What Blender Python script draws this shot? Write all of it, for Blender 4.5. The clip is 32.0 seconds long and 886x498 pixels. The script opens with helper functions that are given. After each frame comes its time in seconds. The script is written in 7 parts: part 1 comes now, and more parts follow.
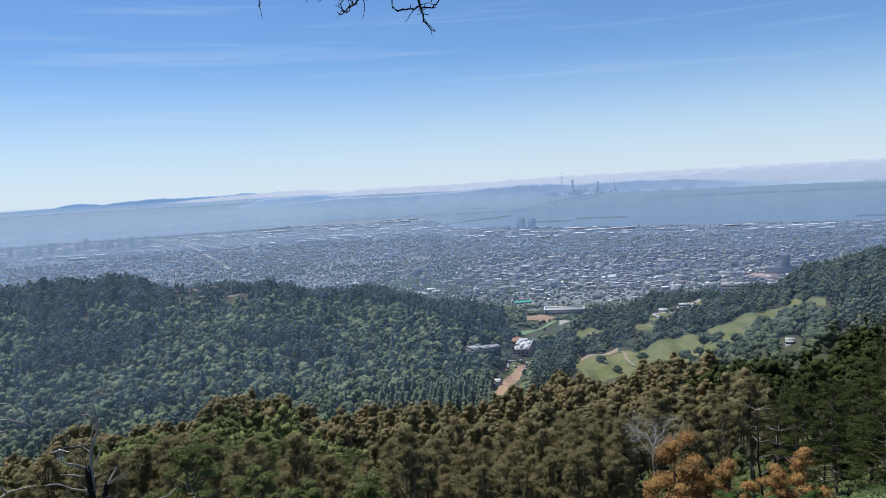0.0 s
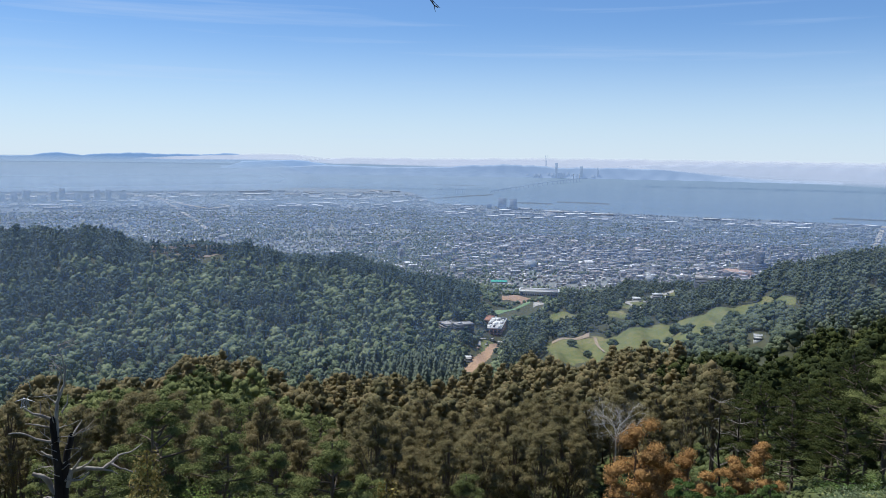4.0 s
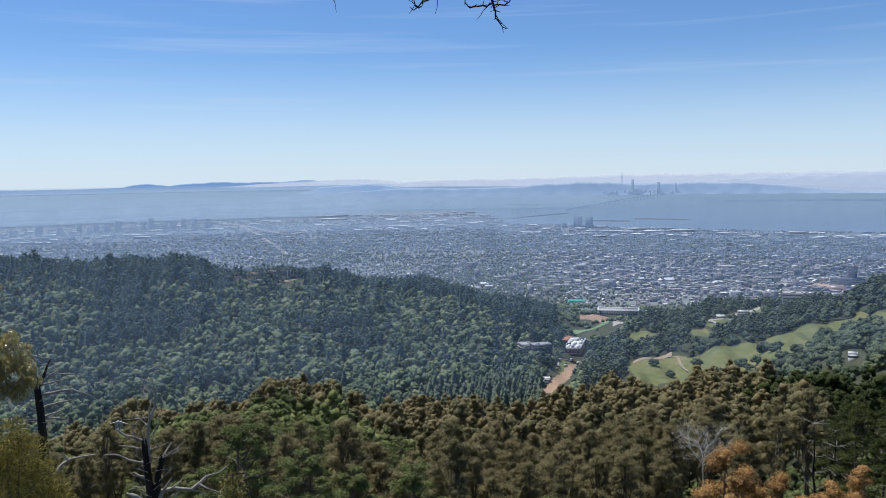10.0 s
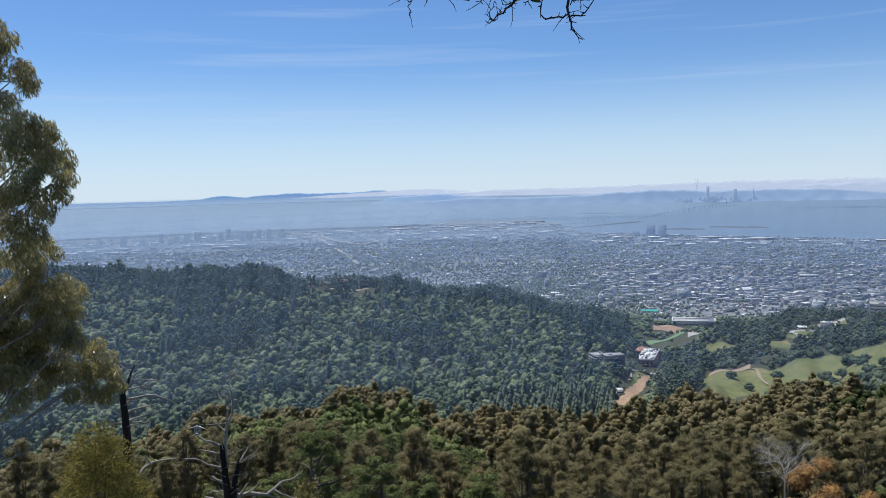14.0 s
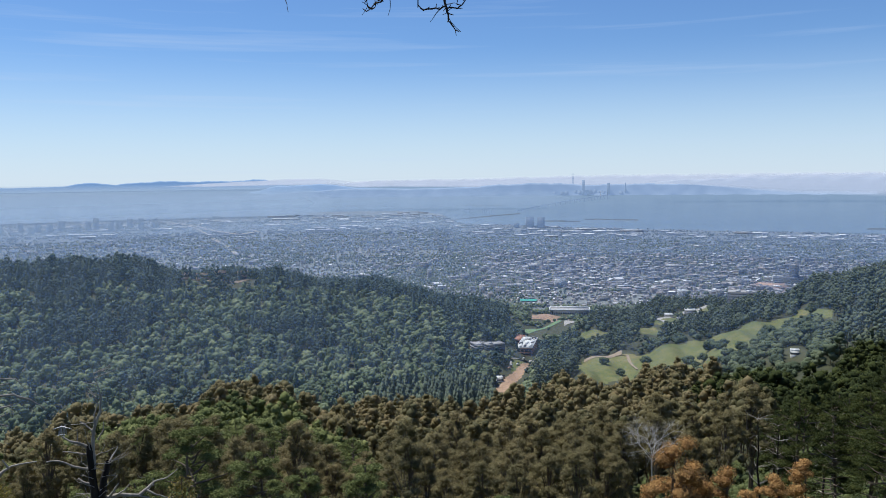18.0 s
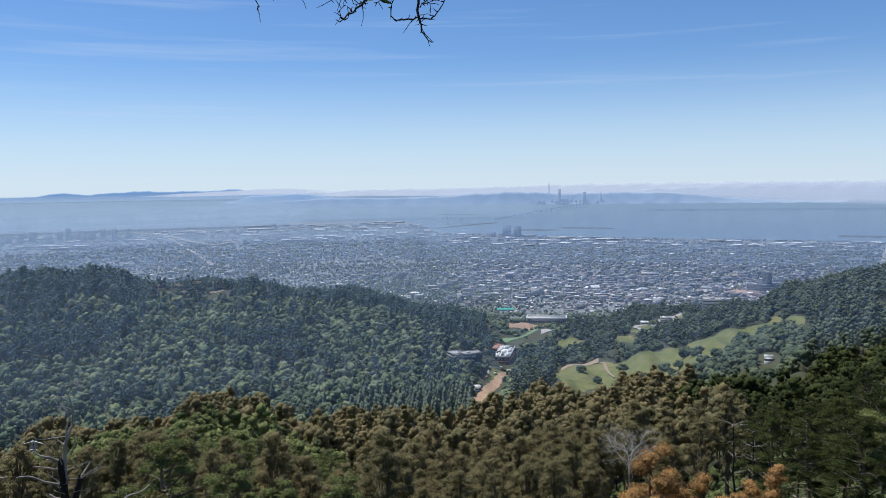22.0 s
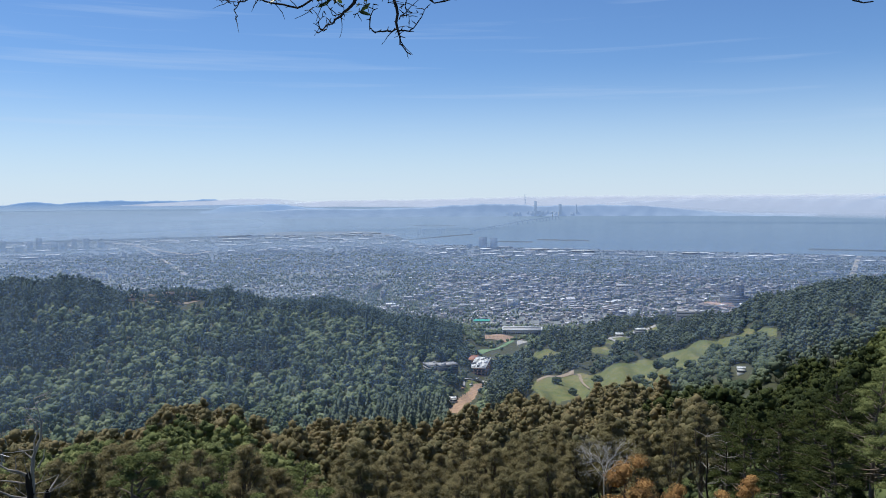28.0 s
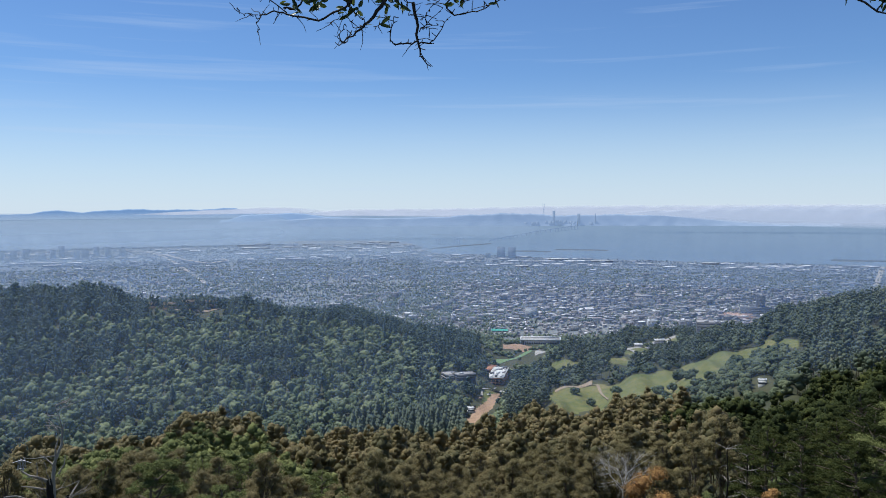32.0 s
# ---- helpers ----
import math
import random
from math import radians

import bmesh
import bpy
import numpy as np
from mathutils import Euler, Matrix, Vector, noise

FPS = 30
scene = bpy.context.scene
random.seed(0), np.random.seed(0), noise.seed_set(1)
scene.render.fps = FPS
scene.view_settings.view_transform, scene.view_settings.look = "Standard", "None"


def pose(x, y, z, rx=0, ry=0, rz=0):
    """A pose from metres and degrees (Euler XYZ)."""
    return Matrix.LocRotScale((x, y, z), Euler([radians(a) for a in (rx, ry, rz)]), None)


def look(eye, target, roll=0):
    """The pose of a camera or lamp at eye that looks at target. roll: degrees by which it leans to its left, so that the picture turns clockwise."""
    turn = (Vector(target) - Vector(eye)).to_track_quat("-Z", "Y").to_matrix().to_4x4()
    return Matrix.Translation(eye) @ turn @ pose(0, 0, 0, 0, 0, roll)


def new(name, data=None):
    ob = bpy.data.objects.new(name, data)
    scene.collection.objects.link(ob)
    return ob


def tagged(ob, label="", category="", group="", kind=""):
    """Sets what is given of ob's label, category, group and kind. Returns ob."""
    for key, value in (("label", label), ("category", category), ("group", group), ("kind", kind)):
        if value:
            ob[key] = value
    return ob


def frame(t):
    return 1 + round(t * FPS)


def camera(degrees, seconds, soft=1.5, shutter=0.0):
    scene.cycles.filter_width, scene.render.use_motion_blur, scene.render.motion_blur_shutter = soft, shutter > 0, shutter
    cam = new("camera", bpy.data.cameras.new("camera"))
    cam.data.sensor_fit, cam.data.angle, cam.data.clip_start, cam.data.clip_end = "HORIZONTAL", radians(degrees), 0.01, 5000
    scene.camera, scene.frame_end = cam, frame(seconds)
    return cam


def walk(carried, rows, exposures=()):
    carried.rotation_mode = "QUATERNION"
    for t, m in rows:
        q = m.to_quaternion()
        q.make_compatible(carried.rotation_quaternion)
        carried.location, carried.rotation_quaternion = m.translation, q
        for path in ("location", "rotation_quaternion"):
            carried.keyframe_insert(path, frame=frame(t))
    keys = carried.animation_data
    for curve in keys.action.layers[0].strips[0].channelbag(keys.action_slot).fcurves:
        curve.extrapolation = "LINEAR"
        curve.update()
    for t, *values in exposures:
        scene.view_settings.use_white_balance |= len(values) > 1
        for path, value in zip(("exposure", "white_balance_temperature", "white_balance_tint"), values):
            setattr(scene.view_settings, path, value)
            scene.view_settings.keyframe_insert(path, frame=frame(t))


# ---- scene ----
cam = camera(59.20, 32.0, 0.9)
PATH = [
    (0, pose(0.026, 0.008, -0.037, 85.047, 3.153, 1.262)),
    (0.5, pose(0.026, 0.008, -0.037, 83.419, 3.301, 0.377)),
    (1, pose(0.017, 0.007, -0.033, 81.771, 2.381, -0.748)),
    (1.5, pose(0.012, 0.006, -0.031, 79.827, 2.574, -1.995)),
    (2, pose(0.007, 0.006, -0.029, 78.349, 3.225, -6.358)),
    (2.5, pose(0.002, 0.005, -0.027, 80.115, 2.300, -7.607)),
    (3, pose(-0.003, 0.005, -0.025, 81.244, 0.326, -4.759)),
    (3.5, pose(-0.007, 0.004, -0.022, 82.330, -0.597, -1.347)),
    (4, pose(-0.012, 0.004, -0.020, 83.190, -0.891, 0.137)),
    (4.5, pose(-0.017, 0.003, -0.018, 82.939, -1.181, 1.469)),
    (6.5, pose(-0.024, 0.003, -0.017, 83.319, 0.978, 2.530)),
    (7, pose(-0.008, 0.005, -0.026, 83.698, 1.186, 2.311)),
    (7.5, pose(0.005, 0.006, -0.030, 84.054, 1.921, 2.202)),
    (8, pose(0.013, 0.006, -0.028, 84.489, 3.049, 2.209)),
    (8.5, pose(0.015, 0.006, -0.028, 84.733, 3.231, 2.176)),
    (9, pose(0.008, 0.005, -0.027, 84.448, 2.331, 2.591)),
    (9.5, pose(0.001, 0.004, -0.023, 84.485, 1.418, 3.915)),
    (10, pose(-0.003, 0.004, -0.020, 84.726, 0.931, 5.513)),
    (10.5, pose(-0.009, 0.003, -0.016, 84.826, 0.811, 7.217)),
    (11, pose(-0.017, 0.001, -0.013, 85.205, 1.374, 8.837)),
    (11.5, pose(-0.024, 0.000, -0.010, 85.310, 1.471, 9.943)),
    (12, pose(-0.028, -0.000, -0.008, 85.474, 1.674, 10.553)),
    (12.5, pose(-0.030, -0.001, -0.006, 85.569, 1.893, 11.069)),
    (13, pose(-0.031, -0.001, -0.003, 85.692, 2.004, 11.506)),
    (13.5, pose(-0.032, -0.001, -0.004, 85.652, 1.900, 11.314)),
    (14, pose(-0.030, -0.001, -0.005, 85.518, 1.513, 10.599)),
    (14.5, pose(-0.028, -0.001, -0.007, 85.257, 1.008, 8.843)),
    (16.5, pose(-0.012, 0.002, -0.013, 85.245, -0.029, 4.710)),
    (17, pose(-0.009, 0.002, -0.012, 85.160, 0.335, 3.475)),
    (17.5, pose(-0.006, 0.002, -0.011, 84.953, 0.562, 2.703)),
    (18, pose(-0.004, 0.002, -0.011, 84.688, 0.670, 2.063)),
    (18.5, pose(-0.003, 0.002, -0.011, 84.595, 0.548, 1.516)),
    (19, pose(-0.003, 0.002, -0.012, 84.522, 0.242, 1.150)),
    (19.5, pose(-0.002, 0.003, -0.014, 84.463, -0.022, 1.027)),
    (20, pose(-0.002, 0.002, -0.012, 84.605, -0.005, 0.966)),
    (20.5, pose(-0.001, 0.002, -0.010, 85.088, 0.150, 0.730)),
    (21, pose(0.001, 0.002, -0.009, 85.376, 0.549, 0.709)),
    (21.5, pose(0.004, 0.002, -0.009, 85.306, 0.559, 0.594)),
    (22, pose(0.009, 0.002, -0.008, 85.347, 0.824, 0.360)),
    (22.5, pose(0.011, 0.002, -0.008, 85.499, 1.055, 0.180)),
    (23, pose(0.011, 0.002, -0.007, 85.669, 1.037, 0.005)),
    (23.5, pose(0.009, 0.001, -0.004, 85.959, 1.177, -0.050)),
    (24, pose(0.009, 0.001, -0.002, 86.346, 1.374, 0.080)),
    (24.5, pose(0.008, 0.001, -0.003, 86.460, 1.648, 0.308)),
    (25, pose(0.007, 0.002, -0.006, 86.497, 1.492, 0.192)),
    (25.5, pose(0.007, 0.002, -0.007, 86.592, 1.294, -0.553)),
    (26, pose(0.007, 0.002, -0.007, 86.549, 1.083, -1.038)),
    (26.5, pose(0.008, 0.002, -0.007, 86.338, 0.820, -1.203)),
    (28.5, pose(0.002, 0.001, -0.007, 86.153, 0.404, -1.363)),
    (29, pose(0.002, 0.001, -0.006, 86.456, 0.765, -1.145)),
    (29.5, pose(0.003, 0.001, -0.004, 86.720, 0.911, -0.846)),
    (30, pose(0.002, 0.000, -0.000, 87.220, 1.091, -0.671)),
    (30.5, pose(-0.001, -0.001, 0.002, 87.867, 1.291, -0.599)),
    (31, pose(-0.002, -0.001, 0.005, 88.073, 1.163, -0.483)),
    (31.5, pose(-0.003, -0.001, 0.005, 87.568, 0.822, -0.273)),
    (32, pose(-0.002, -0.001, 0.002, 86.848, 0.300, -0.016)),
]
walk(cam, PATH, [(0, 0.22, 5500, 9), (2, 0.32, 5500, 9), (3, 0.38, 5500, 9), (4, 0.25, 5500, 9), (7, 0.2, 5500, 9), (26, 0.2, 5500, 9), (30, 0.16, 5500, 9), (31, 0.12, 5500, 9), (32, 0.16, 5500, 9)])

# ---- light ----
SUN_AZ, SUN_EL = -56.0, 65.0
world = bpy.data.worlds.new("sky")
scene.world = world
world.use_nodes = True
wt = world.node_tree
wt.nodes.clear()
w_out = wt.nodes.new("ShaderNodeOutputWorld")
w_bg = wt.nodes.new("ShaderNodeBackground")
w_sky = wt.nodes.new("ShaderNodeTexSky")
w_sky.sky_type = "NISHITA"
w_sky.sun_disc = False
w_sky.sun_elevation = radians(SUN_EL)
w_sky.sun_rotation = radians(SUN_AZ)
w_sky.altitude = 450
w_sky.air_density = 1.0
w_sky.dust_density = 0.0
w_sky.ozone_density = 3.0
w_bg.inputs["Strength"].default_value = 0.077
# thin cirrus streaks, long and level
w_tc = wt.nodes.new("ShaderNodeTexCoord")
w_map = wt.nodes.new("ShaderNodeMapping")
w_map.inputs["Scale"].default_value = (1.5, 1.5, 46.0)
w_map.inputs["Rotation"].default_value = (0.0, radians(1.5), 0.0)
w_n = wt.nodes.new("ShaderNodeTexNoise")
w_n.inputs["Scale"].default_value = 1.6
w_n.inputs["Detail"].default_value = 7
w_n.inputs["Roughness"].default_value = 0.55
w_r = wt.nodes.new("ShaderNodeMapRange")
w_r.inputs["From Min"].default_value = 0.56
w_r.inputs["From Max"].default_value = 0.80
w_r.inputs["To Max"].default_value = 0.42
w_mix = wt.nodes.new("ShaderNodeMixRGB")
w_mix.inputs["Color2"].default_value = (6.6, 7.1, 7.6, 1)
wt.links.new(w_tc.outputs["Generated"], w_map.inputs["Vector"])
wt.links.new(w_map.outputs[0], w_n.inputs["Vector"])
wt.links.new(w_n.outputs["Fac"], w_r.inputs["Value"])
wt.links.new(w_r.outputs[0], w_mix.inputs["Fac"])
wt.links.new(w_sky.outputs[0], w_mix.inputs["Color1"])
w_tint = wt.nodes.new("ShaderNodeMixRGB")
w_tint.blend_type = "MULTIPLY"
w_tint.inputs["Fac"].default_value = 1.0
w_tint.inputs["Color2"].default_value = (0.90, 0.97, 1.08, 1)
w_sep = wt.nodes.new("ShaderNodeSeparateXYZ")
w_band = wt.nodes.new("ShaderNodeMapRange")
w_band.interpolation_type = "SMOOTHSTEP"
w_band.inputs["From Min"].default_value = -0.02
w_band.inputs["From Max"].default_value = 0.17
w_band.inputs["To Min"].default_value = 0.72
w_band.inputs["To Max"].default_value = 0.0
w_hz = wt.nodes.new("ShaderNodeMixRGB")
w_hz.inputs["Color2"].default_value = (9.1, 9.05, 8.3, 1)
wt.links.new(w_tc.outputs["Generated"], w_sep.inputs[0])
wt.links.new(w_sep.outputs["Z"], w_band.inputs["Value"])
wt.links.new(w_band.outputs[0], w_hz.inputs["Fac"])
wt.links.new(w_mix.outputs[0], w_hz.inputs["Color1"])
wt.links.new(w_hz.outputs[0], w_tint.inputs["Color1"])
wt.links.new(w_tint.outputs[0], w_bg.inputs["Color"])
wt.links.new(w_bg.outputs[0], w_out.inputs["Surface"])

sun = new("sun", bpy.data.lights.new("sun", "SUN"))
sun.data.energy = 4.6
sun.data.angle = radians(0.6)
sun.data.color = (1.0, 0.89, 0.72)
sun_dir = Vector((math.sin(radians(SUN_AZ)) * math.cos(radians(SUN_EL)),
                  math.cos(radians(SUN_AZ)) * math.cos(radians(SUN_EL)), math.sin(radians(SUN_EL))))
sun.matrix_world = look(sun_dir * 100, (0, 0, 0))

# ---- materials ----


def ramp(nt, stops):
    r = nt.nodes.new("ShaderNodeValToRGB")
    els = r.color_ramp.elements
    while len(els) < len(stops):
        els.new(0.5)
    for e, (p, c) in zip(els, stops):
        e.position, e.color = p, (*c, 1)
    return r


def surface(name, stops, scale=1.0, detail=6, rough=0.8, metal=0.0, bump=0.0, bump_scale=None, island=0.0, obj=0.0,
            coarse=0.0, coarse_scale=0.01, translucent=0.0, stretch=None, spec=0.3, glow=None, thin=0.0, tone=0.0):
    """A procedural material: grain noise, random value per island and per object, and a coarse stain picked off one ramp."""
    m = bpy.data.materials.new(name)
    m.use_nodes = True
    nt = m.node_tree
    b = nt.nodes["Principled BSDF"]
    tc = nt.nodes.new("ShaderNodeNewGeometry")
    vec = tc.outputs["Position"]
    if stretch:
        mp = nt.nodes.new("ShaderNodeMapping")
        mp.inputs["Scale"].default_value = stretch
        nt.links.new(vec, mp.inputs["Vector"])
        vec = mp.outputs[0]
    n = nt.nodes.new("ShaderNodeTexNoise")
    n.inputs["Scale"].default_value = scale
    n.inputs["Detail"].default_value = detail
    nt.links.new(vec, n.inputs["Vector"])
    total, weight = n.outputs["Fac"], max(0.0, 1 - island - obj - coarse - tone)

    def scaled(sock, k):
        q = nt.nodes.new("ShaderNodeMath")
        q.operation = "MULTIPLY"
        q.inputs[1].default_value = k
        nt.links.new(sock, q.inputs[0])
        return q.outputs[0]

    def plus(a, c):
        q = nt.nodes.new("ShaderNodeMath")
        q.operation = "ADD"
        nt.links.new(a, q.inputs[0])
        nt.links.new(c, q.inputs[1])
        return q.outputs[0]
    total = scaled(total, weight)
    if island:
        total = plus(total, scaled(tc.outputs["Random Per Island"], island))
    if obj:
        oi = nt.nodes.new("ShaderNodeObjectInfo")
        total = plus(total, scaled(oi.outputs["Random"], obj))
    if tone:
        ta = nt.nodes.new("ShaderNodeAttribute")
        ta.attribute_name = "tone"
        total = plus(total, scaled(ta.outputs["Fac"], tone))
    if coarse:
        n2 = nt.nodes.new("ShaderNodeTexNoise")
        n2.inputs["Scale"].default_value = coarse_scale
        n2.inputs["Detail"].default_value = 4
        nt.links.new(tc.outputs["Position"], n2.inputs["Vector"])
        total = plus(total, scaled(n2.outputs["Fac"], coarse))
    r = ramp(nt, stops)
    nt.links.new(total, r.inputs[0])
    nt.links.new(r.outputs[0], b.inputs["Base Color"])
    b.inputs["Roughness"].default_value = rough
    b.inputs["Metallic"].default_value = metal
    b.inputs["Specular IOR Level"].default_value = spec
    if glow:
        # emission standing in for the sunlit haze before the plain and far distance
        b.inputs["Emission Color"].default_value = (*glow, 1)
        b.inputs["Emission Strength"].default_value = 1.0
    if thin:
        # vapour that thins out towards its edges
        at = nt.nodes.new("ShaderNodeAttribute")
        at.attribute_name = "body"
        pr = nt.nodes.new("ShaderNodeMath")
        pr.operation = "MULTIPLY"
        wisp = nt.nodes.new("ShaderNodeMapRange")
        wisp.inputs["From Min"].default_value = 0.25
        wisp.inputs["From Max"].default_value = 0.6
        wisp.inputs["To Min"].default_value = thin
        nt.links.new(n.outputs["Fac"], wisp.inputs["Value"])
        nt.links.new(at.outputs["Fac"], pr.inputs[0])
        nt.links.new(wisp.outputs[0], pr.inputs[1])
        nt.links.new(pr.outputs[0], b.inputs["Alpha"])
    if bump:
        n3 = nt.nodes.new("ShaderNodeTexNoise")
        n3.inputs["Scale"].default_value = bump_scale or scale * 3
        n3.inputs["Detail"].default_value = 5
        nt.links.new(vec, n3.inputs["Vector"])
        bp = nt.nodes.new("ShaderNodeBump")
        bp.inputs["Strength"].default_value = bump
        nt.links.new(n3.outputs["Fac"], bp.inputs["Height"])
        nt.links.new(bp.outputs[0], b.inputs["Normal"])
    if translucent:
        tr = nt.nodes.new("ShaderNodeBsdfTranslucent")
        mx = nt.nodes.new("ShaderNodeMixShader")
        mx.inputs[0].default_value = translucent
        out = nt.nodes["Material Output"]
        nt.links.new(r.outputs[0], tr.inputs["Color"])
        nt.links.new(b.outputs[0], mx.inputs[1])
        nt.links.new(tr.outputs[0], mx.inputs[2])
        nt.links.new(mx.outputs[0], out.inputs["Surface"])
    return m


M_EUC = surface("eucalyptus_leaf", [(0.2, (0.132, 0.126, 0.055)), (0.5, (0.226, 0.194, 0.086)), (0.8, (0.330, 0.259, 0.124))], 0.6, island=0.35, obj=0.15, tone=0.25, coarse=0.15, coarse_scale=0.02, translucent=0.42, rough=0.6, spec=0.2)
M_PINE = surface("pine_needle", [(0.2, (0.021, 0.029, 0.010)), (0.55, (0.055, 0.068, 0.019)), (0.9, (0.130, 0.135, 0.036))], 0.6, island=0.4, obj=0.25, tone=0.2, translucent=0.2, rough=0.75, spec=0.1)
M_OAK = surface("bay_laurel_leaf", [(0.2, (0.060, 0.087, 0.046)), (0.5, (0.147, 0.187, 0.093)), (0.85, (0.274, 0.305, 0.156))], 0.05, island=0.15, tone=0.5, coarse=0.25, coarse_scale=0.012, translucent=0.2)
M_DARKWOOD = surface("dark_conifer_leaf", [(0.2, (0.041, 0.066, 0.054)), (0.6, (0.080, 0.114, 0.085)), (0.9, (0.139, 0.178, 0.121))], 0.05, island=0.25, tone=0.4, coarse=0.15, coarse_scale=0.02, translucent=0.1)
M_REDWOOD = surface("redwood_leaf", [(0.2, (0.060, 0.082, 0.056)), (0.6, (0.110, 0.138, 0.092)), (0.9, (0.165, 0.190, 0.125))], 0.05, island=0.25, tone=0.4, coarse=0.15, coarse_scale=0.02, translucent=0.15)
M_SPUR = surface("spur_eucalyptus_leaf", [(0.2, (0.056, 0.074, 0.044)), (0.55, (0.105, 0.130, 0.074)), (0.9, (0.180, 0.198, 0.108))], 0.05, island=0.25, tone=0.45, coarse=0.15, coarse_scale=0.02, translucent=0.15)
M_CHAR = surface("black_char", [(0.3, (0.004, 0.004, 0.003)), (0.7, (0.016, 0.013, 0.010)), (0.95, (0.05, 0.04, 0.03))], 6.0, bump=0.8, rough=1.0, spec=0.05)
M_PATH = surface("trodden_tan_earth", [(0.3, (0.24, 0.185, 0.125)), (0.8, (0.36, 0.29, 0.21))], 0.3)
# paler copy of pine_needle with sunlight put into its colour
M_PINELIGHT = surface("pine_needle_sunlit_copy", [(0.2, (0.075, 0.093, 0.034)), (0.55, (0.168, 0.192, 0.066)), (0.9, (0.302, 0.310, 0.116))], 0.6, island=0.4, obj=0.25, tone=0.2, translucent=0.25, rough=0.75, spec=0.1)
M_SCRUB = surface("scrub_oak_leaf", [(0.2, (0.039, 0.057, 0.033)), (0.5, (0.092, 0.120, 0.064)), (0.85, (0.175, 0.198, 0.106))], 0.05, island=0.15, tone=0.5, coarse=0.25, coarse_scale=0.012, translucent=0.2)
# downtown towers and harbour sheds: haze put in as faint bluish emission
M_DOWNTOWN = surface("downtown_haze_glow", [(0.2, (0.10, 0.12, 0.155)), (0.8, (0.17, 0.19, 0.22))], 0.02, obj=0.6, glow=(0.090, 0.115, 0.150))
M_SHED = surface("pale_shed_roof_haze_glow", [(0.25, (0.30, 0.30, 0.31)), (0.6, (0.62, 0.61, 0.60))], 0.02, island=0.85, glow=(0.05, 0.065, 0.085))
M_DRY = surface("dead_orange_needle", [(0.2, (0.242, 0.136, 0.047)), (0.5, (0.427, 0.244, 0.082)), (0.85, (0.578, 0.375, 0.137))], 0.8, island=0.5, obj=0.2, translucent=0.25)
M_BRUSH = surface("coyote_brush_leaf", [(0.15, (0.130, 0.150, 0.045)), (0.5, (0.290, 0.300, 0.105)), (0.85, (0.52, 0.49, 0.25))], 0.9, island=0.45, coarse=0.25, coarse_scale=0.25, translucent=0.3)
M_TWIGPALE = surface("pale_dry_stem", [(0.2, (0.26, 0.22, 0.13)), (0.8, (0.46, 0.42, 0.30))], 4.0, island=0.5)
M_BARK = surface("eucalyptus_bark", [(0.2, (0.068, 0.051, 0.036)), (0.6, (0.180, 0.143, 0.105)), (0.9, (0.360, 0.300, 0.232))], 0.8, stretch=(1, 1, 0.15), obj=0.25, bump=0.4)
M_BURNT = surface("charred_bark", [(0.3, (0.012, 0.010, 0.009)), (0.6, (0.030, 0.025, 0.021)), (0.9, (0.09, 0.075, 0.060))], 3.0, stretch=(1, 1, 0.3), bump=0.6, rough=0.9)
M_BLEACHED = surface("bleached_dead_wood", [(0.3, (0.20, 0.175, 0.145)), (0.7, (0.42, 0.385, 0.33))], 3.0, stretch=(1, 1, 0.3), bump=0.4)
M_GREYTWIG = surface("grey_bare_twig", [(0.2, (0.408, 0.379, 0.336)), (0.8, (0.622, 0.583, 0.522))], 2.0, island=0.5)
M_TWIG = surface("twig_bark", [(0.3, (0.020, 0.016, 0.014)), (0.8, (0.06, 0.048, 0.040))], 40.0, bump=0.5, bump_scale=160)
M_LIVELEAF = surface("live_oak_leaf", [(0.2, (0.030, 0.045, 0.012)), (0.6, (0.075, 0.105, 0.025)), (0.95, (0.24, 0.26, 0.05))], 20.0, island=0.6, translucent=0.35, rough=0.4)
M_GROUND = surface("hill_soil", [(0.3, (0.030, 0.034, 0.015)), (0.55, (0.055, 0.058, 0.026)), (0.85, (0.11, 0.095, 0.050))], 0.15, detail=8, coarse=0.4, coarse_scale=0.01, bump=0.3)
M_MEADOW = surface("meadow_grass", [(0.3, (0.062, 0.088, 0.024)), (0.48, (0.128, 0.138, 0.040)), (0.58, (0.165, 0.158, 0.055)), (0.70, (0.255, 0.205, 0.095))], 0.10, detail=9, coarse=0.5, coarse_scale=0.02, bump=0.3)
M_FIELD = surface("town_ground", [(0.3, (0.125, 0.145, 0.128)), (0.5, (0.185, 0.196, 0.188)), (0.75, (0.28, 0.28, 0.28))], 0.035, detail=10, coarse=0.3, coarse_scale=0.004)
M_DIRT = surface("bare_orange_earth", [(0.25, (0.238, 0.145, 0.084)), (0.75, (0.405, 0.282, 0.185))], 0.25, bump=0.3)
M_ROAD = surface("pale_road", [(0.3, (0.30, 0.28, 0.25)), (0.8, (0.44, 0.42, 0.38))], 0.3)
M_TTREE = surface("street_tree_leaf", [(0.15, (0.085, 0.112, 0.072)), (0.5, (0.130, 0.160, 0.100)), (0.85, (0.185, 0.212, 0.130))], 0.01, island=0.7, translucent=0.1)
M_WALLS = surface("house_wall_paint", [(0.1, (0.20, 0.195, 0.20)), (0.4, (0.29, 0.275, 0.265)), (0.7, (0.39, 0.36, 0.335)), (0.95, (0.60, 0.57, 0.54))], 0.02, island=0.85)
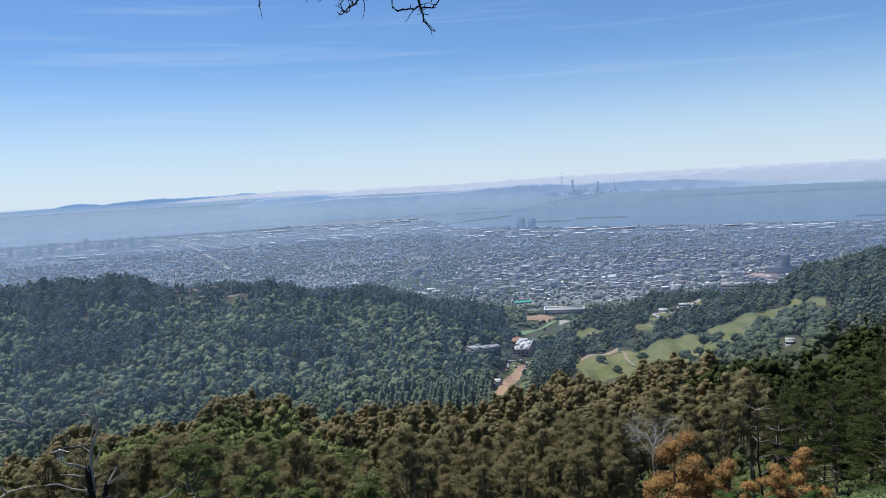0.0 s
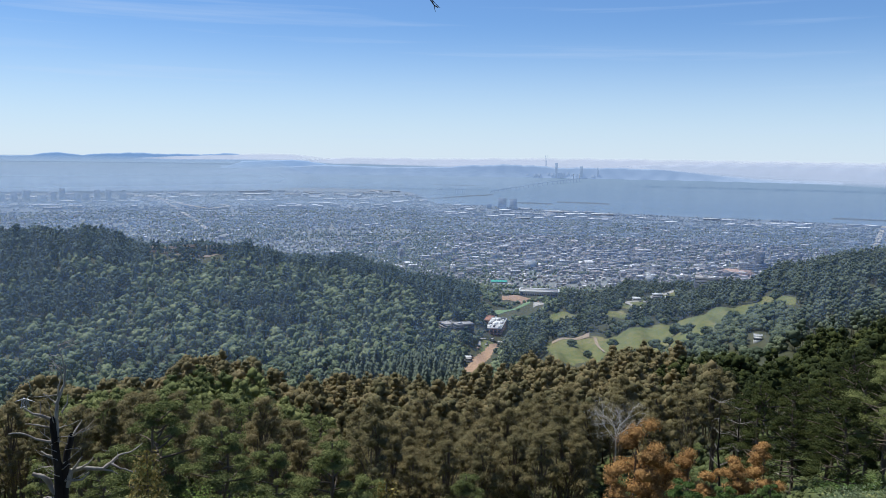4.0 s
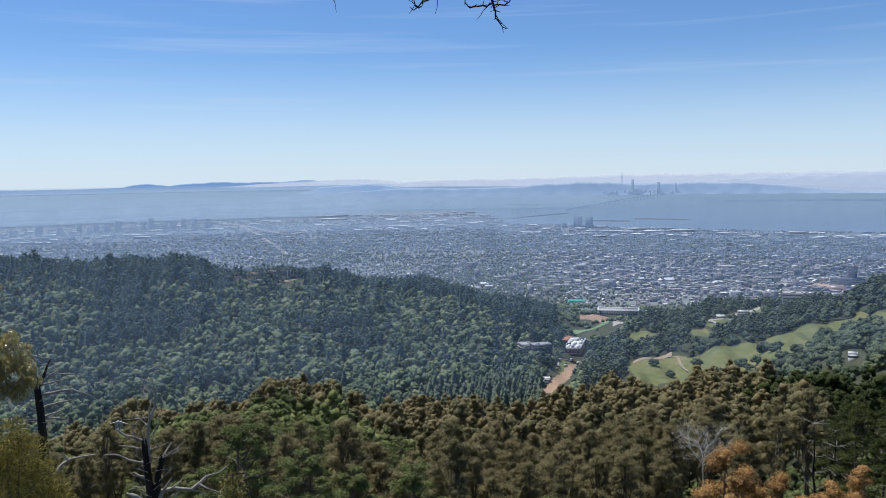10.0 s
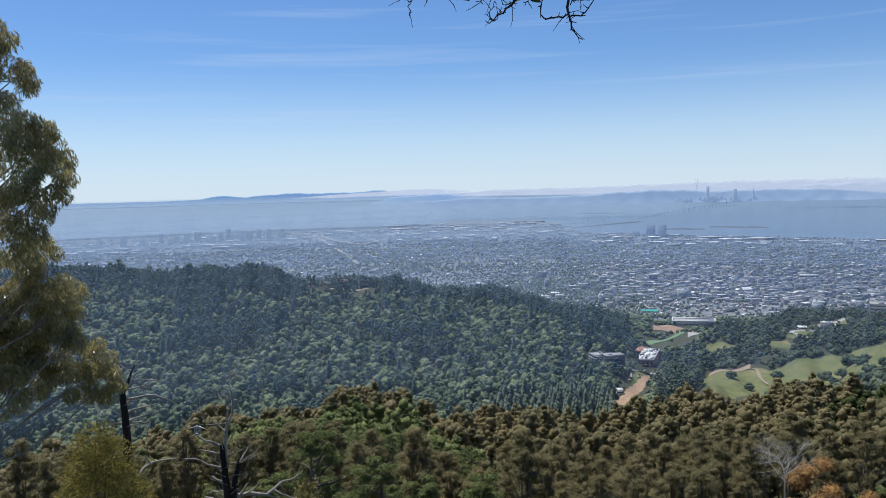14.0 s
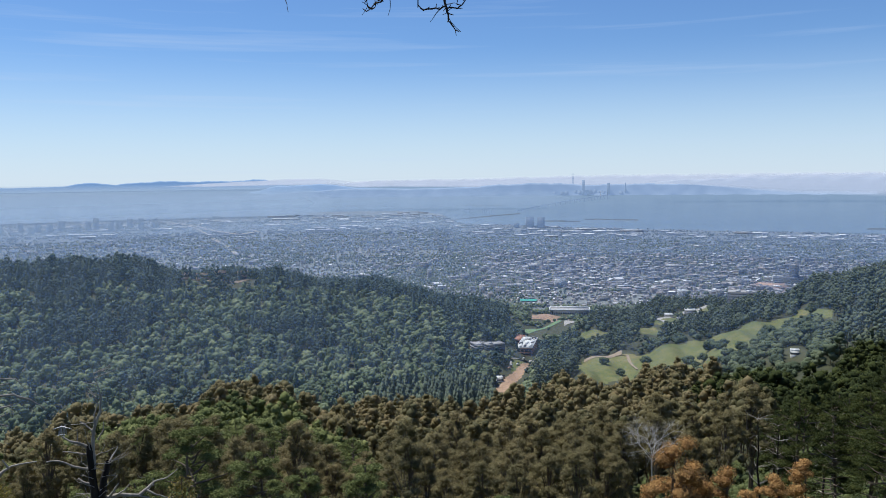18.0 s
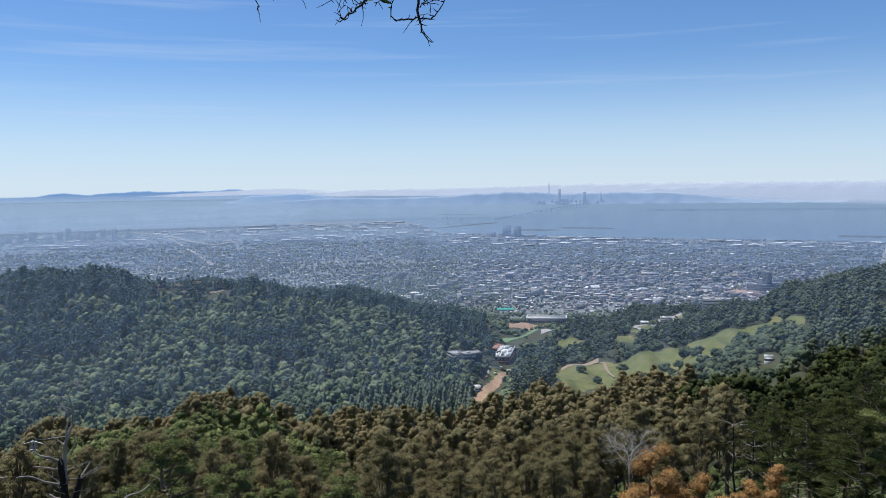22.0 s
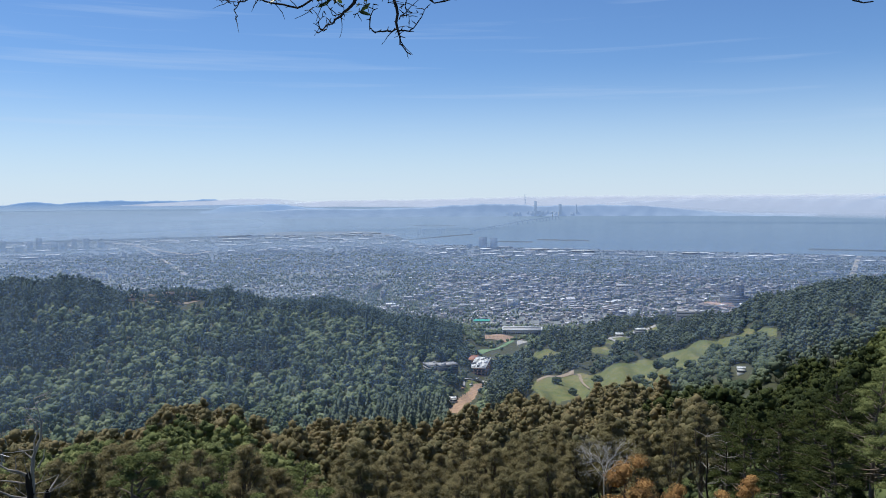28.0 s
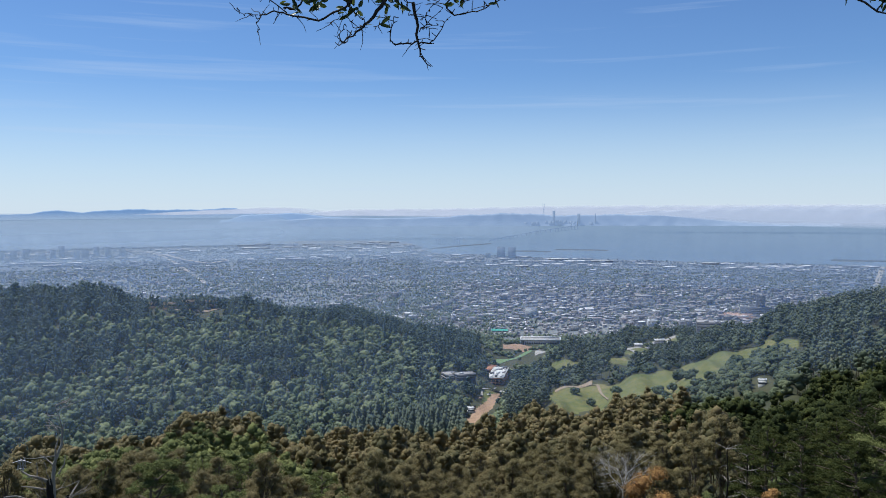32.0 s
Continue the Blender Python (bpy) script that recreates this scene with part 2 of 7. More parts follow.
M_ROOFS = surface("house_roof", [(0.1, (0.13, 0.14, 0.15)), (0.42, (0.22, 0.22, 0.225)), (0.60, (0.34, 0.28, 0.25)), (0.76, (0.44, 0.425, 0.41)), (0.95, (0.84, 0.82, 0.80))], 0.02, island=0.85)
# far plain and spits: haze put into bluish base colours and a faint glow
M_FARROOF = surface("far_plain_roof_hazed", [(0.1, (0.10, 0.11, 0.125)), (0.55, (0.15, 0.16, 0.175)), (0.85, (0.24, 0.245, 0.255)), (0.97, (0.70, 0.70, 0.70))], 0.02, island=0.85, glow=(0.075, 0.092, 0.118))
M_FARTREE = surface("far_plain_tree_hazed", [(0.15, (0.075, 0.092, 0.095)), (0.85, (0.115, 0.135, 0.130))], 0.01, island=0.7, glow=(0.075, 0.092, 0.118))
M_FARFLAT = surface("far_plain_ground_hazed", [(0.3, (0.09, 0.105, 0.115)), (0.7, (0.15, 0.165, 0.18))], 0.02, detail=10, coarse=0.3, coarse_scale=0.004, glow=(0.075, 0.092, 0.118))
M_SPIT = surface("low_spit_earth_hazed", [(0.3, (0.055, 0.065, 0.070)), (0.8, (0.09, 0.10, 0.11))], 0.02, glow=(0.055, 0.074, 0.100))
M_WHITE = surface("white_flat_roof", [(0.3, (0.62, 0.62, 0.60)), (0.8, (0.80, 0.80, 0.78))], 0.1)
M_CONCRETE = surface("concrete_wall", [(0.3, (0.30, 0.29, 0.28)), (0.8, (0.42, 0.41, 0.40))], 0.2)
M_DARKWALL = surface("dark_concrete_wall", [(0.3, (0.085, 0.09, 0.105)), (0.8, (0.13, 0.14, 0.155))], 0.2)
M_GLASS = surface("dark_window_glass", [(0.3, (0.03, 0.035, 0.045)), (0.8, (0.07, 0.08, 0.095))], 0.3, rough=0.12, spec=0.6)
M_RUSTWALL = surface("rust_brown_cladding", [(0.3, (0.13, 0.075, 0.055)), (0.8, (0.22, 0.13, 0.095))], 0.3)
M_TERRACOTTA = surface("faded_terracotta_roof", [(0.3, (0.40, 0.27, 0.20)), (0.8, (0.52, 0.37, 0.29))], 0.05)
M_CONCRETEDARK = surface("shaded_blue_cladding", [(0.3, (0.055, 0.062, 0.078)), (0.8, (0.085, 0.095, 0.115))], 0.2)
M_TURF = surface("green_sports_turf", [(0.3, (0.135, 0.205, 0.095)), (0.8, (0.18, 0.26, 0.125))], 0.2)
M_TEAL = surface("teal_court_paint", [(0.3, (0.060, 0.30, 0.22)), (0.8, (0.085, 0.35, 0.26))], 0.2)
M_BRICK = surface("reddish_tile_roof", [(0.3, (0.34, 0.17, 0.11)), (0.8, (0.46, 0.25, 0.17))], 0.3)
# skyline and shore towers, bridge and cranes: emission washes them out like haze
M_TOWER = surface("far_tower_haze_glow", [(0.2, (0.10, 0.125, 0.16)), (0.8, (0.16, 0.185, 0.22))], 0.02, obj=0.6, glow=(0.175, 0.220, 0.285))
M_SHORETOWER = surface("shore_tower_haze_glow", [(0.2, (0.12, 0.145, 0.19)), (0.8, (0.18, 0.205, 0.25))], 0.02, obj=0.6, glow=(0.055, 0.075, 0.105))
# far slopes: the haze before them is put in as bluish emission
M_FARHILL = surface("far_range_haze_glow", [(0.3, (0.10, 0.13, 0.17)), (0.7, (0.12, 0.15, 0.19))], 0.004, detail=8, glow=(0.20, 0.27, 0.375))
M_RANGE = surface("mountain_range_haze_glow", [(0.3, (0.08, 0.11, 0.15)), (0.7, (0.10, 0.13, 0.17))], 0.004, detail=8, glow=(0.155, 0.235, 0.36))
M_FARCITY = surface("far_hill_haze_glow", [(0.3, (0.10, 0.125, 0.155)), (0.7, (0.15, 0.175, 0.205))], 0.01, detail=10, glow=(0.185, 0.238, 0.325))
# fog and sea haze are given emission in place of the daylight they scatter
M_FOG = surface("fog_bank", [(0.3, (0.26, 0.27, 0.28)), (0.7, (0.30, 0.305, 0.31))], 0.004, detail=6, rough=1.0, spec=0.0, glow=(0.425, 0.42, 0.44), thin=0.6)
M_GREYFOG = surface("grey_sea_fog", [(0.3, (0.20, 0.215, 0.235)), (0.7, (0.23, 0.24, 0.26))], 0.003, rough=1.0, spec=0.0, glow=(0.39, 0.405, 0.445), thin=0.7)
# most of the water's pale blue is added emission, not reflected sky
M_WATER = surface("bay_water_haze_glow", [(0.3, (0.040, 0.054, 0.068)), (0.7, (0.050, 0.064, 0.078))], 0.003, detail=6, rough=0.55, stretch=(0.4, 1.6, 1), spec=0.2, glow=(0.146, 0.196, 0.256))
M_HAZE = surface("sea_haze_sheet", [(0.3, (0.14, 0.165, 0.19)), (0.7, (0.15, 0.175, 0.20))], 0.001, rough=1.0, spec=0.0, glow=(0.27, 0.325, 0.39), thin=0.95)
M_METAL = surface("galvanised_steel", [(0.3, (0.40, 0.40, 0.40)), (0.8, (0.55, 0.55, 0.55))], 2.0, metal=0.6, rough=0.5)


# sheet standing in for thin summer haze in the valley air: scatters daylight both ways
M_AIR = bpy.data.materials.new("valley_haze_sheet")
M_AIR.use_nodes = True
nt = M_AIR.node_tree
nt.nodes.clear()
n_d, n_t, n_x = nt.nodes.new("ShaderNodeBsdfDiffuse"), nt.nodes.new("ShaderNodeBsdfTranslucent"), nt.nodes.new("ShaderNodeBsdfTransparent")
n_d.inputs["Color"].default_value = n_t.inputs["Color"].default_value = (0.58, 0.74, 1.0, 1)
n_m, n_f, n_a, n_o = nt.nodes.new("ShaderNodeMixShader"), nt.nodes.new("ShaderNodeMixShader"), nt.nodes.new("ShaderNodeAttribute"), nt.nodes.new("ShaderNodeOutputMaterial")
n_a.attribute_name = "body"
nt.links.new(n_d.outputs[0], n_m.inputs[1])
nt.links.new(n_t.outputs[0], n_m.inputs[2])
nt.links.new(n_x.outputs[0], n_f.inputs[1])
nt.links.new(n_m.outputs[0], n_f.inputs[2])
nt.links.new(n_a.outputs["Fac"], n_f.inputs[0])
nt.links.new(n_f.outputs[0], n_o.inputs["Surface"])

# ---- terrain ----
# The eye stands at the origin. Beyond the hills the ranges draw in towards five kilometres along the line of sight.
NEAR_RANGE, FAR_SPAN = 2000.0, 2800.0
BAY = -450.0


def drawn(r):
    """The range at which ground at true range r stands here."""
    r = np.asarray(r, float)
    over = np.maximum(r - NEAR_RANGE, 0.0)
    return np.where(r < NEAR_RANGE, r, NEAR_RANGE + FAR_SPAN * over / (over + FAR_SPAN))


RINGS = [0, 8, 20, 45, 90, 160, 260, 380, 500, 600, 850, 1100, 1400, 1800, 2300]
PROFILE = {
    -180: [-1.7, -1, 0, 3, 8, 12, 16, 20, 15, 10, -20, -60, -120, -200, -300],
    -75: [-1.7, -3, -6, -12, -20, -35, -60, -90, -110, -130, -160, -150, -150, -220, -330],
    -52: [-1.7, -4.0, -8.5, -21, -48, -78, -112, -146, -180, -215, -240, -190, -112, -190, -360],
    -36: [-1.7, -4.4, -9.6, -24, -47.4, -73.6, -104, -136, -180, -220.4, -252, -195, -132, -205, -368],
    -26: [-1.7, -4.6, -9.5, -26, -47.2, -74.4, -102, -130, -178, -221.6, -262, -208, -146, -230, -370],
    -18: [-1.7, -4.7, -9.9, -27, -48, -76, -98.2, -121, -169.5, -217.5, -268, -224, -174, -240, -370],
    -8: [-1.7, -5.2, -11.5, -29, -52.4, -84, -110.5, -135, -173, -221, -272, -248, -206, -258, -370],
    0: [-1.7, -5.2, -12.2, -29.5, -53.4, -86.4, -111, -138, -176, -215.6, -272, -276, -256, -292, -370],
    4: [-1.7, -5.2, -12.2, -29.5, -52.4, -84.4, -108, -136, -170, -211.6, -272, -285, -296, -322, -372],
    9: [-1.7, -5.2, -12, -29, -50.5, -81.8, -103.8, -129, -160.5, -204.7, -240, -246, -262, -330, -372],
    15: [-1.7, -5.0, -12.0, -27.5, -48, -78, -98, -121, -147, -186, -212, -226, -250, -285, -372],
    21: [-1.7, -4.7, -11.2, -24.5, -45, -70, -91, -114, -142, -160, -178, -192, -222, -298, -372],
    24: [-1.7, -4.5, -10.6, -23.1, -42.7, -65.7, -86.7, -108.5, -134.6, -147.5, -166.3, -175.6, -184.4, -233, -372],
    28: [-1.7, -4.3, -9.7, -21, -39, -59, -80, -100, -123, -128, -148, -150, -160, -230, -372],
    35: [-1.7, -4.0, -8.6, -18.5, -32, -46, -54, -58, -68, -78, -110, -130, -150, -230, -372],
    48: [-1.7, -3.2, -6.0, -13, -22, -30, -36, -44, -57, -70, -100, -120, -150, -230, -372],
    90: [-1.7, -2.0, -3.0, -5, -8, -12, -20, -30, -45, -60, -100, -130, -160, -240, -372],
    180: [-1.7, -1, 0, 3, 8, 12, 16, 20, 15, 10, -20, -60, -120, -200, -300],
}
AZ = np.array(sorted(PROFILE))
PROF = np.array([PROFILE[a] for a in AZ], float)
SHORE_AZ = [-180, -50, -30, -15, -8, -4.0, -2.2, -1.5, -0.5, 3, 4.6, 8, 17, 29, 42, 180]
SHORE_R = [9800, 9800, 10200, 10400, 10400, 10200, 9400, 7900, 7300, 7150, 6950, 6700, 6450, 6350, 6200, 6200]



def flats(az, r):
    """Height of the plain and the bay, with the eye as zero."""
    shore = np.interp(az, SHORE_AZ, SHORE_R)
    rise = 4.0 + 76.0 * np.clip((shore - r) / 4200.0, 0, 1)
    spits = np.zeros_like(np.asarray(r, float))
    for a0, a1, r0, r1 in SPITS:
        mid = r0 + (r1 - r0) * (az - a0) / (a1 - a0)
        spits = np.maximum(spits, ((az > a0) & (az < a1) & (np.abs(r - mid) < 110)).astype(float))
    land = (r < shore) | (spits > 0)
    return BAY + np.where(land, rise, -12.0)


# low spits and breakwaters in the bay: from azimuth, to azimuth, their ranges
SPITS = [(-2.4, 3.6, 7850, 9300), (5.2, 8.0, 7750, 7650), (8.2, 12.0, 8050, 7900), (26.2, 33.0, 6950, 7000), (-1.2, 2.4, 12250, 12000)]


def ground(az, r):
    """Ground height at azimuth (degrees) and true range, with the eye as zero; arrays welcome."""
    az, r = np.broadcast_arrays(np.asarray(az, float), np.asarray(r, float))
    i = np.clip(np.searchsorted(AZ, az) - 1, 0, len(AZ) - 2)
    u = (az - AZ[i]) / (AZ[i + 1] - AZ[i])
    u = u * u * (3 - 2 * u)
    k = np.clip(np.searchsorted(RINGS, r) - 1, 0, len(RINGS) - 2)
    rings = np.array(RINGS, float)
    v = np.clip((r - rings[k]) / (rings[k + 1] - rings[k]), 0, 1)
    za = PROF[i, k] * (1 - v) + PROF[i, k + 1] * v
    zb = PROF[i + 1, k] * (1 - v) + PROF[i + 1, k + 1] * v
    z = za * (1 - u) + zb * u
    wob = np.clip((r - 60) / 500, 0, 1) * np.clip((2300 - r) / 300, 0, 1)
    z = z + wob * (5 * np.sin(az * 0.55 + r * 0.011) + 3.5 * np.sin(az * 1.3 - r * 0.017) + 2.0 * np.sin(az * 2.9 + r * 0.03))
    t = np.clip((r - 2000) / 300, 0, 1)
    return z * (1 - t) + flats(az, r) * t


def spot(az, r, z=None, up=0.0):
    """Points at azimuth, true range and height (the ground's unless given), drawn in; up: metres above."""
    az, r = np.asarray(az, float), np.asarray(r, float)
    z = (ground(az, r) if z is None else np.asarray(z, float)) + up
    k = drawn(r) / np.maximum(r, 1e-6)
    a = np.radians(az)
    return np.stack([r * np.sin(a) * k, r * np.cos(a) * k, z * k], -1)


def shrink(r):
    """The scale of things at true range r."""
    return drawn(r) / np.maximum(r, 1e-6)

# ---- mesh tools ----
rng = np.random.default_rng(7)


class Geo:
    """Collects vertices and faces of any size, with a material slot each, for one mesh."""

    def __init__(self):
        self.v, self.f, self.m, self.n = [], [], [], 0
        self.tones = []

    def add(self, v, f, slot=0, tone=None):
        v, f = np.asarray(v, float).reshape(-1, 3), np.asarray(f, int)
        self.v.append(v)
        self.f.append(f + self.n)
        self.m.append(np.full(len(f), slot))
        self.n += len(v)
        self.tones.append(np.full(len(v), 0.5) if tone is None else np.repeat(tone, len(v) // len(tone)))
        return self

    def mesh(self, name, mats, smooth=False):
        me = bpy.data.meshes.new(name)
        v = np.concatenate(self.v)
        me.vertices.add(len(v))
        me.vertices.foreach_set("co", v.ravel())
        loops = np.concatenate([f.ravel() for f in self.f])
        sizes = np.concatenate([np.full(len(f), f.shape[1]) for f in self.f])
        me.loops.add(len(loops))
        me.loops.foreach_set("vertex_index", loops.astype(np.int32))
        me.polygons.add(len(sizes))
        me.polygons.foreach_set("loop_start", np.concatenate([[0], np.cumsum(sizes)[:-1]]).astype(np.int32))
        me.polygons.foreach_set("material_index", np.concatenate(self.m).astype(np.int32))
        if smooth:
            me.polygons.foreach_set("use_smooth", np.ones(len(sizes), bool))
        for m in mats if isinstance(mats, (list, tuple)) else [mats]:
            me.materials.append(m)
        me.update(calc_edges=True)
        at = me.attributes.new("tone", "FLOAT", "POINT")
        at.data.foreach_set("value", np.concatenate(self.tones).astype(np.float32))
        return me


def part(name, geo, mats, parent, label="", smooth=False):
    me = geo if isinstance(geo, bpy.types.Mesh) else geo.mesh(name, mats, smooth)
    ob = new(name, me)
    ob.parent = parent
    if label:
        ob["label"] = label
    return ob


def thing(name, label, category, m=None, group="", kind=""):
    ob = new(name)
    if m is not None:
        ob.matrix_basis = m
    return tagged(ob, label, category, group, kind)


def solid(name, geo, mats, label, category, group="", kind="", smooth=False, m=None):
    ob = new(name, geo.mesh(name, mats, smooth))
    if m is not None:
        ob.matrix_basis = m
    return tagged(ob, label, category, group, kind)


def unit(v):
    return v / np.maximum(np.linalg.norm(v, axis=-1, keepdims=True), 1e-9)


def leaves(c, nrm, size, aspect=0.7, fold=0.0, gen=rng, three=False):
    """Small four-cornered leaf clumps at c facing nrm, turned at random, with uneven corners."""
    n = len(c)
    size = np.broadcast_to(size, (n,))[:, None]
    t = unit(np.cross(nrm, gen.normal(size=(n, 3))))
    b = np.cross(nrm, t)
    if three:
        j = gen.uniform(0.7, 1.25, (n, 3, 1))
        q = np.stack([t, b * aspect - t * 0.45, -b * aspect - t * 0.45], 1) * (size[:, None, :] * 0.62) * j
        q[:, 0] += nrm * size * fold
        return (c[:, None, :] + q).reshape(-1, 3), np.arange(3 * n).reshape(n, 3)
    j = gen.uniform(0.65, 1.25, (n, 4, 1))
    q = np.stack([t, b * aspect, -t, -b * aspect], 1) * (size[:, None, :] / 2) * j
    q[:, 1] += nrm * size * fold
    q[:, 3] += nrm * size * fold * gen.uniform(-1, 1, (n, 1))
    return (c[:, None, :] + q).reshape(-1, 3), np.arange(4 * n).reshape(n, 4)


def tube(points, radii, sides=6):
    """A tapered tube along points."""
    p, radii = np.asarray(points, float), np.asarray(radii, float)
    d = unit(np.gradient(p, axis=0))
    ref = np.array([0.31, 0.94, 0.12])
    u = unit(np.cross(d, ref))
    w = np.cross(d, u)
    a = np.linspace(0, 2 * np.pi, sides, endpoint=False)
    v = p[:, None] + radii[:, None, None] * (u[:, None] * np.cos(a)[None, :, None] + w[:, None] * np.sin(a)[None, :, None])
    k = len(p)
    i, s = np.meshgrid(np.arange(k - 1), np.arange(sides), indexing="ij")
    s2 = (s + 1) % sides
    f = np.stack([i * sides + s, i * sides + s2, (i + 1) * sides + s2, (i + 1) * sides + s], -1).reshape(-1, 4)
    return v.reshape(-1, 3), f


def bent(a, b, n=6, wobble=0.1, sag=0.0, gen=rng):
    """A crooked line from a to b."""
    a, b = np.asarray(a, float), np.asarray(b, float)
    t = np.linspace(0, 1, n)[:, None]
    p = a + (b - a) * t
    off = np.cumsum(gen.normal(size=(n, 3)), 0)
    off -= off[0] + (off[-1] - off[0]) * t
    p += off * wobble * np.linalg.norm(b - a) / n
    p[:, 2] += (sag * np.linalg.norm(b - a) * 4 * t * (1 - t))[:, 0]
    return p


BOX_F = np.array([[0, 1, 5, 4], [1, 2, 6, 5], [2, 3, 7, 6], [3, 0, 4, 7], [4, 5, 6, 7], [3, 2, 1, 0]])


def box(cx, cy, z0, w, d, h, turn=0.0):
    """An upright box on z0 round (cx, cy), turned by degrees."""
    a = radians(turn)
    x = np.array([-1, 1, 1, -1]) * w / 2
    y = np.array([-1, -1, 1, 1]) * d / 2
    px, py = cx + x * math.cos(a) - y * math.sin(a), cy + x * math.sin(a) + y * math.cos(a)
    v = [(px[i], py[i], z0) for i in range(4)] + [(px[i], py[i], z0 + h) for i in range(4)]
    return np.array(v), BOX_F


def sphere_points(n, gen=rng):
    return unit(gen.normal(size=(n, 3)))


def ico(n):
    bm = bmesh.new()
    bmesh.ops.create_icosphere(bm, subdivisions=n, radius=1.0)
    v = np.array([x.co for x in bm.verts])
    f = np.array([[x.index for x in y.verts] for y in bm.faces])
    bm.free()
    return v, f


ICO_V, ICO_F = ico(2)
LOW_V, LOW_F = ico(1)


def blobs(c, rad, gen, rough=0.24, fine=False):
    """Crumpled leafy lumps round the points c; rad: rows of three half-widths."""
    v, f = (ICO_V, ICO_F) if fine else (LOW_V, LOW_F)
    n = len(c)
    w = v[None] * gen.uniform(1 - rough, 1 + rough, (n, len(v), 1))
    a = gen.uniform(0, 6.28, n)
    ca, sa = np.cos(a)[:, None], np.sin(a)[:, None]
    w = np.stack([w[..., 0] * ca - w[..., 1] * sa, w[..., 0] * sa + w[..., 1] * ca, w[..., 2]], -1)
    return (w * np.asarray(rad)[:, None] + np.asarray(c)[:, None]).reshape(-1, 3), (np.arange(n)[:, None, None] * len(v) + f).reshape(-1, 3)


def crown(lobes, per_lobe, size, gen, flat=1.0, up_bias=0.25, aspect=0.7, stray=0.45):
    """Leaf clumps over a set of lobes: rows of x, y, z, radius, height ratio."""
    out_c, out_n = [], []
    for x, y, z, r, hr in lobes:
        d = sphere_points(per_lobe, gen)
        d[:, 2] = np.where(d[:, 2] < -0.35, -d[:, 2], d[:, 2])
        rad = r * gen.uniform(0.55, 1.22, (per_lobe, 1))
        c = d * rad * np.array([1, 1, hr]) + np.array([x, y, z])
        nn = unit(d + np.array([0, 0, up_bias]) + gen.normal(size=d.shape) * stray)
        out_c.append(c)
        out_n.append(nn)
    c, nn = np.concatenate(out_c), np.concatenate(out_n)
    return leaves(c, nn, size * gen.uniform(0.6, 1.35, len(c)), aspect, 0.12, gen)


def hearts(lobes, k, gen):
    """The dense, shaded inner part of each lobe of a crown."""
    lo = np.array(lobes)
    return blobs(lo[:, :3], np.stack([lo[:, 3], lo[:, 3], lo[:, 3] * lo[:, 4]], 1) * k, gen, 0.36, True)


# ---- trees ----


def euc_lobes(h, gen, spread=1.0):
    """Rounded clumps on the ends of steep limbs, the highest in the middle, with gaps between them."""
    rows = []
    n = int(gen.integers(25, 32))
    for i in range(n):
        t = (i + gen.uniform(0, 1)) / n
        z = h * (0.52 + 0.45 * t)
        rad = h * (0.042 + 0.018 * (1 - t)) * gen.uniform(0.5, 1.4)
        a = i * 2.4 + gen.uniform(-0.6, 0.6)
        off = h * 0.140 * (1.10 - 0.80 * t * t) * spread * gen.uniform(0.2, 1.15)
        rows.append((off * math.cos(a), off * math.sin(a), z, rad, gen.uniform(0.65, 0.95)))
    return rows


def euc_meshes(h, gen, per_lobe, size, leaf_mat):
    lobes = euc_lobes(h, gen)
    g = Geo().add(*crown(lobes, per_lobe, size, gen, up_bias=0.5, aspect=0.5, stray=0.4))
    g.add(*hearts(lobes, 0.48, gen))
    # hanging shreds of foliage down the stem
    k = per_lobe * 2
    a, z = gen.uniform(0, 6.28, k), h * gen.uniform(0.30, 0.62, k)
    out = h * 0.055 * gen.uniform(0.3, 1.5, k)
    c = np.stack([np.cos(a) * out, np.sin(a) * out, z], 1)
    g.add(*leaves(c, unit(np.stack([np.cos(a), np.sin(a), 0 * a + 0.3], 1)), size * 1.1, 0.5, 0.1, gen))
    t = Geo()
    top = np.array([gen.normal() * h * 0.02, gen.normal() * h * 0.02, h * 0.93])
    stem = bent((0, 0, -1.5), top, 8, 0.12, gen=gen)
    t.add(*tube(stem, np.linspace(h * 0.015, h * 0.004, 8), 6))
    for x, y, z, r, _ in lobes:
        base = stem[min(6, max(2, int((z / h - 0.2) * 8)))]
        t.add(*tube(bent(base, (x, y, z), 5, 0.12, gen=gen), np.linspace(h * 0.006, h * 0.0018, 5), 4))
    # a second, thinner stem from the foot
    lean = np.array([gen.normal() * h * 0.05, gen.normal() * h * 0.05, h * 0.72])
    t.add(*tube(bent((0.5, 0.3, -1.5), lean, 7, 0.10, gen=gen), np.linspace(h * 0.009, h * 0.003, 7), 5))
    return g.mesh("crown", leaf_mat), t.mesh("trunk", M_BARK, True)


def pine_lobes(h, gen):
    rows = []
    for i in range(34):
        t = (i + gen.uniform(0, 1)) / 34
        z = h * (0.34 + 0.60 * t)
        a = i * 2.4 + gen.uniform(-0.5, 0.5)
        off = h * 0.25 * (1.08 - 0.85 * t * t) * gen.uniform(0.35, 1.15)
        rows.append((off * math.cos(a), off * math.sin(a), z, h * (0.068 - 0.026 * t) * gen.uniform(0.6, 1.4), 0.5))
    return rows


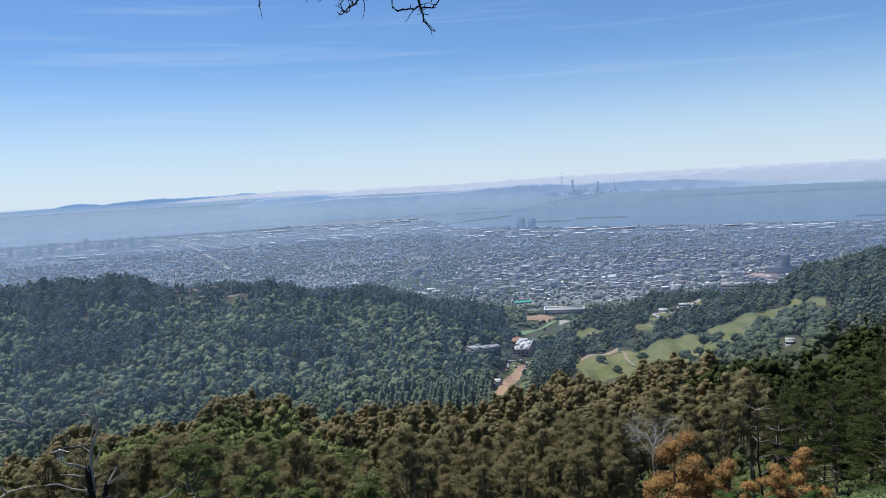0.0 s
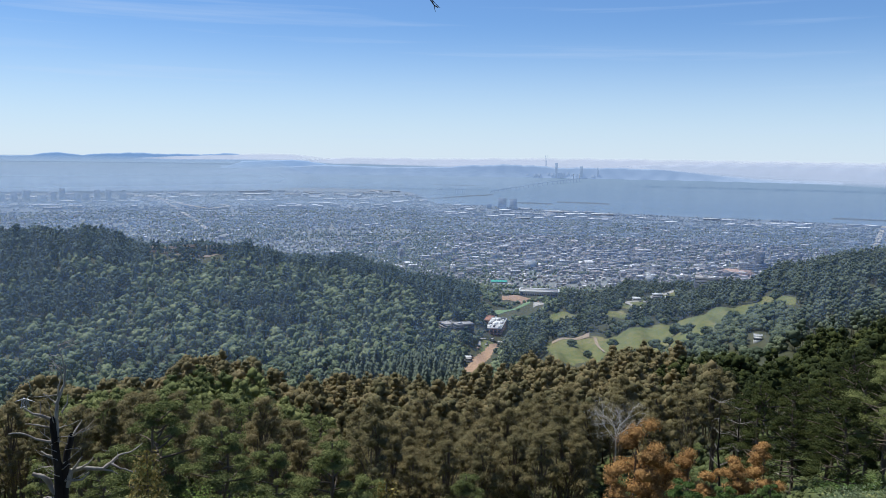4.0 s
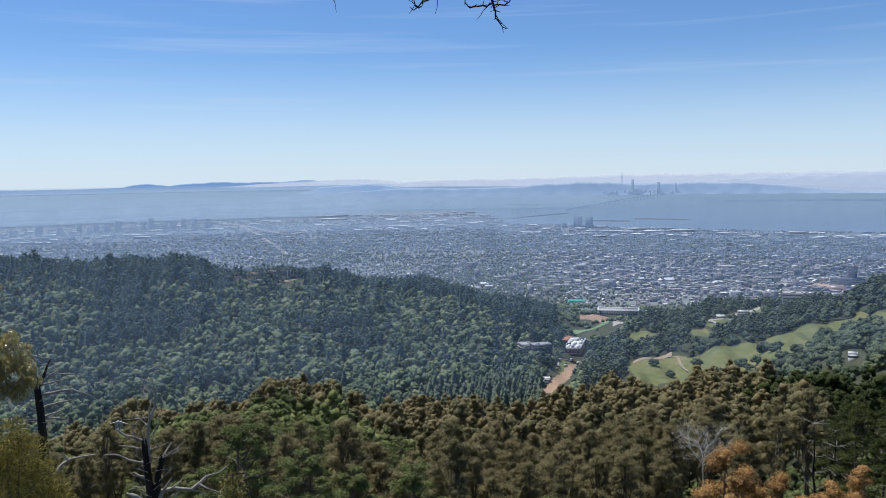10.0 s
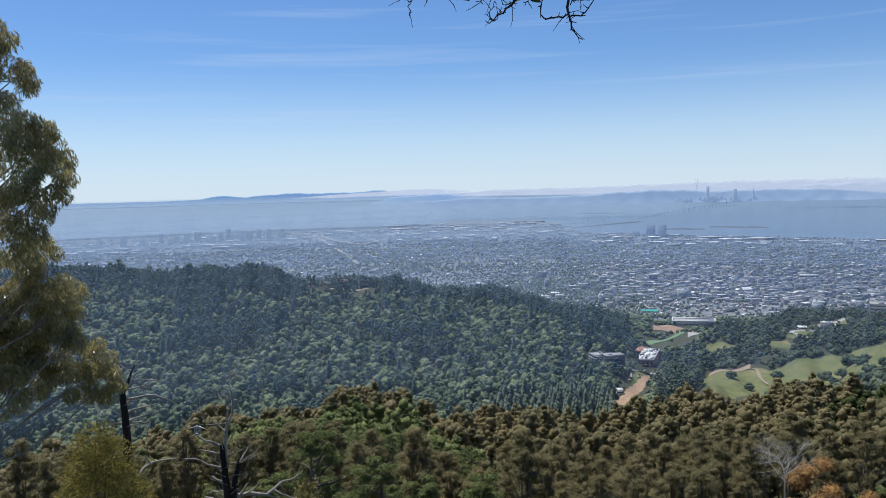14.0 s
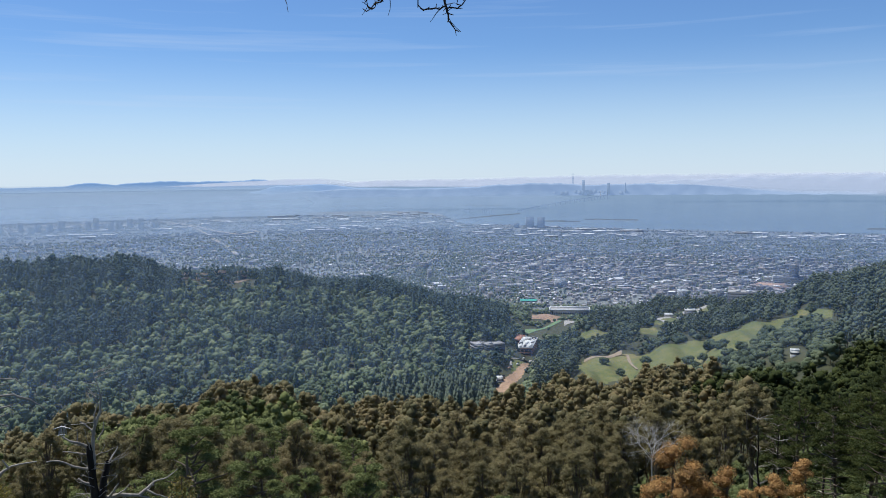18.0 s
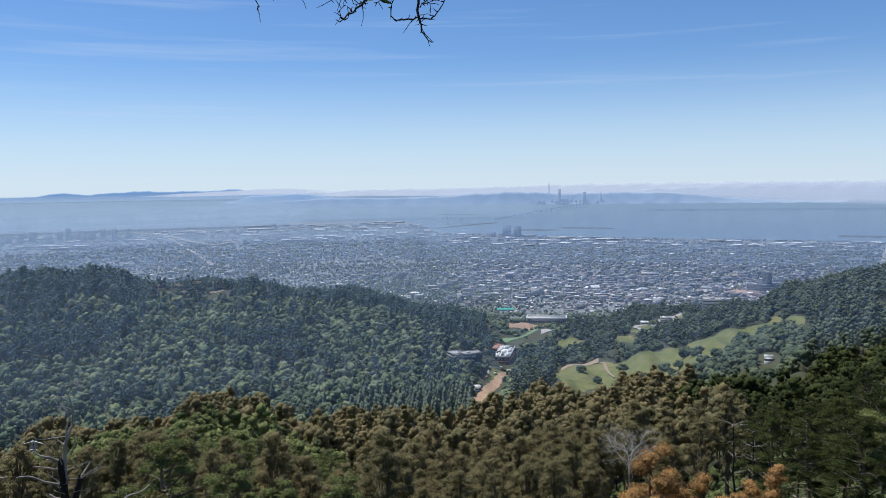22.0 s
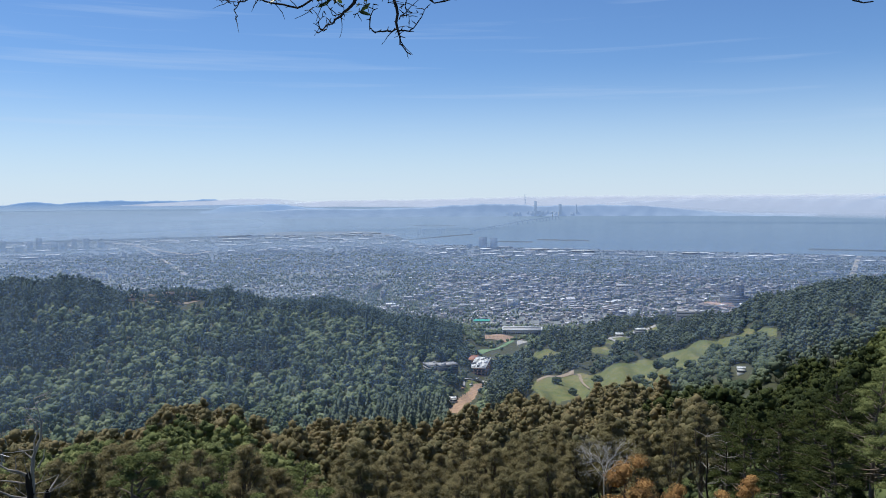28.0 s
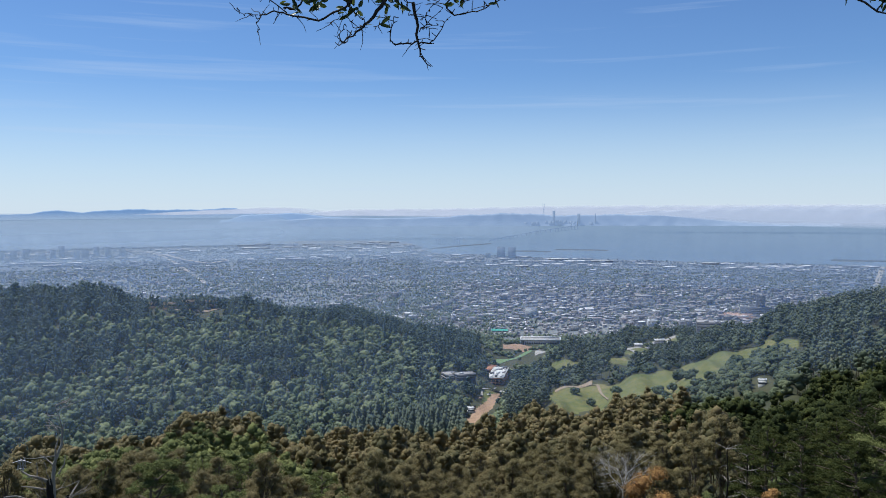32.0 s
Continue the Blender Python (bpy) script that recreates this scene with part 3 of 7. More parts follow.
def pine_meshes(h, gen, per_lobe, size, leaf_mat):
    lobes = pine_lobes(h, gen)
    g = Geo().add(*crown(lobes, per_lobe, size, gen, up_bias=0.6, aspect=0.26, stray=0.5))
    g.add(*hearts(lobes, 0.45, gen))
    t = Geo()
    stem = bent((0, 0, -1.5), (gen.normal() * h * 0.03, gen.normal() * h * 0.03, h * 0.95), 8, 0.14, gen=gen)
    t.add(*tube(stem, np.linspace(h * 0.02, h * 0.004, 8), 7))
    for x, y, z, r, _ in lobes:
        t.add(*tube(bent((0, 0, z - h * 0.06), (x, y, z - r * 0.2), 5, 0.12, gen=gen), np.linspace(h * 0.007, h * 0.002, 5), 4))
    # bare lower limbs
    for i in range(7):
        a, z = gen.uniform(0, 6.28), h * gen.uniform(0.14, 0.4)
        e = h * gen.uniform(0.08, 0.2)
        t.add(*tube(bent((0, 0, z), (math.cos(a) * e, math.sin(a) * e, z + e * gen.uniform(-0.1, 0.4)), 5, 0.16, gen=gen), np.linspace(h * 0.005, h * 0.001, 5), 4))
    return g.mesh("crown", leaf_mat), t.mesh("trunk", M_BARK, True)


def stand(kind, label, category, meshes, az, r, turn=0.0, k=1.0, group="", z=None):
    """One tree: an Empty at its foot with a trunk and a crown."""
    p = spot(az, r, z)
    ob = thing(kind, label, category, Matrix.LocRotScale(Vector(p), Euler((0, 0, turn)), (k, k, k * random.uniform(0.93, 1.1))), group)
    part("crown", meshes[0], None, ob)
    part("trunk", meshes[1], None, ob)
    return ob


def stems(g, pts, heights, slot=1, thick=0.012, top=0.7):
    """Plain tapered trunks under a far wood."""
    n = len(pts)
    a = np.arange(4) * np.pi / 2
    ring = np.stack([np.cos(a), np.sin(a), 0 * a], 1)
    rad = (np.asarray(heights) * thick)[:, None, None]
    v = np.concatenate([pts[:, None] + ring * rad - [0, 0, 1], pts[:, None] + ring * rad * 0.5 + np.asarray(heights)[:, None, None] * [0, 0, top]], 1)
    q = np.array([[0, 1, 5, 4], [1, 2, 6, 5], [2, 3, 7, 6], [3, 0, 4, 7]])
    g.add(v.reshape(-1, 3), (np.arange(n)[:, None, None] * 8 + q).reshape(-1, 4), slot)


def conifers(name, label, pts, heights, widths, mat, gen, tiers=6, sides=7, category="wood"):
    """A far wood of pointed trees, each a stack of ragged drooping skirts, joined into one mesh."""
    n = len(pts)
    h, w = np.asarray(heights)[:, None, None], np.asarray(widths)[:, None, None]
    g = Geo()
    tones = gen.uniform(0, 1, n)
    for k in range(tiers):
        t = k / tiers
        a = np.arange(sides * 2) * np.pi / sides + gen.uniform(0, 6.28, (n, 1))
        rad = w[..., 0] / 2 * (1.0 - 0.95 * t) ** 0.75 * gen.uniform(0.75, 1.2, (n, sides * 2)) * np.where(np.arange(sides * 2) % 2, 0.76, 1.0)
        zz = h[..., 0] * (0.10 + 0.86 * t + gen.uniform(-0.03, 0.03, (n, sides * 2)))
        ring = np.stack([rad * np.cos(a), rad * np.sin(a), zz], -1)
        tip = np.stack([gen.normal(size=(n, 1)) * 0.2, gen.normal(size=(n, 1)) * 0.2, h[..., 0] * min(1.0, 0.10 + 0.86 * t + 1.25 / tiers * (1.0 - 0.2 * t))], -1)
        v = np.concatenate([ring, tip], 1) + pts[:, None]
        i = np.arange(sides * 2)
        f = np.stack([i, (i + 1) % (sides * 2), 0 * i + sides * 2], 1)
        g.add(v.reshape(-1, 3), (np.arange(n)[:, None, None] * (sides * 2 + 1) + f).reshape(-1, 3), 0, tones)
    stems(g, pts, heights, 1, 0.006)
    return solid(name, g, [mat, M_BARK], label, category, kind="stuff")


def lobed_wood(name, label, pts, heights, widths, mat, gen, form="round", lobes=8, cards=24, card=1.3, fine=False, category="wood", trunk=False):
    """A far wood of separate trees: each crown a heap of crumpled lobes with loose sprays over them, joined into one mesh."""
    n = len(pts)
    h, w = np.asarray(heights)[:, None], np.asarray(widths)[:, None]
    d = sphere_points(n * lobes, gen).reshape(n, lobes, 3)
    d[..., 2] = np.abs(d[..., 2])
    if form == "round":
        c = np.stack([d[..., 0] * w * 0.31, d[..., 1] * w * 0.31, h * (0.34 + 0.40 * d[..., 2])], -1)
        lr = w * 0.5 * gen.uniform(0.28, 0.56, (n, lobes))
        lz = lr * gen.uniform(0.75, 1.05, (n, lobes))
        c[:, 0] = np.stack([0 * h[:, 0], 0 * h[:, 0], h[:, 0] * 0.42], -1)
        lr[:, 0], lz[:, 0] = w[:, 0] * 0.40, h[:, 0] * 0.36
    else:
        t = (np.arange(lobes)[None] + gen.uniform(0, 1, (n, lobes))) / lobes
        a = np.arange(lobes)[None] * 2.4 + gen.uniform(0, 6.28, (n, 1))
        off = w * 0.5 * (1.05 - 0.8 * t * t) * gen.uniform(0.3, 0.85, (n, lobes))
        c = np.stack([off * np.cos(a), off * np.sin(a), h * ((0.40 if trunk else 0.26) + (0.52 if trunk else 0.64) * t)], -1)
        lr = w * 0.5 * (0.36 - 0.08 * t) * gen.uniform(0.55, 1.4, (n, lobes))
        lz = lr * gen.uniform(0.8, 1.2, (n, lobes))
    tones = gen.uniform(0, 1, n)
    c = c + pts[:, None]
    half = np.stack([lr, lr, lz], -1)
    g = Geo().add(*blobs(c.reshape(-1, 3), half.reshape(-1, 3), gen, 0.42, fine), 0, np.repeat(tones, lobes))
    pick = gen.integers(0, lobes, (n, cards))
    rows = np.arange(n)[:, None]
    e = sphere_points(n * cards, gen).reshape(n, cards, 3)
    e[..., 2] = np.where(e[..., 2] < -0.2, -e[..., 2], e[..., 2])
    cc = c[rows, pick] + e * half[rows, pick] * gen.uniform(0.85, 1.4, (n, cards, 1))
    nn = unit(e * 0.8 + gen.normal(size=e.shape) * 0.25 + np.array([0, 0, 0.5]))
    g.add(*leaves(cc.reshape(-1, 3), nn.reshape(-1, 3), card * gen.uniform(0.6, 1.3, n * cards) * 1.1, 0.8, 0.1, gen, True), 0, np.repeat(tones, cards))
    if trunk:
        stems(g, pts, heights)
    return solid(name, g, [mat, M_BARK], label, category, kind="stuff")


def scatter(n, a0, a1, r0, r1, gen):
    az = gen.uniform(a0, a1, n)
    r = np.sqrt(gen.uniform(r0 * r0, r1 * r1, n))
    return az, r


def lumps(az, r, seed=0.0, wave=90.0):
    """A slow field in 0..1 over the plan, to gather kinds of trees in patches."""
    x, y = r * np.sin(np.radians(az)), r * np.cos(np.radians(az))
    s = np.sin(x / wave + seed) + np.sin(y / wave * 1.3 + seed * 2.1) + np.sin((x + y) / wave * 0.71 + seed * 0.7) + 0.7 * np.sin((x - 1.7 * y) / wave * 1.9 + seed)
    return 0.5 + s / 7.4


def planted(step, a0, a1, r0, r1, gen):
    """Feet of trees set out evenly with some disorder, as azimuth and range."""
    lim = r1 * 1.02
    x, y = np.meshgrid(np.arange(-lim, lim, step), np.arange(-lim, lim, step))
    x = x.ravel() + gen.uniform(-0.42, 0.42, x.size) * step
    y = y.ravel() + gen.uniform(-0.42, 0.42, y.size) * step
    az, r = np.degrees(np.arctan2(x, y)), np.hypot(x, y)
    ok = (az > a0) & (az < a1) & (r > r0) & (r < r1)
    return az[ok], r[ok]

# ---- the land ----


def sheet(az, rs, fz):
    a, r = np.meshgrid(az, rs, indexing="ij")
    v = spot(a, r, fz(a, r))
    n, k = len(az), len(rs)
    i, j = np.meshgrid(np.arange(n - 1), np.arange(k - 1), indexing="ij")
    q = np.stack([i * k + j, (i + 1) * k + j, (i + 1) * k + j + 1, i * k + j + 1], -1).reshape(-1, 4)
    return v.reshape(-1, 3), q, a, r


def inside(px, py, poly):
    """Whether points lie in a polygon."""
    hit = np.zeros(px.shape, bool)
    for (x0, y0), (x1, y1) in zip(poly, poly[1:] + poly[:1]):
        cross = ((y0 > py) != (y1 > py)) & (px < (x1 - x0) * (py - y0) / (y1 - y0 + 1e-12) + x0)
        hit ^= cross
    return hit


# the grass slope and the bare places, as azimuth and range
MEADOW = [(7.5, 1010), (8.5, 890), (11.3, 925), (13.1, 850), (15.2, 880), (17.6, 860), (19.4, 850), (20.0, 870), (20.5, 985), (20.9, 1010), (22.0, 1074), (24.6, 1005), (24.6, 1050), (22.7, 1157), (21.2, 1106), (20.3, 1100), (17.1, 1062), (15.2, 1025), (11.4, 1058), (7.5, 1075)]
GLADE = [(7.6, 1290), (8.8, 1275), (10.4, 1270), (10.8, 1215), (8.4, 1215), (7.5, 1245)]
GLADE_SPUR = [(13.2, 1240), (14.9, 1235), (15.3, 1390), (16.9, 1420), (16.9, 1560), (15.0, 1530), (13.3, 1490), (13.0, 1400)]
GLADE_EAST = [(11.4, 1200), (13.2, 1225), (13.8, 1165), (12.6, 1150)]
LAWN = [(2.8, 1105), (3.0, 1180), (4.3, 1215), (4.3, 1190)]
CUT = [(1.6, 1015), (2.7, 1000), (4.95, 1215), (4.5, 1235), (2.4, 1060)]

CUT_EDGE = [(1.2, 955), (3.4, 945), (5.5, 1215), (4.4, 1262), (1.8, 1075)]

AZS = np.unique(np.concatenate([np.arange(-180, -52, 6), np.arange(-52, 1, 0.4), np.arange(1, 25, 0.14), np.arange(25, 44, 0.4), np.arange(44, 180, 6), [180]]))
RS = np.unique(np.concatenate([[0.01, 0.5, 2, 4, 6, 8], np.linspace(10, 60, 26), np.linspace(65, 420, 48), np.linspace(430, 840, 30), np.linspace(848, 1340, 62), np.linspace(1355, 2000, 44),
                               np.linspace(2030, 4000, 45), np.linspace(4100, 10500, 110), np.linspace(11850, 12400, 12), np.geomspace(11000, 45000, 12)]))
v, q, a, r = sheet(AZS, RS, lambda a, r: ground(a, r))
ca, cr = a.ravel()[q].mean(1), r.ravel()[q].mean(1)
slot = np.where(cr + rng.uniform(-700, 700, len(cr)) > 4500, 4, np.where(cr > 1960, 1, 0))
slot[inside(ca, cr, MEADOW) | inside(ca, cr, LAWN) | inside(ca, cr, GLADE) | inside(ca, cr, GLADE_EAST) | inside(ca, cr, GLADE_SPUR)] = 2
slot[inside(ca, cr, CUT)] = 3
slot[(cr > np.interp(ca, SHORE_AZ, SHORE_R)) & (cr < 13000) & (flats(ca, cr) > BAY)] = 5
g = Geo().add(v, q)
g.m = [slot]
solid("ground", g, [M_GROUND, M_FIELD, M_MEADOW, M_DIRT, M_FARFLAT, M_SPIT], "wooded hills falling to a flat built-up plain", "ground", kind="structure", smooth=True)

WR = np.unique(np.concatenate([np.linspace(5900, 10500, 60), np.geomspace(10600, 60000, 20)]))
WA = np.unique(np.concatenate([np.arange(-180, -52, 6), np.arange(-52, 44, 1.0), np.arange(44, 180, 6), [180]]))
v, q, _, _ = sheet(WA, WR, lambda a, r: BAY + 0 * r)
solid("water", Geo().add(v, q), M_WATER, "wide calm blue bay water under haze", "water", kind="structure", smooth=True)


# ---- far ranges, fog and the far city ----


def ridge(name, label, a0, a1, r, tops, mat, depth=900, base=BAY, rough=0.12, seed=0.0, category="hills"):
    """A long hill mass: crest heights over the bay given along the azimuths, with spurs on its face."""
    az = np.arange(a0, a1 + 0.01, 0.12)
    crest = np.interp(az, [p[0] for p in tops], [p[1] for p in tops])
    crest = crest * (1 + rough * (np.sin(az * 2.3 + seed) * 0.5 + np.sin(az * 5.9 + seed * 2) * 0.3 + np.sin(az * 14.3 + seed) * 0.2))
    rows = []
    for k, (dr, hh) in enumerate([(-depth, -0.08), (-depth * 0.7, 0.18), (-depth * 0.4, 0.5), (-depth * 0.15, 0.85), (0, 1.0), (depth * 0.5, 0.6), (depth, -0.05)]):
        wob = 1 + 0.14 * np.sin(az * (3.1 + k) + seed + k * 2)
        rows.append(spot(az, r + dr * wob, base + crest * hh))
    v = np.stack(rows, 1)
    n, k = len(az), len(rows)
    i, j = np.meshgrid(np.arange(n - 1), np.arange(k - 1), indexing="ij")
    q = np.stack([i * k + j, (i + 1) * k + j, (i + 1) * k + j + 1, i * k + j + 1], -1).reshape(-1, 4)
    return solid(name, Geo().add(v.reshape(-1, 3), q), mat, label, category, kind="structure", smooth=True)


def el_h(el, r):
    return r * math.tan(radians(el)) - BAY


FARR = 38000
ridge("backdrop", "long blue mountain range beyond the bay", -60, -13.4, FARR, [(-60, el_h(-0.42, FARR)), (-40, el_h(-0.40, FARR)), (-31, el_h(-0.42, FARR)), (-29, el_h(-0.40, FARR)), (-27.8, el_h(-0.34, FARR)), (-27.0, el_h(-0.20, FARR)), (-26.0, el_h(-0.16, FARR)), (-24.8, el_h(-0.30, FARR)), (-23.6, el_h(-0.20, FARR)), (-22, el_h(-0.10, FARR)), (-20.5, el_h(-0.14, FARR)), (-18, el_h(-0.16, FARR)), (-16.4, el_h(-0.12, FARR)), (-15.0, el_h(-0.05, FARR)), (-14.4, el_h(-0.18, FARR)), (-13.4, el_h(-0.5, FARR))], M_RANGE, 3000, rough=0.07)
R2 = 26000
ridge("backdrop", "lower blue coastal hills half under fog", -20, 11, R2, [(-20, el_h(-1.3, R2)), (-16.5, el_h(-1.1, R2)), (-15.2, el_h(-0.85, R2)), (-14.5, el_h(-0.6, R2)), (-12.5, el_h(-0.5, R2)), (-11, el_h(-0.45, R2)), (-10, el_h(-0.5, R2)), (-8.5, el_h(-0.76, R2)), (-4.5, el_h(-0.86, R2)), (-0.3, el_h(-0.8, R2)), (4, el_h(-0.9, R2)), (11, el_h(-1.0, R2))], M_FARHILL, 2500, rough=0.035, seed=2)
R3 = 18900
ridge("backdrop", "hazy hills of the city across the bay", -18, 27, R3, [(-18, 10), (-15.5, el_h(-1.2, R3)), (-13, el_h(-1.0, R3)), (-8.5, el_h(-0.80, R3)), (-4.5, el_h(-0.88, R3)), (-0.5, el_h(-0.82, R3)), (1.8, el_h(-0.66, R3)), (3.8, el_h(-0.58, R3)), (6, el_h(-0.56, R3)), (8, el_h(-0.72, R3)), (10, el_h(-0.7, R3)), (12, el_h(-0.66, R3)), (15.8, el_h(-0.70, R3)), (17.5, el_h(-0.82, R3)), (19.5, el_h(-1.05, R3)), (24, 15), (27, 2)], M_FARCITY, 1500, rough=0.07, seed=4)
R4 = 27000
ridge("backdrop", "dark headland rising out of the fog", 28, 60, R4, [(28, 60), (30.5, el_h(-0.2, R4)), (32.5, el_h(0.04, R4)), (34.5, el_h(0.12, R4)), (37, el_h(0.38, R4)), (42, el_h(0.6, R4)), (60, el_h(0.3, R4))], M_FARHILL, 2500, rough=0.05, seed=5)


def fog_bank(r, a0, a1, tops, thick, seed, label, mat=M_FOG, soft=2.2, peak=0.8):
    """A long bank of fog with a billowed top, lying on hills or water; also the sheets that stand in for haze."""
    az = np.arange(a0, a1 + 0.01, 0.1)
    top = np.interp(az, [p[0] for p in tops], [p[1] for p in tops])
    low = np.interp(az, [p[0] for p in tops], [p[2] for p in tops])
    ends = np.clip((az - a0) / 3, 0, 1) * np.clip((a1 - az) / 3, 0, 1)
    bil = (0.0 if mat is M_HAZE else 0.012 if mat is M_GREYFOG else 0.035) * (np.sin(az * 1.9 + seed) + 0.6 * np.sin(az * 4.7 + seed * 3) + 0.4 * np.sin(az * 11 + seed))
    mid, half = (top + low) / 2, (top - low) / 2 * ends + 0.01
    rows = []
    for t in np.linspace(0, 2 * np.pi, 13)[:-1]:
        el = mid + half * np.sin(t) * (1 + bil * 1.6 * max(0, math.sin(t)))
        rr = r + thick * np.cos(t) * (1 + 0.3 * np.sin(az * 3 + seed + t * 2))
        rows.append(spot(az, rr, rr * np.tan(np.radians(el))))
    v = np.stack(rows, 1)
    n, k = len(az), len(rows)
    i, j = np.meshgrid(np.arange(n - 1), np.arange(k), indexing="ij")
    j2 = (j + 1) % k
    q = np.stack([i * k + j, (i + 1) * k + j, (i + 1) * k + j2, i * k + j2], -1).reshape(-1, 4)
    ob = solid("backdrop", Geo().add(v.reshape(-1, 3), q), mat, label, "fog bank", kind="structure", smooth=True)
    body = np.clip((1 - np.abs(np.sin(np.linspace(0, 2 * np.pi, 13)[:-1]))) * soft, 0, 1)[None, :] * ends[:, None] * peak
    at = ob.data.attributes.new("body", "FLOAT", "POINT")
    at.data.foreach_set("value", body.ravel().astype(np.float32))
    return ob


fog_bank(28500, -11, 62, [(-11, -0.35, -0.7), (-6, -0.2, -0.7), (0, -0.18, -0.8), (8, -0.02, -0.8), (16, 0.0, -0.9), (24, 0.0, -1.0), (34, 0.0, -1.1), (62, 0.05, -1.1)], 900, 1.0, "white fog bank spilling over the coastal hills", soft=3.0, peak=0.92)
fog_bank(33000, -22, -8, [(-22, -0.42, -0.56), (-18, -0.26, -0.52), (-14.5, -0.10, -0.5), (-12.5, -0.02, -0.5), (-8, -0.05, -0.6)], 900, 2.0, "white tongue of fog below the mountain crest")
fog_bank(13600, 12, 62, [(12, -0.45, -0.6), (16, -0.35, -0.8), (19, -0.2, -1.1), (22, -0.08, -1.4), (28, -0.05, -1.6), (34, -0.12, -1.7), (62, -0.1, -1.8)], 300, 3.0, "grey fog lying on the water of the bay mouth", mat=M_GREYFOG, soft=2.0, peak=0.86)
# faintly glowing sheets put up to pale what lies behind, as haze would
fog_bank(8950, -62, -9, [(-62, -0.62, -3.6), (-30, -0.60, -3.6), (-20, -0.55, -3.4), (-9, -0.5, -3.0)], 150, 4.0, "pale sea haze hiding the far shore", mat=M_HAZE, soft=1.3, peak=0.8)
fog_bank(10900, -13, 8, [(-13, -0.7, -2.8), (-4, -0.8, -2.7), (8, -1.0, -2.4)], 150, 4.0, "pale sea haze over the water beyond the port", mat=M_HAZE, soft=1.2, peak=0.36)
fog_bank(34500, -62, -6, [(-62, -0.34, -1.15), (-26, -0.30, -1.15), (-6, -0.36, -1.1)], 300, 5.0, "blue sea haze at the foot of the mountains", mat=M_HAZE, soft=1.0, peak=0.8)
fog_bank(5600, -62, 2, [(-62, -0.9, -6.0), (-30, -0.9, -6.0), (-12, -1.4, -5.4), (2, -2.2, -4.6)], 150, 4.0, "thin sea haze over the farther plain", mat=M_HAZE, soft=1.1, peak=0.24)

# sheets added to blue and lighten the hills and town behind them
fog_bank(650, -60, 62, [(-60, -1.0, -17), (-30, -1.5, -17), (-10, -3.0, -17), (14, -4.0, -15), (28, -3.0, -11), (62, 0.0, -8)], 14, 6.0, "thin sheet standing in for blue haze in the wooded valley", mat=M_AIR, soft=2.4, peak=0.078)
fog_bank(2240, -60, 34, [(-60, -1.6, -9.5), (34, -1.6, -9.5)], 20, 7.0, "thin sheet standing in for blue haze over the town", mat=M_AIR, soft=1.6, peak=0.14)

M_OLIVEDARK = surface("understory_leaf", [(0.2, (0.060, 0.079, 0.026)), (0.6, (0.114, 0.138, 0.043)), (0.9, (0.192, 0.210, 0.072))], 0.3, island=0.5, coarse=0.3, coarse_scale=0.05, translucent=0.2)

# ---- far woods ----
gw = np.random.default_rng(21)


def crest_ok(az, r, slack):
    """Whether a spot is on a slope that the eye can see, or just behind its crest."""
    samples = np.linspace(0.35, 1.0, 40)[None, :] * np.maximum(r - slack, 400)[:, None]
    el = (ground(az[:, None], samples) + 6) / samples
    return (ground(az, r) + 14) / r > el.max(1) - 0.004


az, r = planted(9.8, -53, 7.0, 600, 1720, gw)
ok = crest_ok(az, r, 40) & ~((az > -21.3) & (az < -15.8) & (r > 1345) & (r < 1450) & (gw.uniform(size=len(az)) < 0.8)) & ~inside(az, r, LAWN) & ~inside(az, r, CUT_EDGE) & ~((az > 3.1) & (az < 5.0) & (r > 1245) & (r < 1420)) & ~((az > -0.5) & (az < 2.6) & (r > 1150) & (r < 1232)) & ~((az > 1.3) & (az < 4.7) & (r > 1120) & (r < 1260) & (lumps(az, r, 3, 25) > 0.4)) & ~((az > 2.6) & (r > 1450)) & ~((az > 4) & (r > 1330))
az, r = az[ok], r[ok]
crest = np.interp(az, [-40, -33, -30, -25, -21.5, -20.2, -14, -8, 0, 4], [1330, 1335, 1325, 1290, 1270, 1375, 1385, 1395, 1400, 1330])
dark = (r + gw.normal(size=len(r)) * 25 > crest) | (((az + 26.6) / 4.8) ** 2 + ((r - 1125 - 12 * (az + 26.6)) / 58) ** 2 < gw.uniform(0.6, 1.2, len(r))) | ((lumps(az, r, 1.3, 48) > 0.77) & (az < -6)) | ((az > -2) & (r > 1060) & (gw.uniform(size=len(r)) < 0.4)) | (gw.uniform(size=len(r)) < 0.05)
pts = spot(az, r)
light = pts[~dark]
near_l = r[~dark] < 1010
for m, lobes, cards in ((near_l, 10, 60), (~near_l, 7, 26)):
    q = light[m]
    lobed_wood("bay_laurel_wood", "rounded grey-green bay and oak trees on a hillside", q, 7 + 13 * gw.uniform(0, 1, len(q)) ** 1.6, 6.5 + 12 * gw.uniform(0, 1, len(q)) ** 2.0, M_OAK, gw, "round", lobes, cards, 1.25)
dk = pts[dark]
half = gw.uniform(size=len(dk)) < 0.16
conifers("pine_wood", "dark green conifers along the hill's crest", dk[half], gw.uniform(16, 28, half.sum()) * np.where(gw.uniform(size=half.sum()) < 0.14, 1.3, 1.0), gw.uniform(9, 13, half.sum()), M_DARKWOOD, gw)
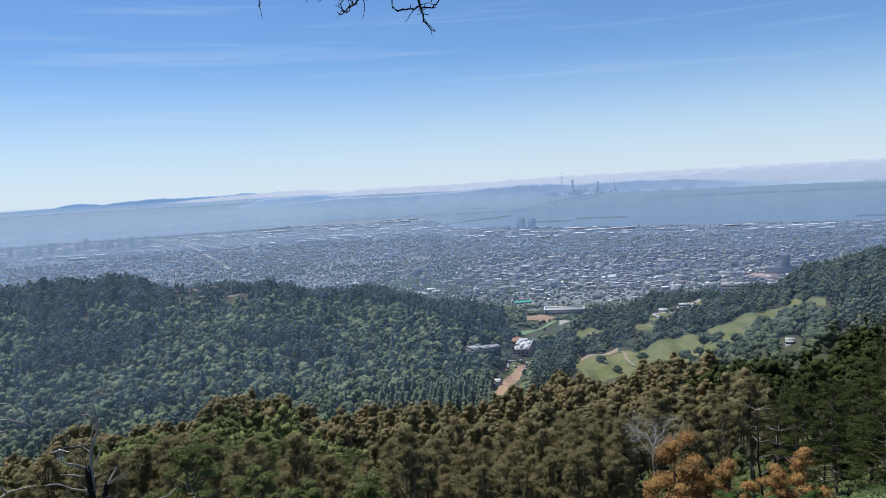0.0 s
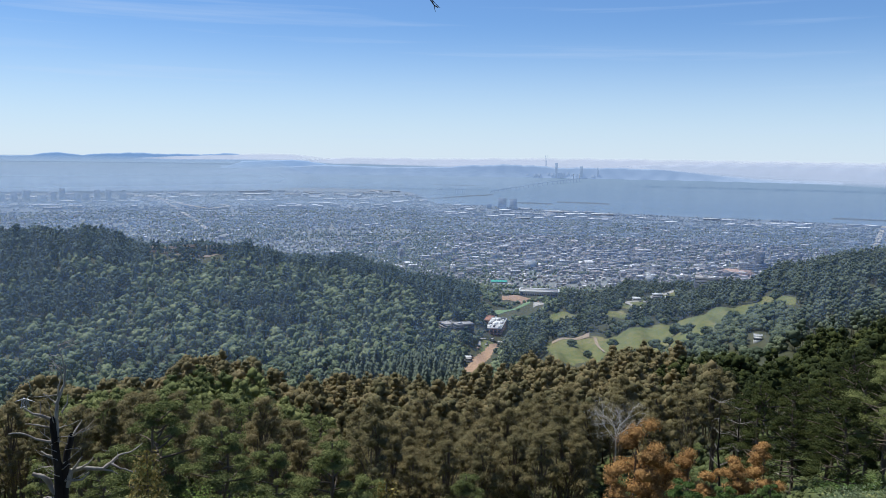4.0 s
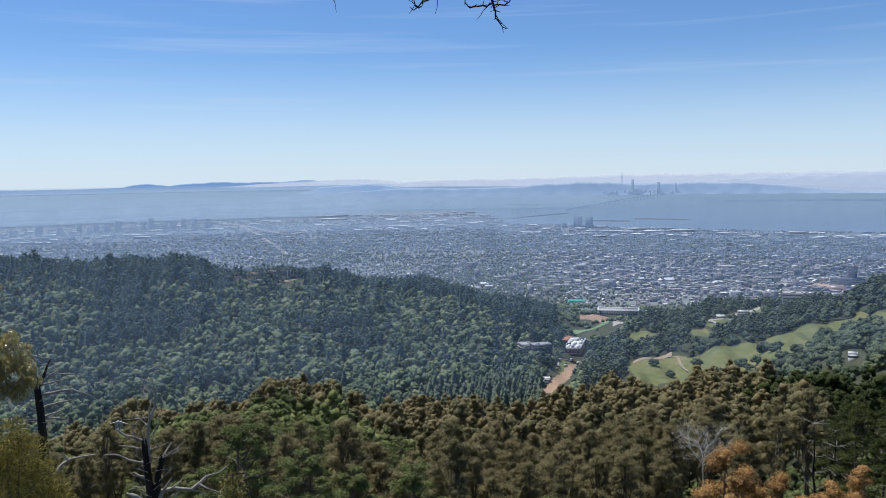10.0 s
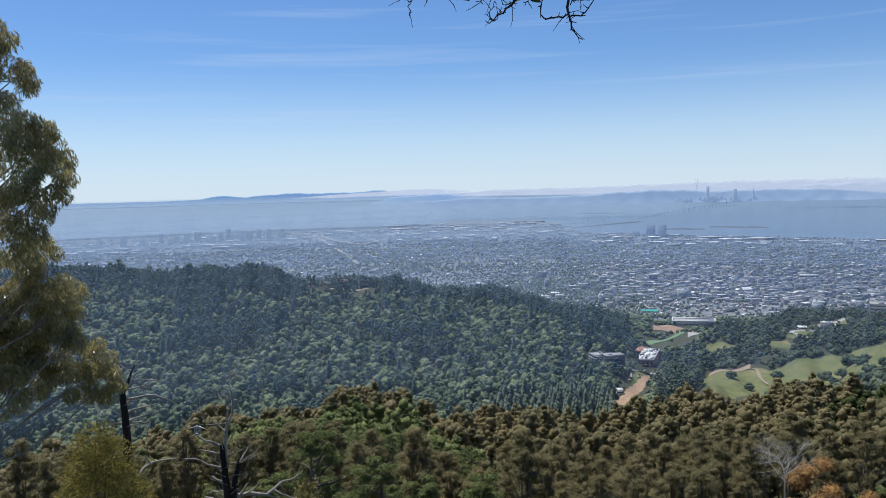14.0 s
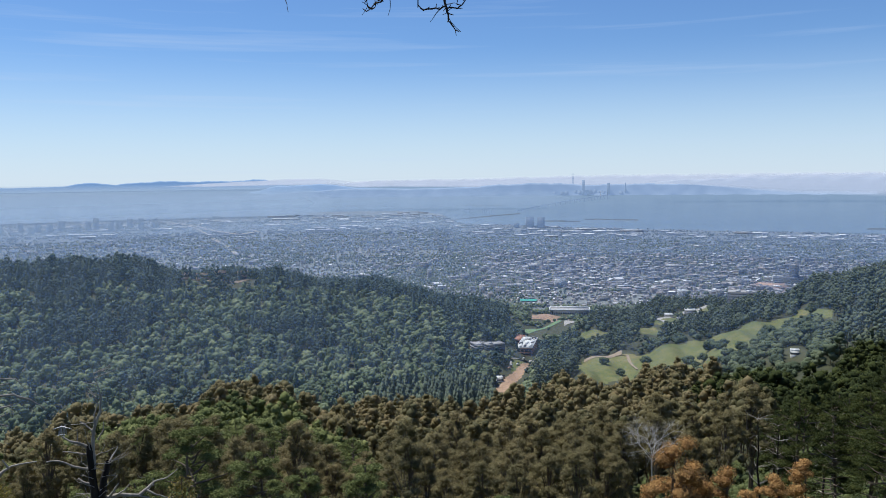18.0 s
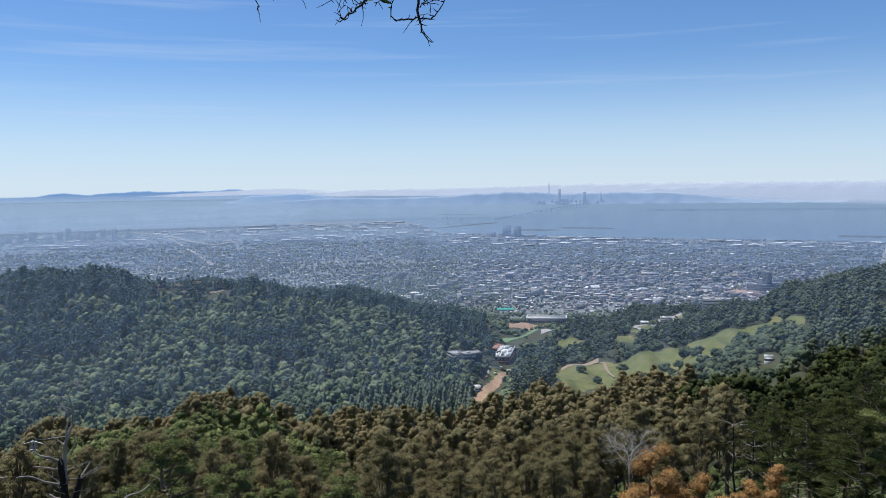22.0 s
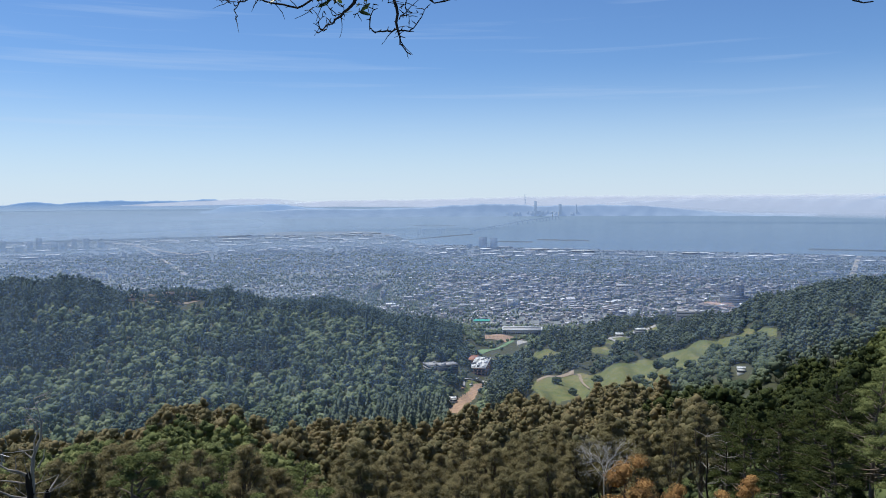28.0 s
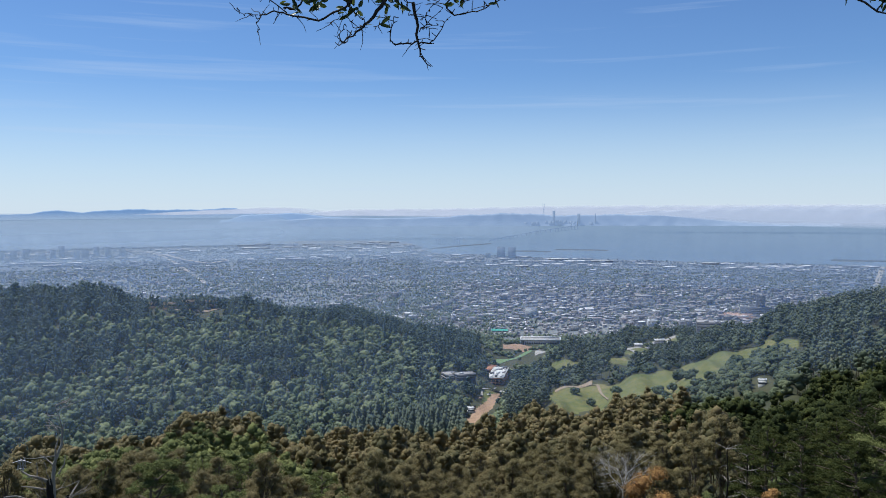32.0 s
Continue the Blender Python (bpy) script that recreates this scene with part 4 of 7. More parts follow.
lobed_wood("pine_wood", "broad dark pines along the hill's crest", dk[~half], gw.uniform(15, 26, (~half).sum()) * np.where(gw.uniform(size=(~half).sum()) < 0.10, 1.3, 1.0), gw.uniform(10, 16, (~half).sum()), M_DARKWOOD, gw, "tall", 10, 26, 1.5)

# redwood copse in the canyon
az, r = planted(10.5, -9.6, 1.7, 815, 985, gw)
ok = (r < 905 + (az + 9.5) * 7) & ~inside(az, r, CUT_EDGE)
rise = (az[ok] + 9.5) * 0.9
pts = spot(az[ok], r[ok])
conifers("redwood_copse", "dense stand of dark pointed redwoods in the canyon", pts, gw.uniform(16, 30, len(pts)) + rise, gw.uniform(14, 19, len(pts)), M_REDWOOD, gw, 8, 8)

# woods round the grass slope and on the spur beyond
az, r = planted(10.8, 6.3, 42, 620, 1700, gw)
ok = ~inside(az, r, MEADOW) & ~inside(az, r, GLADE) & ~inside(az, r, GLADE_EAST) & crest_ok(az, r, 60) & ~(inside(az, r, GLADE_SPUR) & (lumps(az, r, 3, 16) < 0.8)) & ~((az > 13.3) & (az < 14.9) & (r > 1200) & (r < 1260)) & ~((az > 11.4) & (az < 13.9) & (r > 1090) & (r < 1160) & (gw.uniform(size=len(r)) < 0.75)) & ~((az < 12) & (r < 1080)) & ~((r < 1000) & (gw.uniform(size=len(r)) < 0.25)) & ~((az > 21.5) & (az < 23.3) & (r > 690) & (r < 800)) & ~((az < 8.6) & (r > 1330)) & ~((az > 17.6) & (az < 20.8) & (r > 1430) & (r < 1640)) & ~((az > 19.5) & (az < 23) & (r > 1480))
az, r = az[ok], r[ok]
tall = (r > 1330) | (az > 24.6) | ((r > 1070) & (az > 14.5) & (az < 21.5)) | ((r > 1075) & (gw.uniform(size=len(r)) < 0.4))
pts = spot(az, r)
lobed_wood("eucalyptus_wood", "tall olive eucalyptus wood on the far spur", pts[tall], 10 + 13 * gw.uniform(0, 1, tall.sum()) ** 1.3 + np.clip((az[tall] - 22) * 1.2, 0, 7), gw.uniform(8, 15, tall.sum()), M_SPUR, gw, "tall", 9, 22, 1.3, trunk=True)
lobed_wood("oak_scrub", "round green oaks and scrub round the meadow", pts[~tall], gw.uniform(6, 12, (~tall).sum()), gw.uniform(8, 14, (~tall).sum()), M_SCRUB, gw, "round", 9, 40, 1.0)

# trees of the canyon mouth, round the fields
az, r = scatter(900, 2.6, 9.0, 1330, 2010, gw)
ok = ~((az > 3.7) & (az < 7.7) & (r > 1370) & (r < 1580) & (lumps(az, r, 2.0, 12) < 0.72)) & ~((az > 4.2) & (az < 7.8) & (r > 1600) & (r < 1900)) & ~((az > 5.6) & (az < 8.6) & (r > 1860)) & ~((az > 2.9) & (az < 4.7) & (r < 1420)) & (lumps(az, r, 6.0, 45) > 0.30)
pts = spot(az[ok], r[ok])
lobed_wood("canyon_oaks", "green trees round the canyon fields", pts, gw.uniform(6, 12, len(pts)), gw.uniform(8, 14, len(pts)), M_OAK, gw)

# the dark clump between the cut and the meadow
az, r = scatter(120, 4.5, 7.5, 950, 1110, gw)
ok = ~inside(az, r, CUT_EDGE)
az, r = az[ok], r[ok]
pts = spot(az, r)
lobed_wood("eucalyptus_clump", "dark green eucalyptus clump beside the meadow", pts, gw.uniform(20, 30, len(pts)), gw.uniform(10, 15, len(pts)), M_SPUR, gw, "tall", 12, 60, 1.1, trunk=True)

# ---- the eucalyptus forest below the viewpoint ----
ge = np.random.default_rng(5)
az, r = scatter(8200, -44, 44, 120, 560, ge)
front = np.interp(az, [-44, -28, -18, 8, 14, 24, 30, 44], [190, 170, 150, 135, 150, 190, 110, 90])
back = np.interp(az, [-44, -28, -20, -14, -8, 0, 10, 44], [380, 420, 440, 440, 450, 480, 500, 520])
ok = (r > front) & (r < back) & ~((az > 11.3) & (az < 14.9) & (r < 205))
az, r = az[ok], r[ok]
order = np.argsort(r)
az, r = az[order], r[order]
gap = np.ones(len(az), bool)
xy = spot(az, r)[:, :2]
for i in range(len(az)):
    if gap[i]:
        d = np.hypot(*(xy[i + 1:] - xy[i]).T)
        gap[i + 1:] &= d > 5.2
az, r = az[gap], r[gap]
thin = (az < 16) | (ge.uniform(size=len(az)) < 0.62)
az, r = az[thin], r[thin]
isp = (az > 15.0) & (lumps(az, r, 3.1, 60) + (az - 18) * 0.07 > 0.42) | (az < -7) & (r < 330) & (lumps(az, r, 5.0, 30) > 0.50)
near = np.arange(len(az)) < 290
EUCS = [euc_meshes(h, ge, 230, 0.36, M_EUC) for h in (24, 26, 28, 25, 29, 27)]
PINES = [pine_meshes(h, ge, 210, 0.42, M_PINE) for h in (20, 23, 25, 22)]
# the same kind of pine, lit by its paler needle colour
PINES_SUNLIT = [pine_meshes(h, ge, 210, 0.42, M_PINELIGHT) for h in (21, 24)]
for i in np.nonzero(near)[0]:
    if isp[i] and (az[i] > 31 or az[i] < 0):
        stand("pine_tree", "sunlit green Monterey pine on the slope", "tree", PINES_SUNLIT[i % 2], az[i], r[i], ge.uniform(0, 6), ge.uniform(0.75, 1.1), "trees of the near slope")
    elif isp[i]:
        stand("pine_tree", "dark green spreading Monterey pine on the slope", "tree", PINES[i % 4], az[i], r[i], ge.uniform(0, 6), ge.uniform(0.75, 1.1), "trees of the near slope")
    else:
        stand("eucalyptus_tree", "tall olive-brown eucalyptus with a bare dark stem", "tree", EUCS[i % 6], az[i], r[i], ge.uniform(0, 6), ge.uniform(0.75, 1.06), "trees of the near slope")
far = ~near
p = spot(az, r)
for lo, hi, cards, size in ((0, 300, 460, 0.55), (300, 600, 300, 0.66)):
    band = far & (r >= lo) & (r < hi)
    m = band & ~isp
    lobed_wood("eucalyptus_forest", "crowded olive-brown eucalyptus crowns", p[m], (ge.uniform(19, 27, m.sum()) + 6.0 * ((az[m] > -2) & (az[m] < 15) & (r[m] > 380))) * ge.uniform(0.85, 1.12, m.sum()), ge.uniform(7.5, 11.5, m.sum()), M_EUC, ge, "tall", 22, cards, size, False, "forest", True)
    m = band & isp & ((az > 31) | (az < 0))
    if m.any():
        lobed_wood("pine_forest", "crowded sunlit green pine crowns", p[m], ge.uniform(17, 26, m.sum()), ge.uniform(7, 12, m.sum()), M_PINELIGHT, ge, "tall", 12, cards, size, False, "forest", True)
    m = band & isp & (az <= 31) & (az >= 0)
    lobed_wood("pine_forest", "crowded dark green pine crowns", p[m], ge.uniform(17, 26, m.sum()), ge.uniform(7, 12, m.sum()), M_PINE, ge, "tall", 12, cards, size, False, "forest", True)
# shrubs under and before the forest edge
az, r = scatter(2800, -34, 44, 85, 240, ge)
pts = spot(az, r)
lobed_wood("understory", "dark green shrubs under the forest edge", pts, ge.uniform(1.2, 4.2, len(pts)), ge.uniform(2.5, 5.5, len(pts)), M_OLIVEDARK, ge, "round", 7, 90, 0.4, category="shrubs")

# ---- the town on the plain ----
gt = np.random.default_rng(11)


def town_spots(n, lo, hi, gen, a0=-50.0, a1=43.0, row=None):
    """Spots on dry land, spread evenly as seen from the hill. row: where they stand between two streets, as share and spread."""
    az = gen.uniform(a0, a1, n)
    dip = gen.uniform(lo, hi, n)
    r = np.clip(-(BAY + 40) / np.tan(np.radians(dip)), 2050, 12000)
    if row:
        # streets run across the view, turned a little; their spacing grows on the farther plain
        turn = math.radians(5.0)
        x, y = r * np.sin(np.radians(az)), r * np.cos(np.radians(az))
        u, w = x * math.cos(turn) + y * math.sin(turn), y * math.cos(turn) - x * math.sin(turn)
        gap = 46.0 * 2 ** np.clip(np.floor((r - 2000) / 1300), 0, 3)
        w = np.round(w / gap) * gap + gap * (row[0] + row[1] * gen.normal(size=n) * np.interp(r, [2000, 3200], [2.6, 1.0]))
        x, y = u * math.cos(turn) - w * math.sin(turn), w * math.cos(turn) + u * math.sin(turn)
        az, r = np.degrees(np.arctan2(x, y)), np.maximum(np.hypot(x, y), 2050)
    shore = np.interp(az, SHORE_AZ, SHORE_R)
    ok = (r < shore - 40) & ~((az > 3.4) & (az < 4.9) & (r > 2235) & (r < 2325)) & ~((az > 5.4) & (az < 8.8) & (r < 2100))
    return az[ok], r[ok]


def house_block(name, label, n, lo, hi, w0, w1, h0, h1, gen, flat=0.5, mats=None, a0=-50.0, a1=43.0):
    az, r = town_spots(n, lo, hi, gen, a0, a1, (0.0, 0.07))
    n = len(az)
    p, k = spot(az, r), shrink(r)
    w, d, h = gen.uniform(w0, w1, n) * k, gen.uniform(w0, w1, n) * 0.75 * k, gen.uniform(h0, h1, n) * k
    a = np.radians(np.where(gen.uniform(size=n) < 0.5, 14, 104)) + gen.normal(size=n) * 0.02
    cx = np.stack([-w, w, w, -w], 1) / 2
    cy = np.stack([-d, -d, d, d], 1) / 2
    x = p[:, :1] + cx * np.cos(a)[:, None] - cy * np.sin(a)[:, None]
    y = p[:, 1:2] + cx * np.sin(a)[:, None] + cy * np.cos(a)[:, None]
    lo_v = np.stack([x, y, np.repeat(p[:, 2:] - 3 * k[:, None], 4, 1)], -1)
    hi_v = np.stack([x, y, np.repeat(p[:, 2:] + h[:, None], 4, 1)], -1)
    g = Geo()
    q = np.array([[0, 1, 5, 4], [1, 2, 6, 5], [2, 3, 7, 6], [3, 0, 4, 7]])
    g.add(np.concatenate([lo_v, hi_v], 1).reshape(-1, 3), (np.arange(n)[:, None, None] * 8 + q).reshape(-1, 4), 0)
    # roofs: flat slabs or ridged
    pitch = np.where(gen.uniform(size=n) < flat, 0.02, 0.28)[:, None] * d[:, None]
    e = np.stack([x, y, np.repeat(p[:, 2:] + h[:, None], 4, 1) + 0.05], -1)
    m1, m2 = (e[:, 0] + e[:, 3]) / 2, (e[:, 1] + e[:, 2]) / 2
    m1[:, 2:] += pitch
    m2[:, 2:] += pitch
    rv = np.concatenate([e, m1[:, None], m2[:, None]], 1)
    g.add(rv.reshape(-1, 3), (np.arange(n)[:, None, None] * 6 + np.array([[0, 1, 5, 4], [2, 3, 4, 5]])).reshape(-1, 4), 1)
    g.add(rv.reshape(-1, 3), (np.arange(n)[:, None, None] * 6 + np.array([[3, 0, 4], [1, 2, 5]])).reshape(-1, 3), 0)
    return solid(name, g, mats or [M_WALLS, M_ROOFS], label, "houses", kind="stuff")


# the farther houses take the roof colour with haze already in it
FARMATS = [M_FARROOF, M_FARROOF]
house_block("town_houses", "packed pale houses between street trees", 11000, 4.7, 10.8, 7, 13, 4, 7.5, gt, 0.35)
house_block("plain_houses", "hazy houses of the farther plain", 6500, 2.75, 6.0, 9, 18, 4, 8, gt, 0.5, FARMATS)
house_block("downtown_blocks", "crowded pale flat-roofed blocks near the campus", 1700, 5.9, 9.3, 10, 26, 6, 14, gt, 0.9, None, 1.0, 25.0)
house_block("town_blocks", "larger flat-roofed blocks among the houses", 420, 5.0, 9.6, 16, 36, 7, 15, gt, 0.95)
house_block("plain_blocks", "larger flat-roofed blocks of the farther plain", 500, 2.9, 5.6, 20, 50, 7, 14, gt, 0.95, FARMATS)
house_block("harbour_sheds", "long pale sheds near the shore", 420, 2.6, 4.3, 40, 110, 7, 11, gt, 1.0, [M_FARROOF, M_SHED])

OCT_F = np.array([[0, 1, 4], [1, 2, 4], [2, 3, 4], [3, 0, 4], [1, 0, 5], [2, 1, 5], [3, 2, 5], [0, 3, 5]])


def town_trees(name, label, n, lo, hi, w0, w1, h0, h1, mat):
    az, r = town_spots(n, lo, hi, gt, row=(0.5, 0.17))
    keep = lumps(az, r, 2.0, 160) + gt.uniform(-0.3, 0.3, len(az)) - 0.22 * ((az > 4) & (az < 25) & (r > 2150) & (r < 3900)) - 0.06 * (r < 2500) > 0.36
    az, r = az[keep], r[keep]
    p, k = spot(az, r), shrink(r)
    n = len(az)
    w, h = gt.uniform(w0, w1, n) * k, gt.uniform(h0, h1, n) * k
    base = np.array([[1, 0, 0], [0, 1, 0], [-1, 0, 0], [0, -1, 0], [0, 0, 1], [0, 0, -1]], float)
    j = gt.uniform(0.7, 1.3, (n, 6, 1))
    v = base[None] * j * np.stack([w, w, h * 0.5], 1)[:, None] + p[:, None] + np.stack([0 * h, 0 * h, h * 0.5], 1)[:, None]
    solid(name, Geo().add(v.reshape(-1, 3), (np.arange(n)[:, None, None] * 6 + OCT_F).reshape(-1, 3)), mat, label, "trees", kind="stuff")


town_trees("street_trees", "grey-green street trees all over the town", 50000, 4.6, 11.5, 2.6, 6, 6, 15, M_TTREE)
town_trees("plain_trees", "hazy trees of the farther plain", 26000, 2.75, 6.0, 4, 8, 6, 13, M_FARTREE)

# ---- the near slope ----
M_NEAREUC = surface("near_eucalyptus_leaf", [(0.1, (0.132, 0.138, 0.066)), (0.45, (0.336, 0.300, 0.124)), (0.75, (0.552, 0.444, 0.172)), (0.95, (0.720, 0.648, 0.469))], 1.2, island=0.55, coarse=0.3, coarse_scale=0.6, translucent=0.48, rough=0.3, spec=0.9)
M_PALEBARK = surface("smooth_pale_bark", [(0.3, (0.16, 0.135, 0.105)), (0.7, (0.34, 0.30, 0.25))], 5.0, stretch=(1, 1, 0.3), bump=0.2)
M_YOUNG = surface("young_pine_needle", [(0.2, (0.050, 0.090, 0.020)), (0.6, (0.105, 0.165, 0.036)), (0.9, (0.18, 0.23, 0.06))], 0.8, island=0.55, obj=0.2, translucent=0.2)
M_OLIVE = surface("young_cypress_leaf", [(0.2, (0.085, 0.080, 0.022)), (0.5, (0.230, 0.185, 0.050)), (0.85, (0.42, 0.32, 0.10))], 1.5, island=0.55, obj=0.2, translucent=0.2)
M_COVER = surface("low_slope_leaf", [(0.2, (0.080, 0.095, 0.028)), (0.55, (0.200, 0.215, 0.065)), (0.9, (0.38, 0.37, 0.15))], 0.8, island=0.5, coarse=0.3, coarse_scale=0.3, translucent=0.25)
M_LIME = surface("fresh_fern_leaf", [(0.2, (0.10, 0.15, 0.025)), (0.6, (0.20, 0.27, 0.05)), (0.9, (0.32, 0.36, 0.09))], 0.9, island=0.5, obj=0.2, translucent=0.3)
M_GOLD = surface("golden_young_leaf", [(0.2, (0.085, 0.085, 0.021)), (0.55, (0.255, 0.212, 0.047)), (0.9, (0.425, 0.348, 0.085))], 1.5, island=0.6, translucent=0.35)
M_FLOWER = surface("white_flower", [(0.3, (0.600, 0.574, 0.345)), (0.8, (0.820, 0.792, 0.525))], 8.0, island=0.4)
gn = np.random.default_rng(33)


def long_leaves(c, axis, length, width, gen):
    """Narrow lance-shaped leaves hanging along axis."""
    n = len(c)
    side = unit(np.cross(axis, gen.normal(size=(n, 3))))
    length, width = np.broadcast_to(length, (n,))[:, None], np.broadcast_to(width, (n,))[:, None]
    q = np.stack([-axis * length / 2, side * width / 2 - axis * length * 0.1, axis * length / 2, -side * width / 2 - axis * length * 0.1], 1)
    return (c[:, None] + q).reshape(-1, 3), np.arange(4 * n).reshape(n, 4)


def branching(g, p, d, length, rad, depth, gen, spread=0.6, kids=3, lift=0.1, sides=5, slot=0):
    """A limb that forks again and again."""
    p, d = np.asarray(p, float), unit(np.asarray(d, float))
    end = p + d * length
    pts = bent(p, end, 5, 0.16, gen=gen)
    g.add(*tube(pts, np.linspace(rad, rad * 0.55, 5), sides), slot)
    if depth:
        for i in range(kids):
            at = pts[gen.integers(2, 5)] if i else pts[-1]
            nd = unit(d + gen.normal(size=3) * spread + np.array([0, 0, lift]))
            branching(g, at, nd, length * gen.uniform(0.5, 0.8), rad * 0.55, depth - 1, gen, spread, kids, lift, max(3, sides - 1), slot)


def facing(az, r, z):
    """The pose of a thing at azimuth and range whose x axis runs to the viewer's right."""
    p = spot(az, r, z)
    return Matrix.Translation(Vector(p)) @ Euler((0, 0, -radians(az))).to_matrix().to_4x4()


def limbs(lines, thick, mat, parent, gen, depth=0.15):
    for line in lines:
        gg = Geo()
        crooked(gg, [line], 1.0, thick, gen, depth)
        part("limb", gg, mat, parent, "bleached grey limb", True)


def crooked(g, lines, unit_len, thick, gen, depth=0.25, slot=0):
    """Limbs sketched in the plane that faces the viewer: rows of points, with a start and an end width."""
    for pts, w0, w1 in lines:
        p = np.array([(x, 0.0, z) for x, z in pts], float) * unit_len
        p[:, 1] = np.cumsum(gen.normal(size=len(p)) * depth) * unit_len * 0.6
        p[0, 1] = 0
        fine = [p[0]]
        for a, b in zip(p[:-1], p[1:]):
            for t in (1 / 3, 2 / 3, 1):
                fine.append(a + (b - a) * t + gen.normal(size=3) * 0.02 * np.linalg.norm(b - a) * (t < 1))
        g.add(*tube(fine, np.linspace(w0, w1, len(fine)) * thick, 6), slot)


def twigs(parent, geo, gen, count=16):
    """Short broken side twigs along a bare trunk."""
    pts = np.concatenate(geo.v)
    pts = pts[pts[:, 2] > -0.6]
    for _ in range(count):
        g = Geo()
        a = gen.uniform(0, 6.28)
        branching(g, pts[gen.integers(0, len(pts))], (math.cos(a), 0.3 * math.sin(a), gen.uniform(0.0, 0.7)), gen.uniform(0.25, 0.75), 0.022, 1, gen, 0.5, 2, 0.15, 4)
        part("limb", g, M_BLEACHED, parent, "bleached grey limb", True)


# burnt snags beside the viewpoint
snag = thing("dead_snag", "charred forked dead tree with bleached bare limbs", "dead tree", facing(-26.9, 32, -12.1))
g = Geo()
crooked(g, [([(-0.1, -5.5), (-0.1, -0.9), (-0.09, -0.25), (-0.16, 0.75), (-0.19, 1.5), (-0.21, 2.05)], 1.1, 0.6), ([(0.08, -5.0), (0.08, -0.9), (0.09, -0.27), (0.22, 0.5), (0.39, 1.14), (0.43, 1.3)], 1.0, 0.5)], 1.0, 0.19, gn, 0.05)
part("trunk", g, M_BURNT, snag, "charred black trunk", True)
twigs(snag, g, gn, 22)
g = Geo()
crooked(g, [([(-0.1, 1.0), (-0.08, 1.54), (-0.06, 2.3), (0.02, 2.75), (0.24, 3.3), (0.29, 3.89), (0.22, 4.2), (0.07, 4.8)], 0.6, 0.08), ([(0.02, 2.75), (0.02, 3.2), (0.16, 3.6), (0.12, 4.05)], 0.25, 0.06)], 1.0, 0.15, gn, 0.04)
part("limb", g, M_BLEACHED, snag, "weathered grey leader", True)
twigs(snag, g, gn, 12)
limbs([([(-0.3, 2.0), (-0.6, 2.22), (-0.85, 2.3), (-1.11, 2.5)], 0.55, 0.2), ([(-0.2, 1.62), (-0.7, 1.78), (-1.14, 1.92)], 0.4, 0.15), ([(-0.2, 1.1), (-0.8, 1.28), (-1.3, 1.58), (-1.7, 1.62)], 0.45, 0.15),
            ([(-0.2, 0.5), (-0.45, 0.62), (-0.66, 0.76)], 0.4, 0.2), ([(0.4, 1.14), (0.58, 1.42), (0.8, 1.7)], 0.35, 0.1), ([(-0.06, 2.58), (-0.3, 2.78), (-0.5, 2.95)], 0.3, 0.15),
            ([(-0.62, 2.2), (-0.6, 2.75)], 0.2, 0.08), ([(-0.5, 2.15), (-0.42, 1.75)], 0.25, 0.1), ([(0.27, 3.6), (0.36, 4.05)], 0.2, 0.06), ([(0.1, 2.2), (0.3, 2.55), (0.34, 2.9)], 0.25, 0.08),
            ([(-0.2, -0.95), (-0.4, -0.6), (-0.62, -0.22), (-0.97, -0.08)], 1.1, 0.6), ([(-0.2, -1.2), (-0.5, -1.1), (-0.9, -1.2)], 0.6, 0.2),
            ([(0.15, -0.75), (0.35, -0.16), (0.82, -0.13), (1.46, -0.29), (1.76, -0.1), (2.07, 0.1), (2.55, 0.16), (2.98, 0.38)], 0.95, 0.12), ([(1.76, -0.1), (2.1, -0.3), (2.52, -0.5), (2.83, -0.47)], 0.4, 0.1), ([(0.4, -0.15), (0.62, 0.25), (0.75, 0.45)], 0.45, 0.15), ([(0.6, -0.12), (0.95, 0.1), (1.15, 0.32)], 0.35, 0.1),
            ([(0.35, -0.55), (0.7, -0.5), (1.0, -0.3)], 0.4, 0.15), ([(2.0, 0.05), (2.02, 0.3)], 0.2, 0.08), ([(1.46, -0.29), (1.8, -0.42), (2.0, -0.6)], 0.35, 0.12)], 0.13, M_BLEACHED, snag, gn)
snag = thing("dead_snag", "charred dead trunk with long curved bare limbs", "dead tree", facing(-33.55, 40, -12.7))
g = Geo()
crooked(g, [([(0.2, -9), (0, 0), (-0.02, 1.7), (-0.1, 3.3)], 1.0, 0.6), ([(-0.1, 3.3), (0.2, 3.8), (0.54, 4.6)], 0.45, 0.1)], 1.0, 0.25, gn, 0.08)
part("trunk", g, M_BURNT, snag, "charred black trunk", True)
twigs(snag, g, gn, 30)
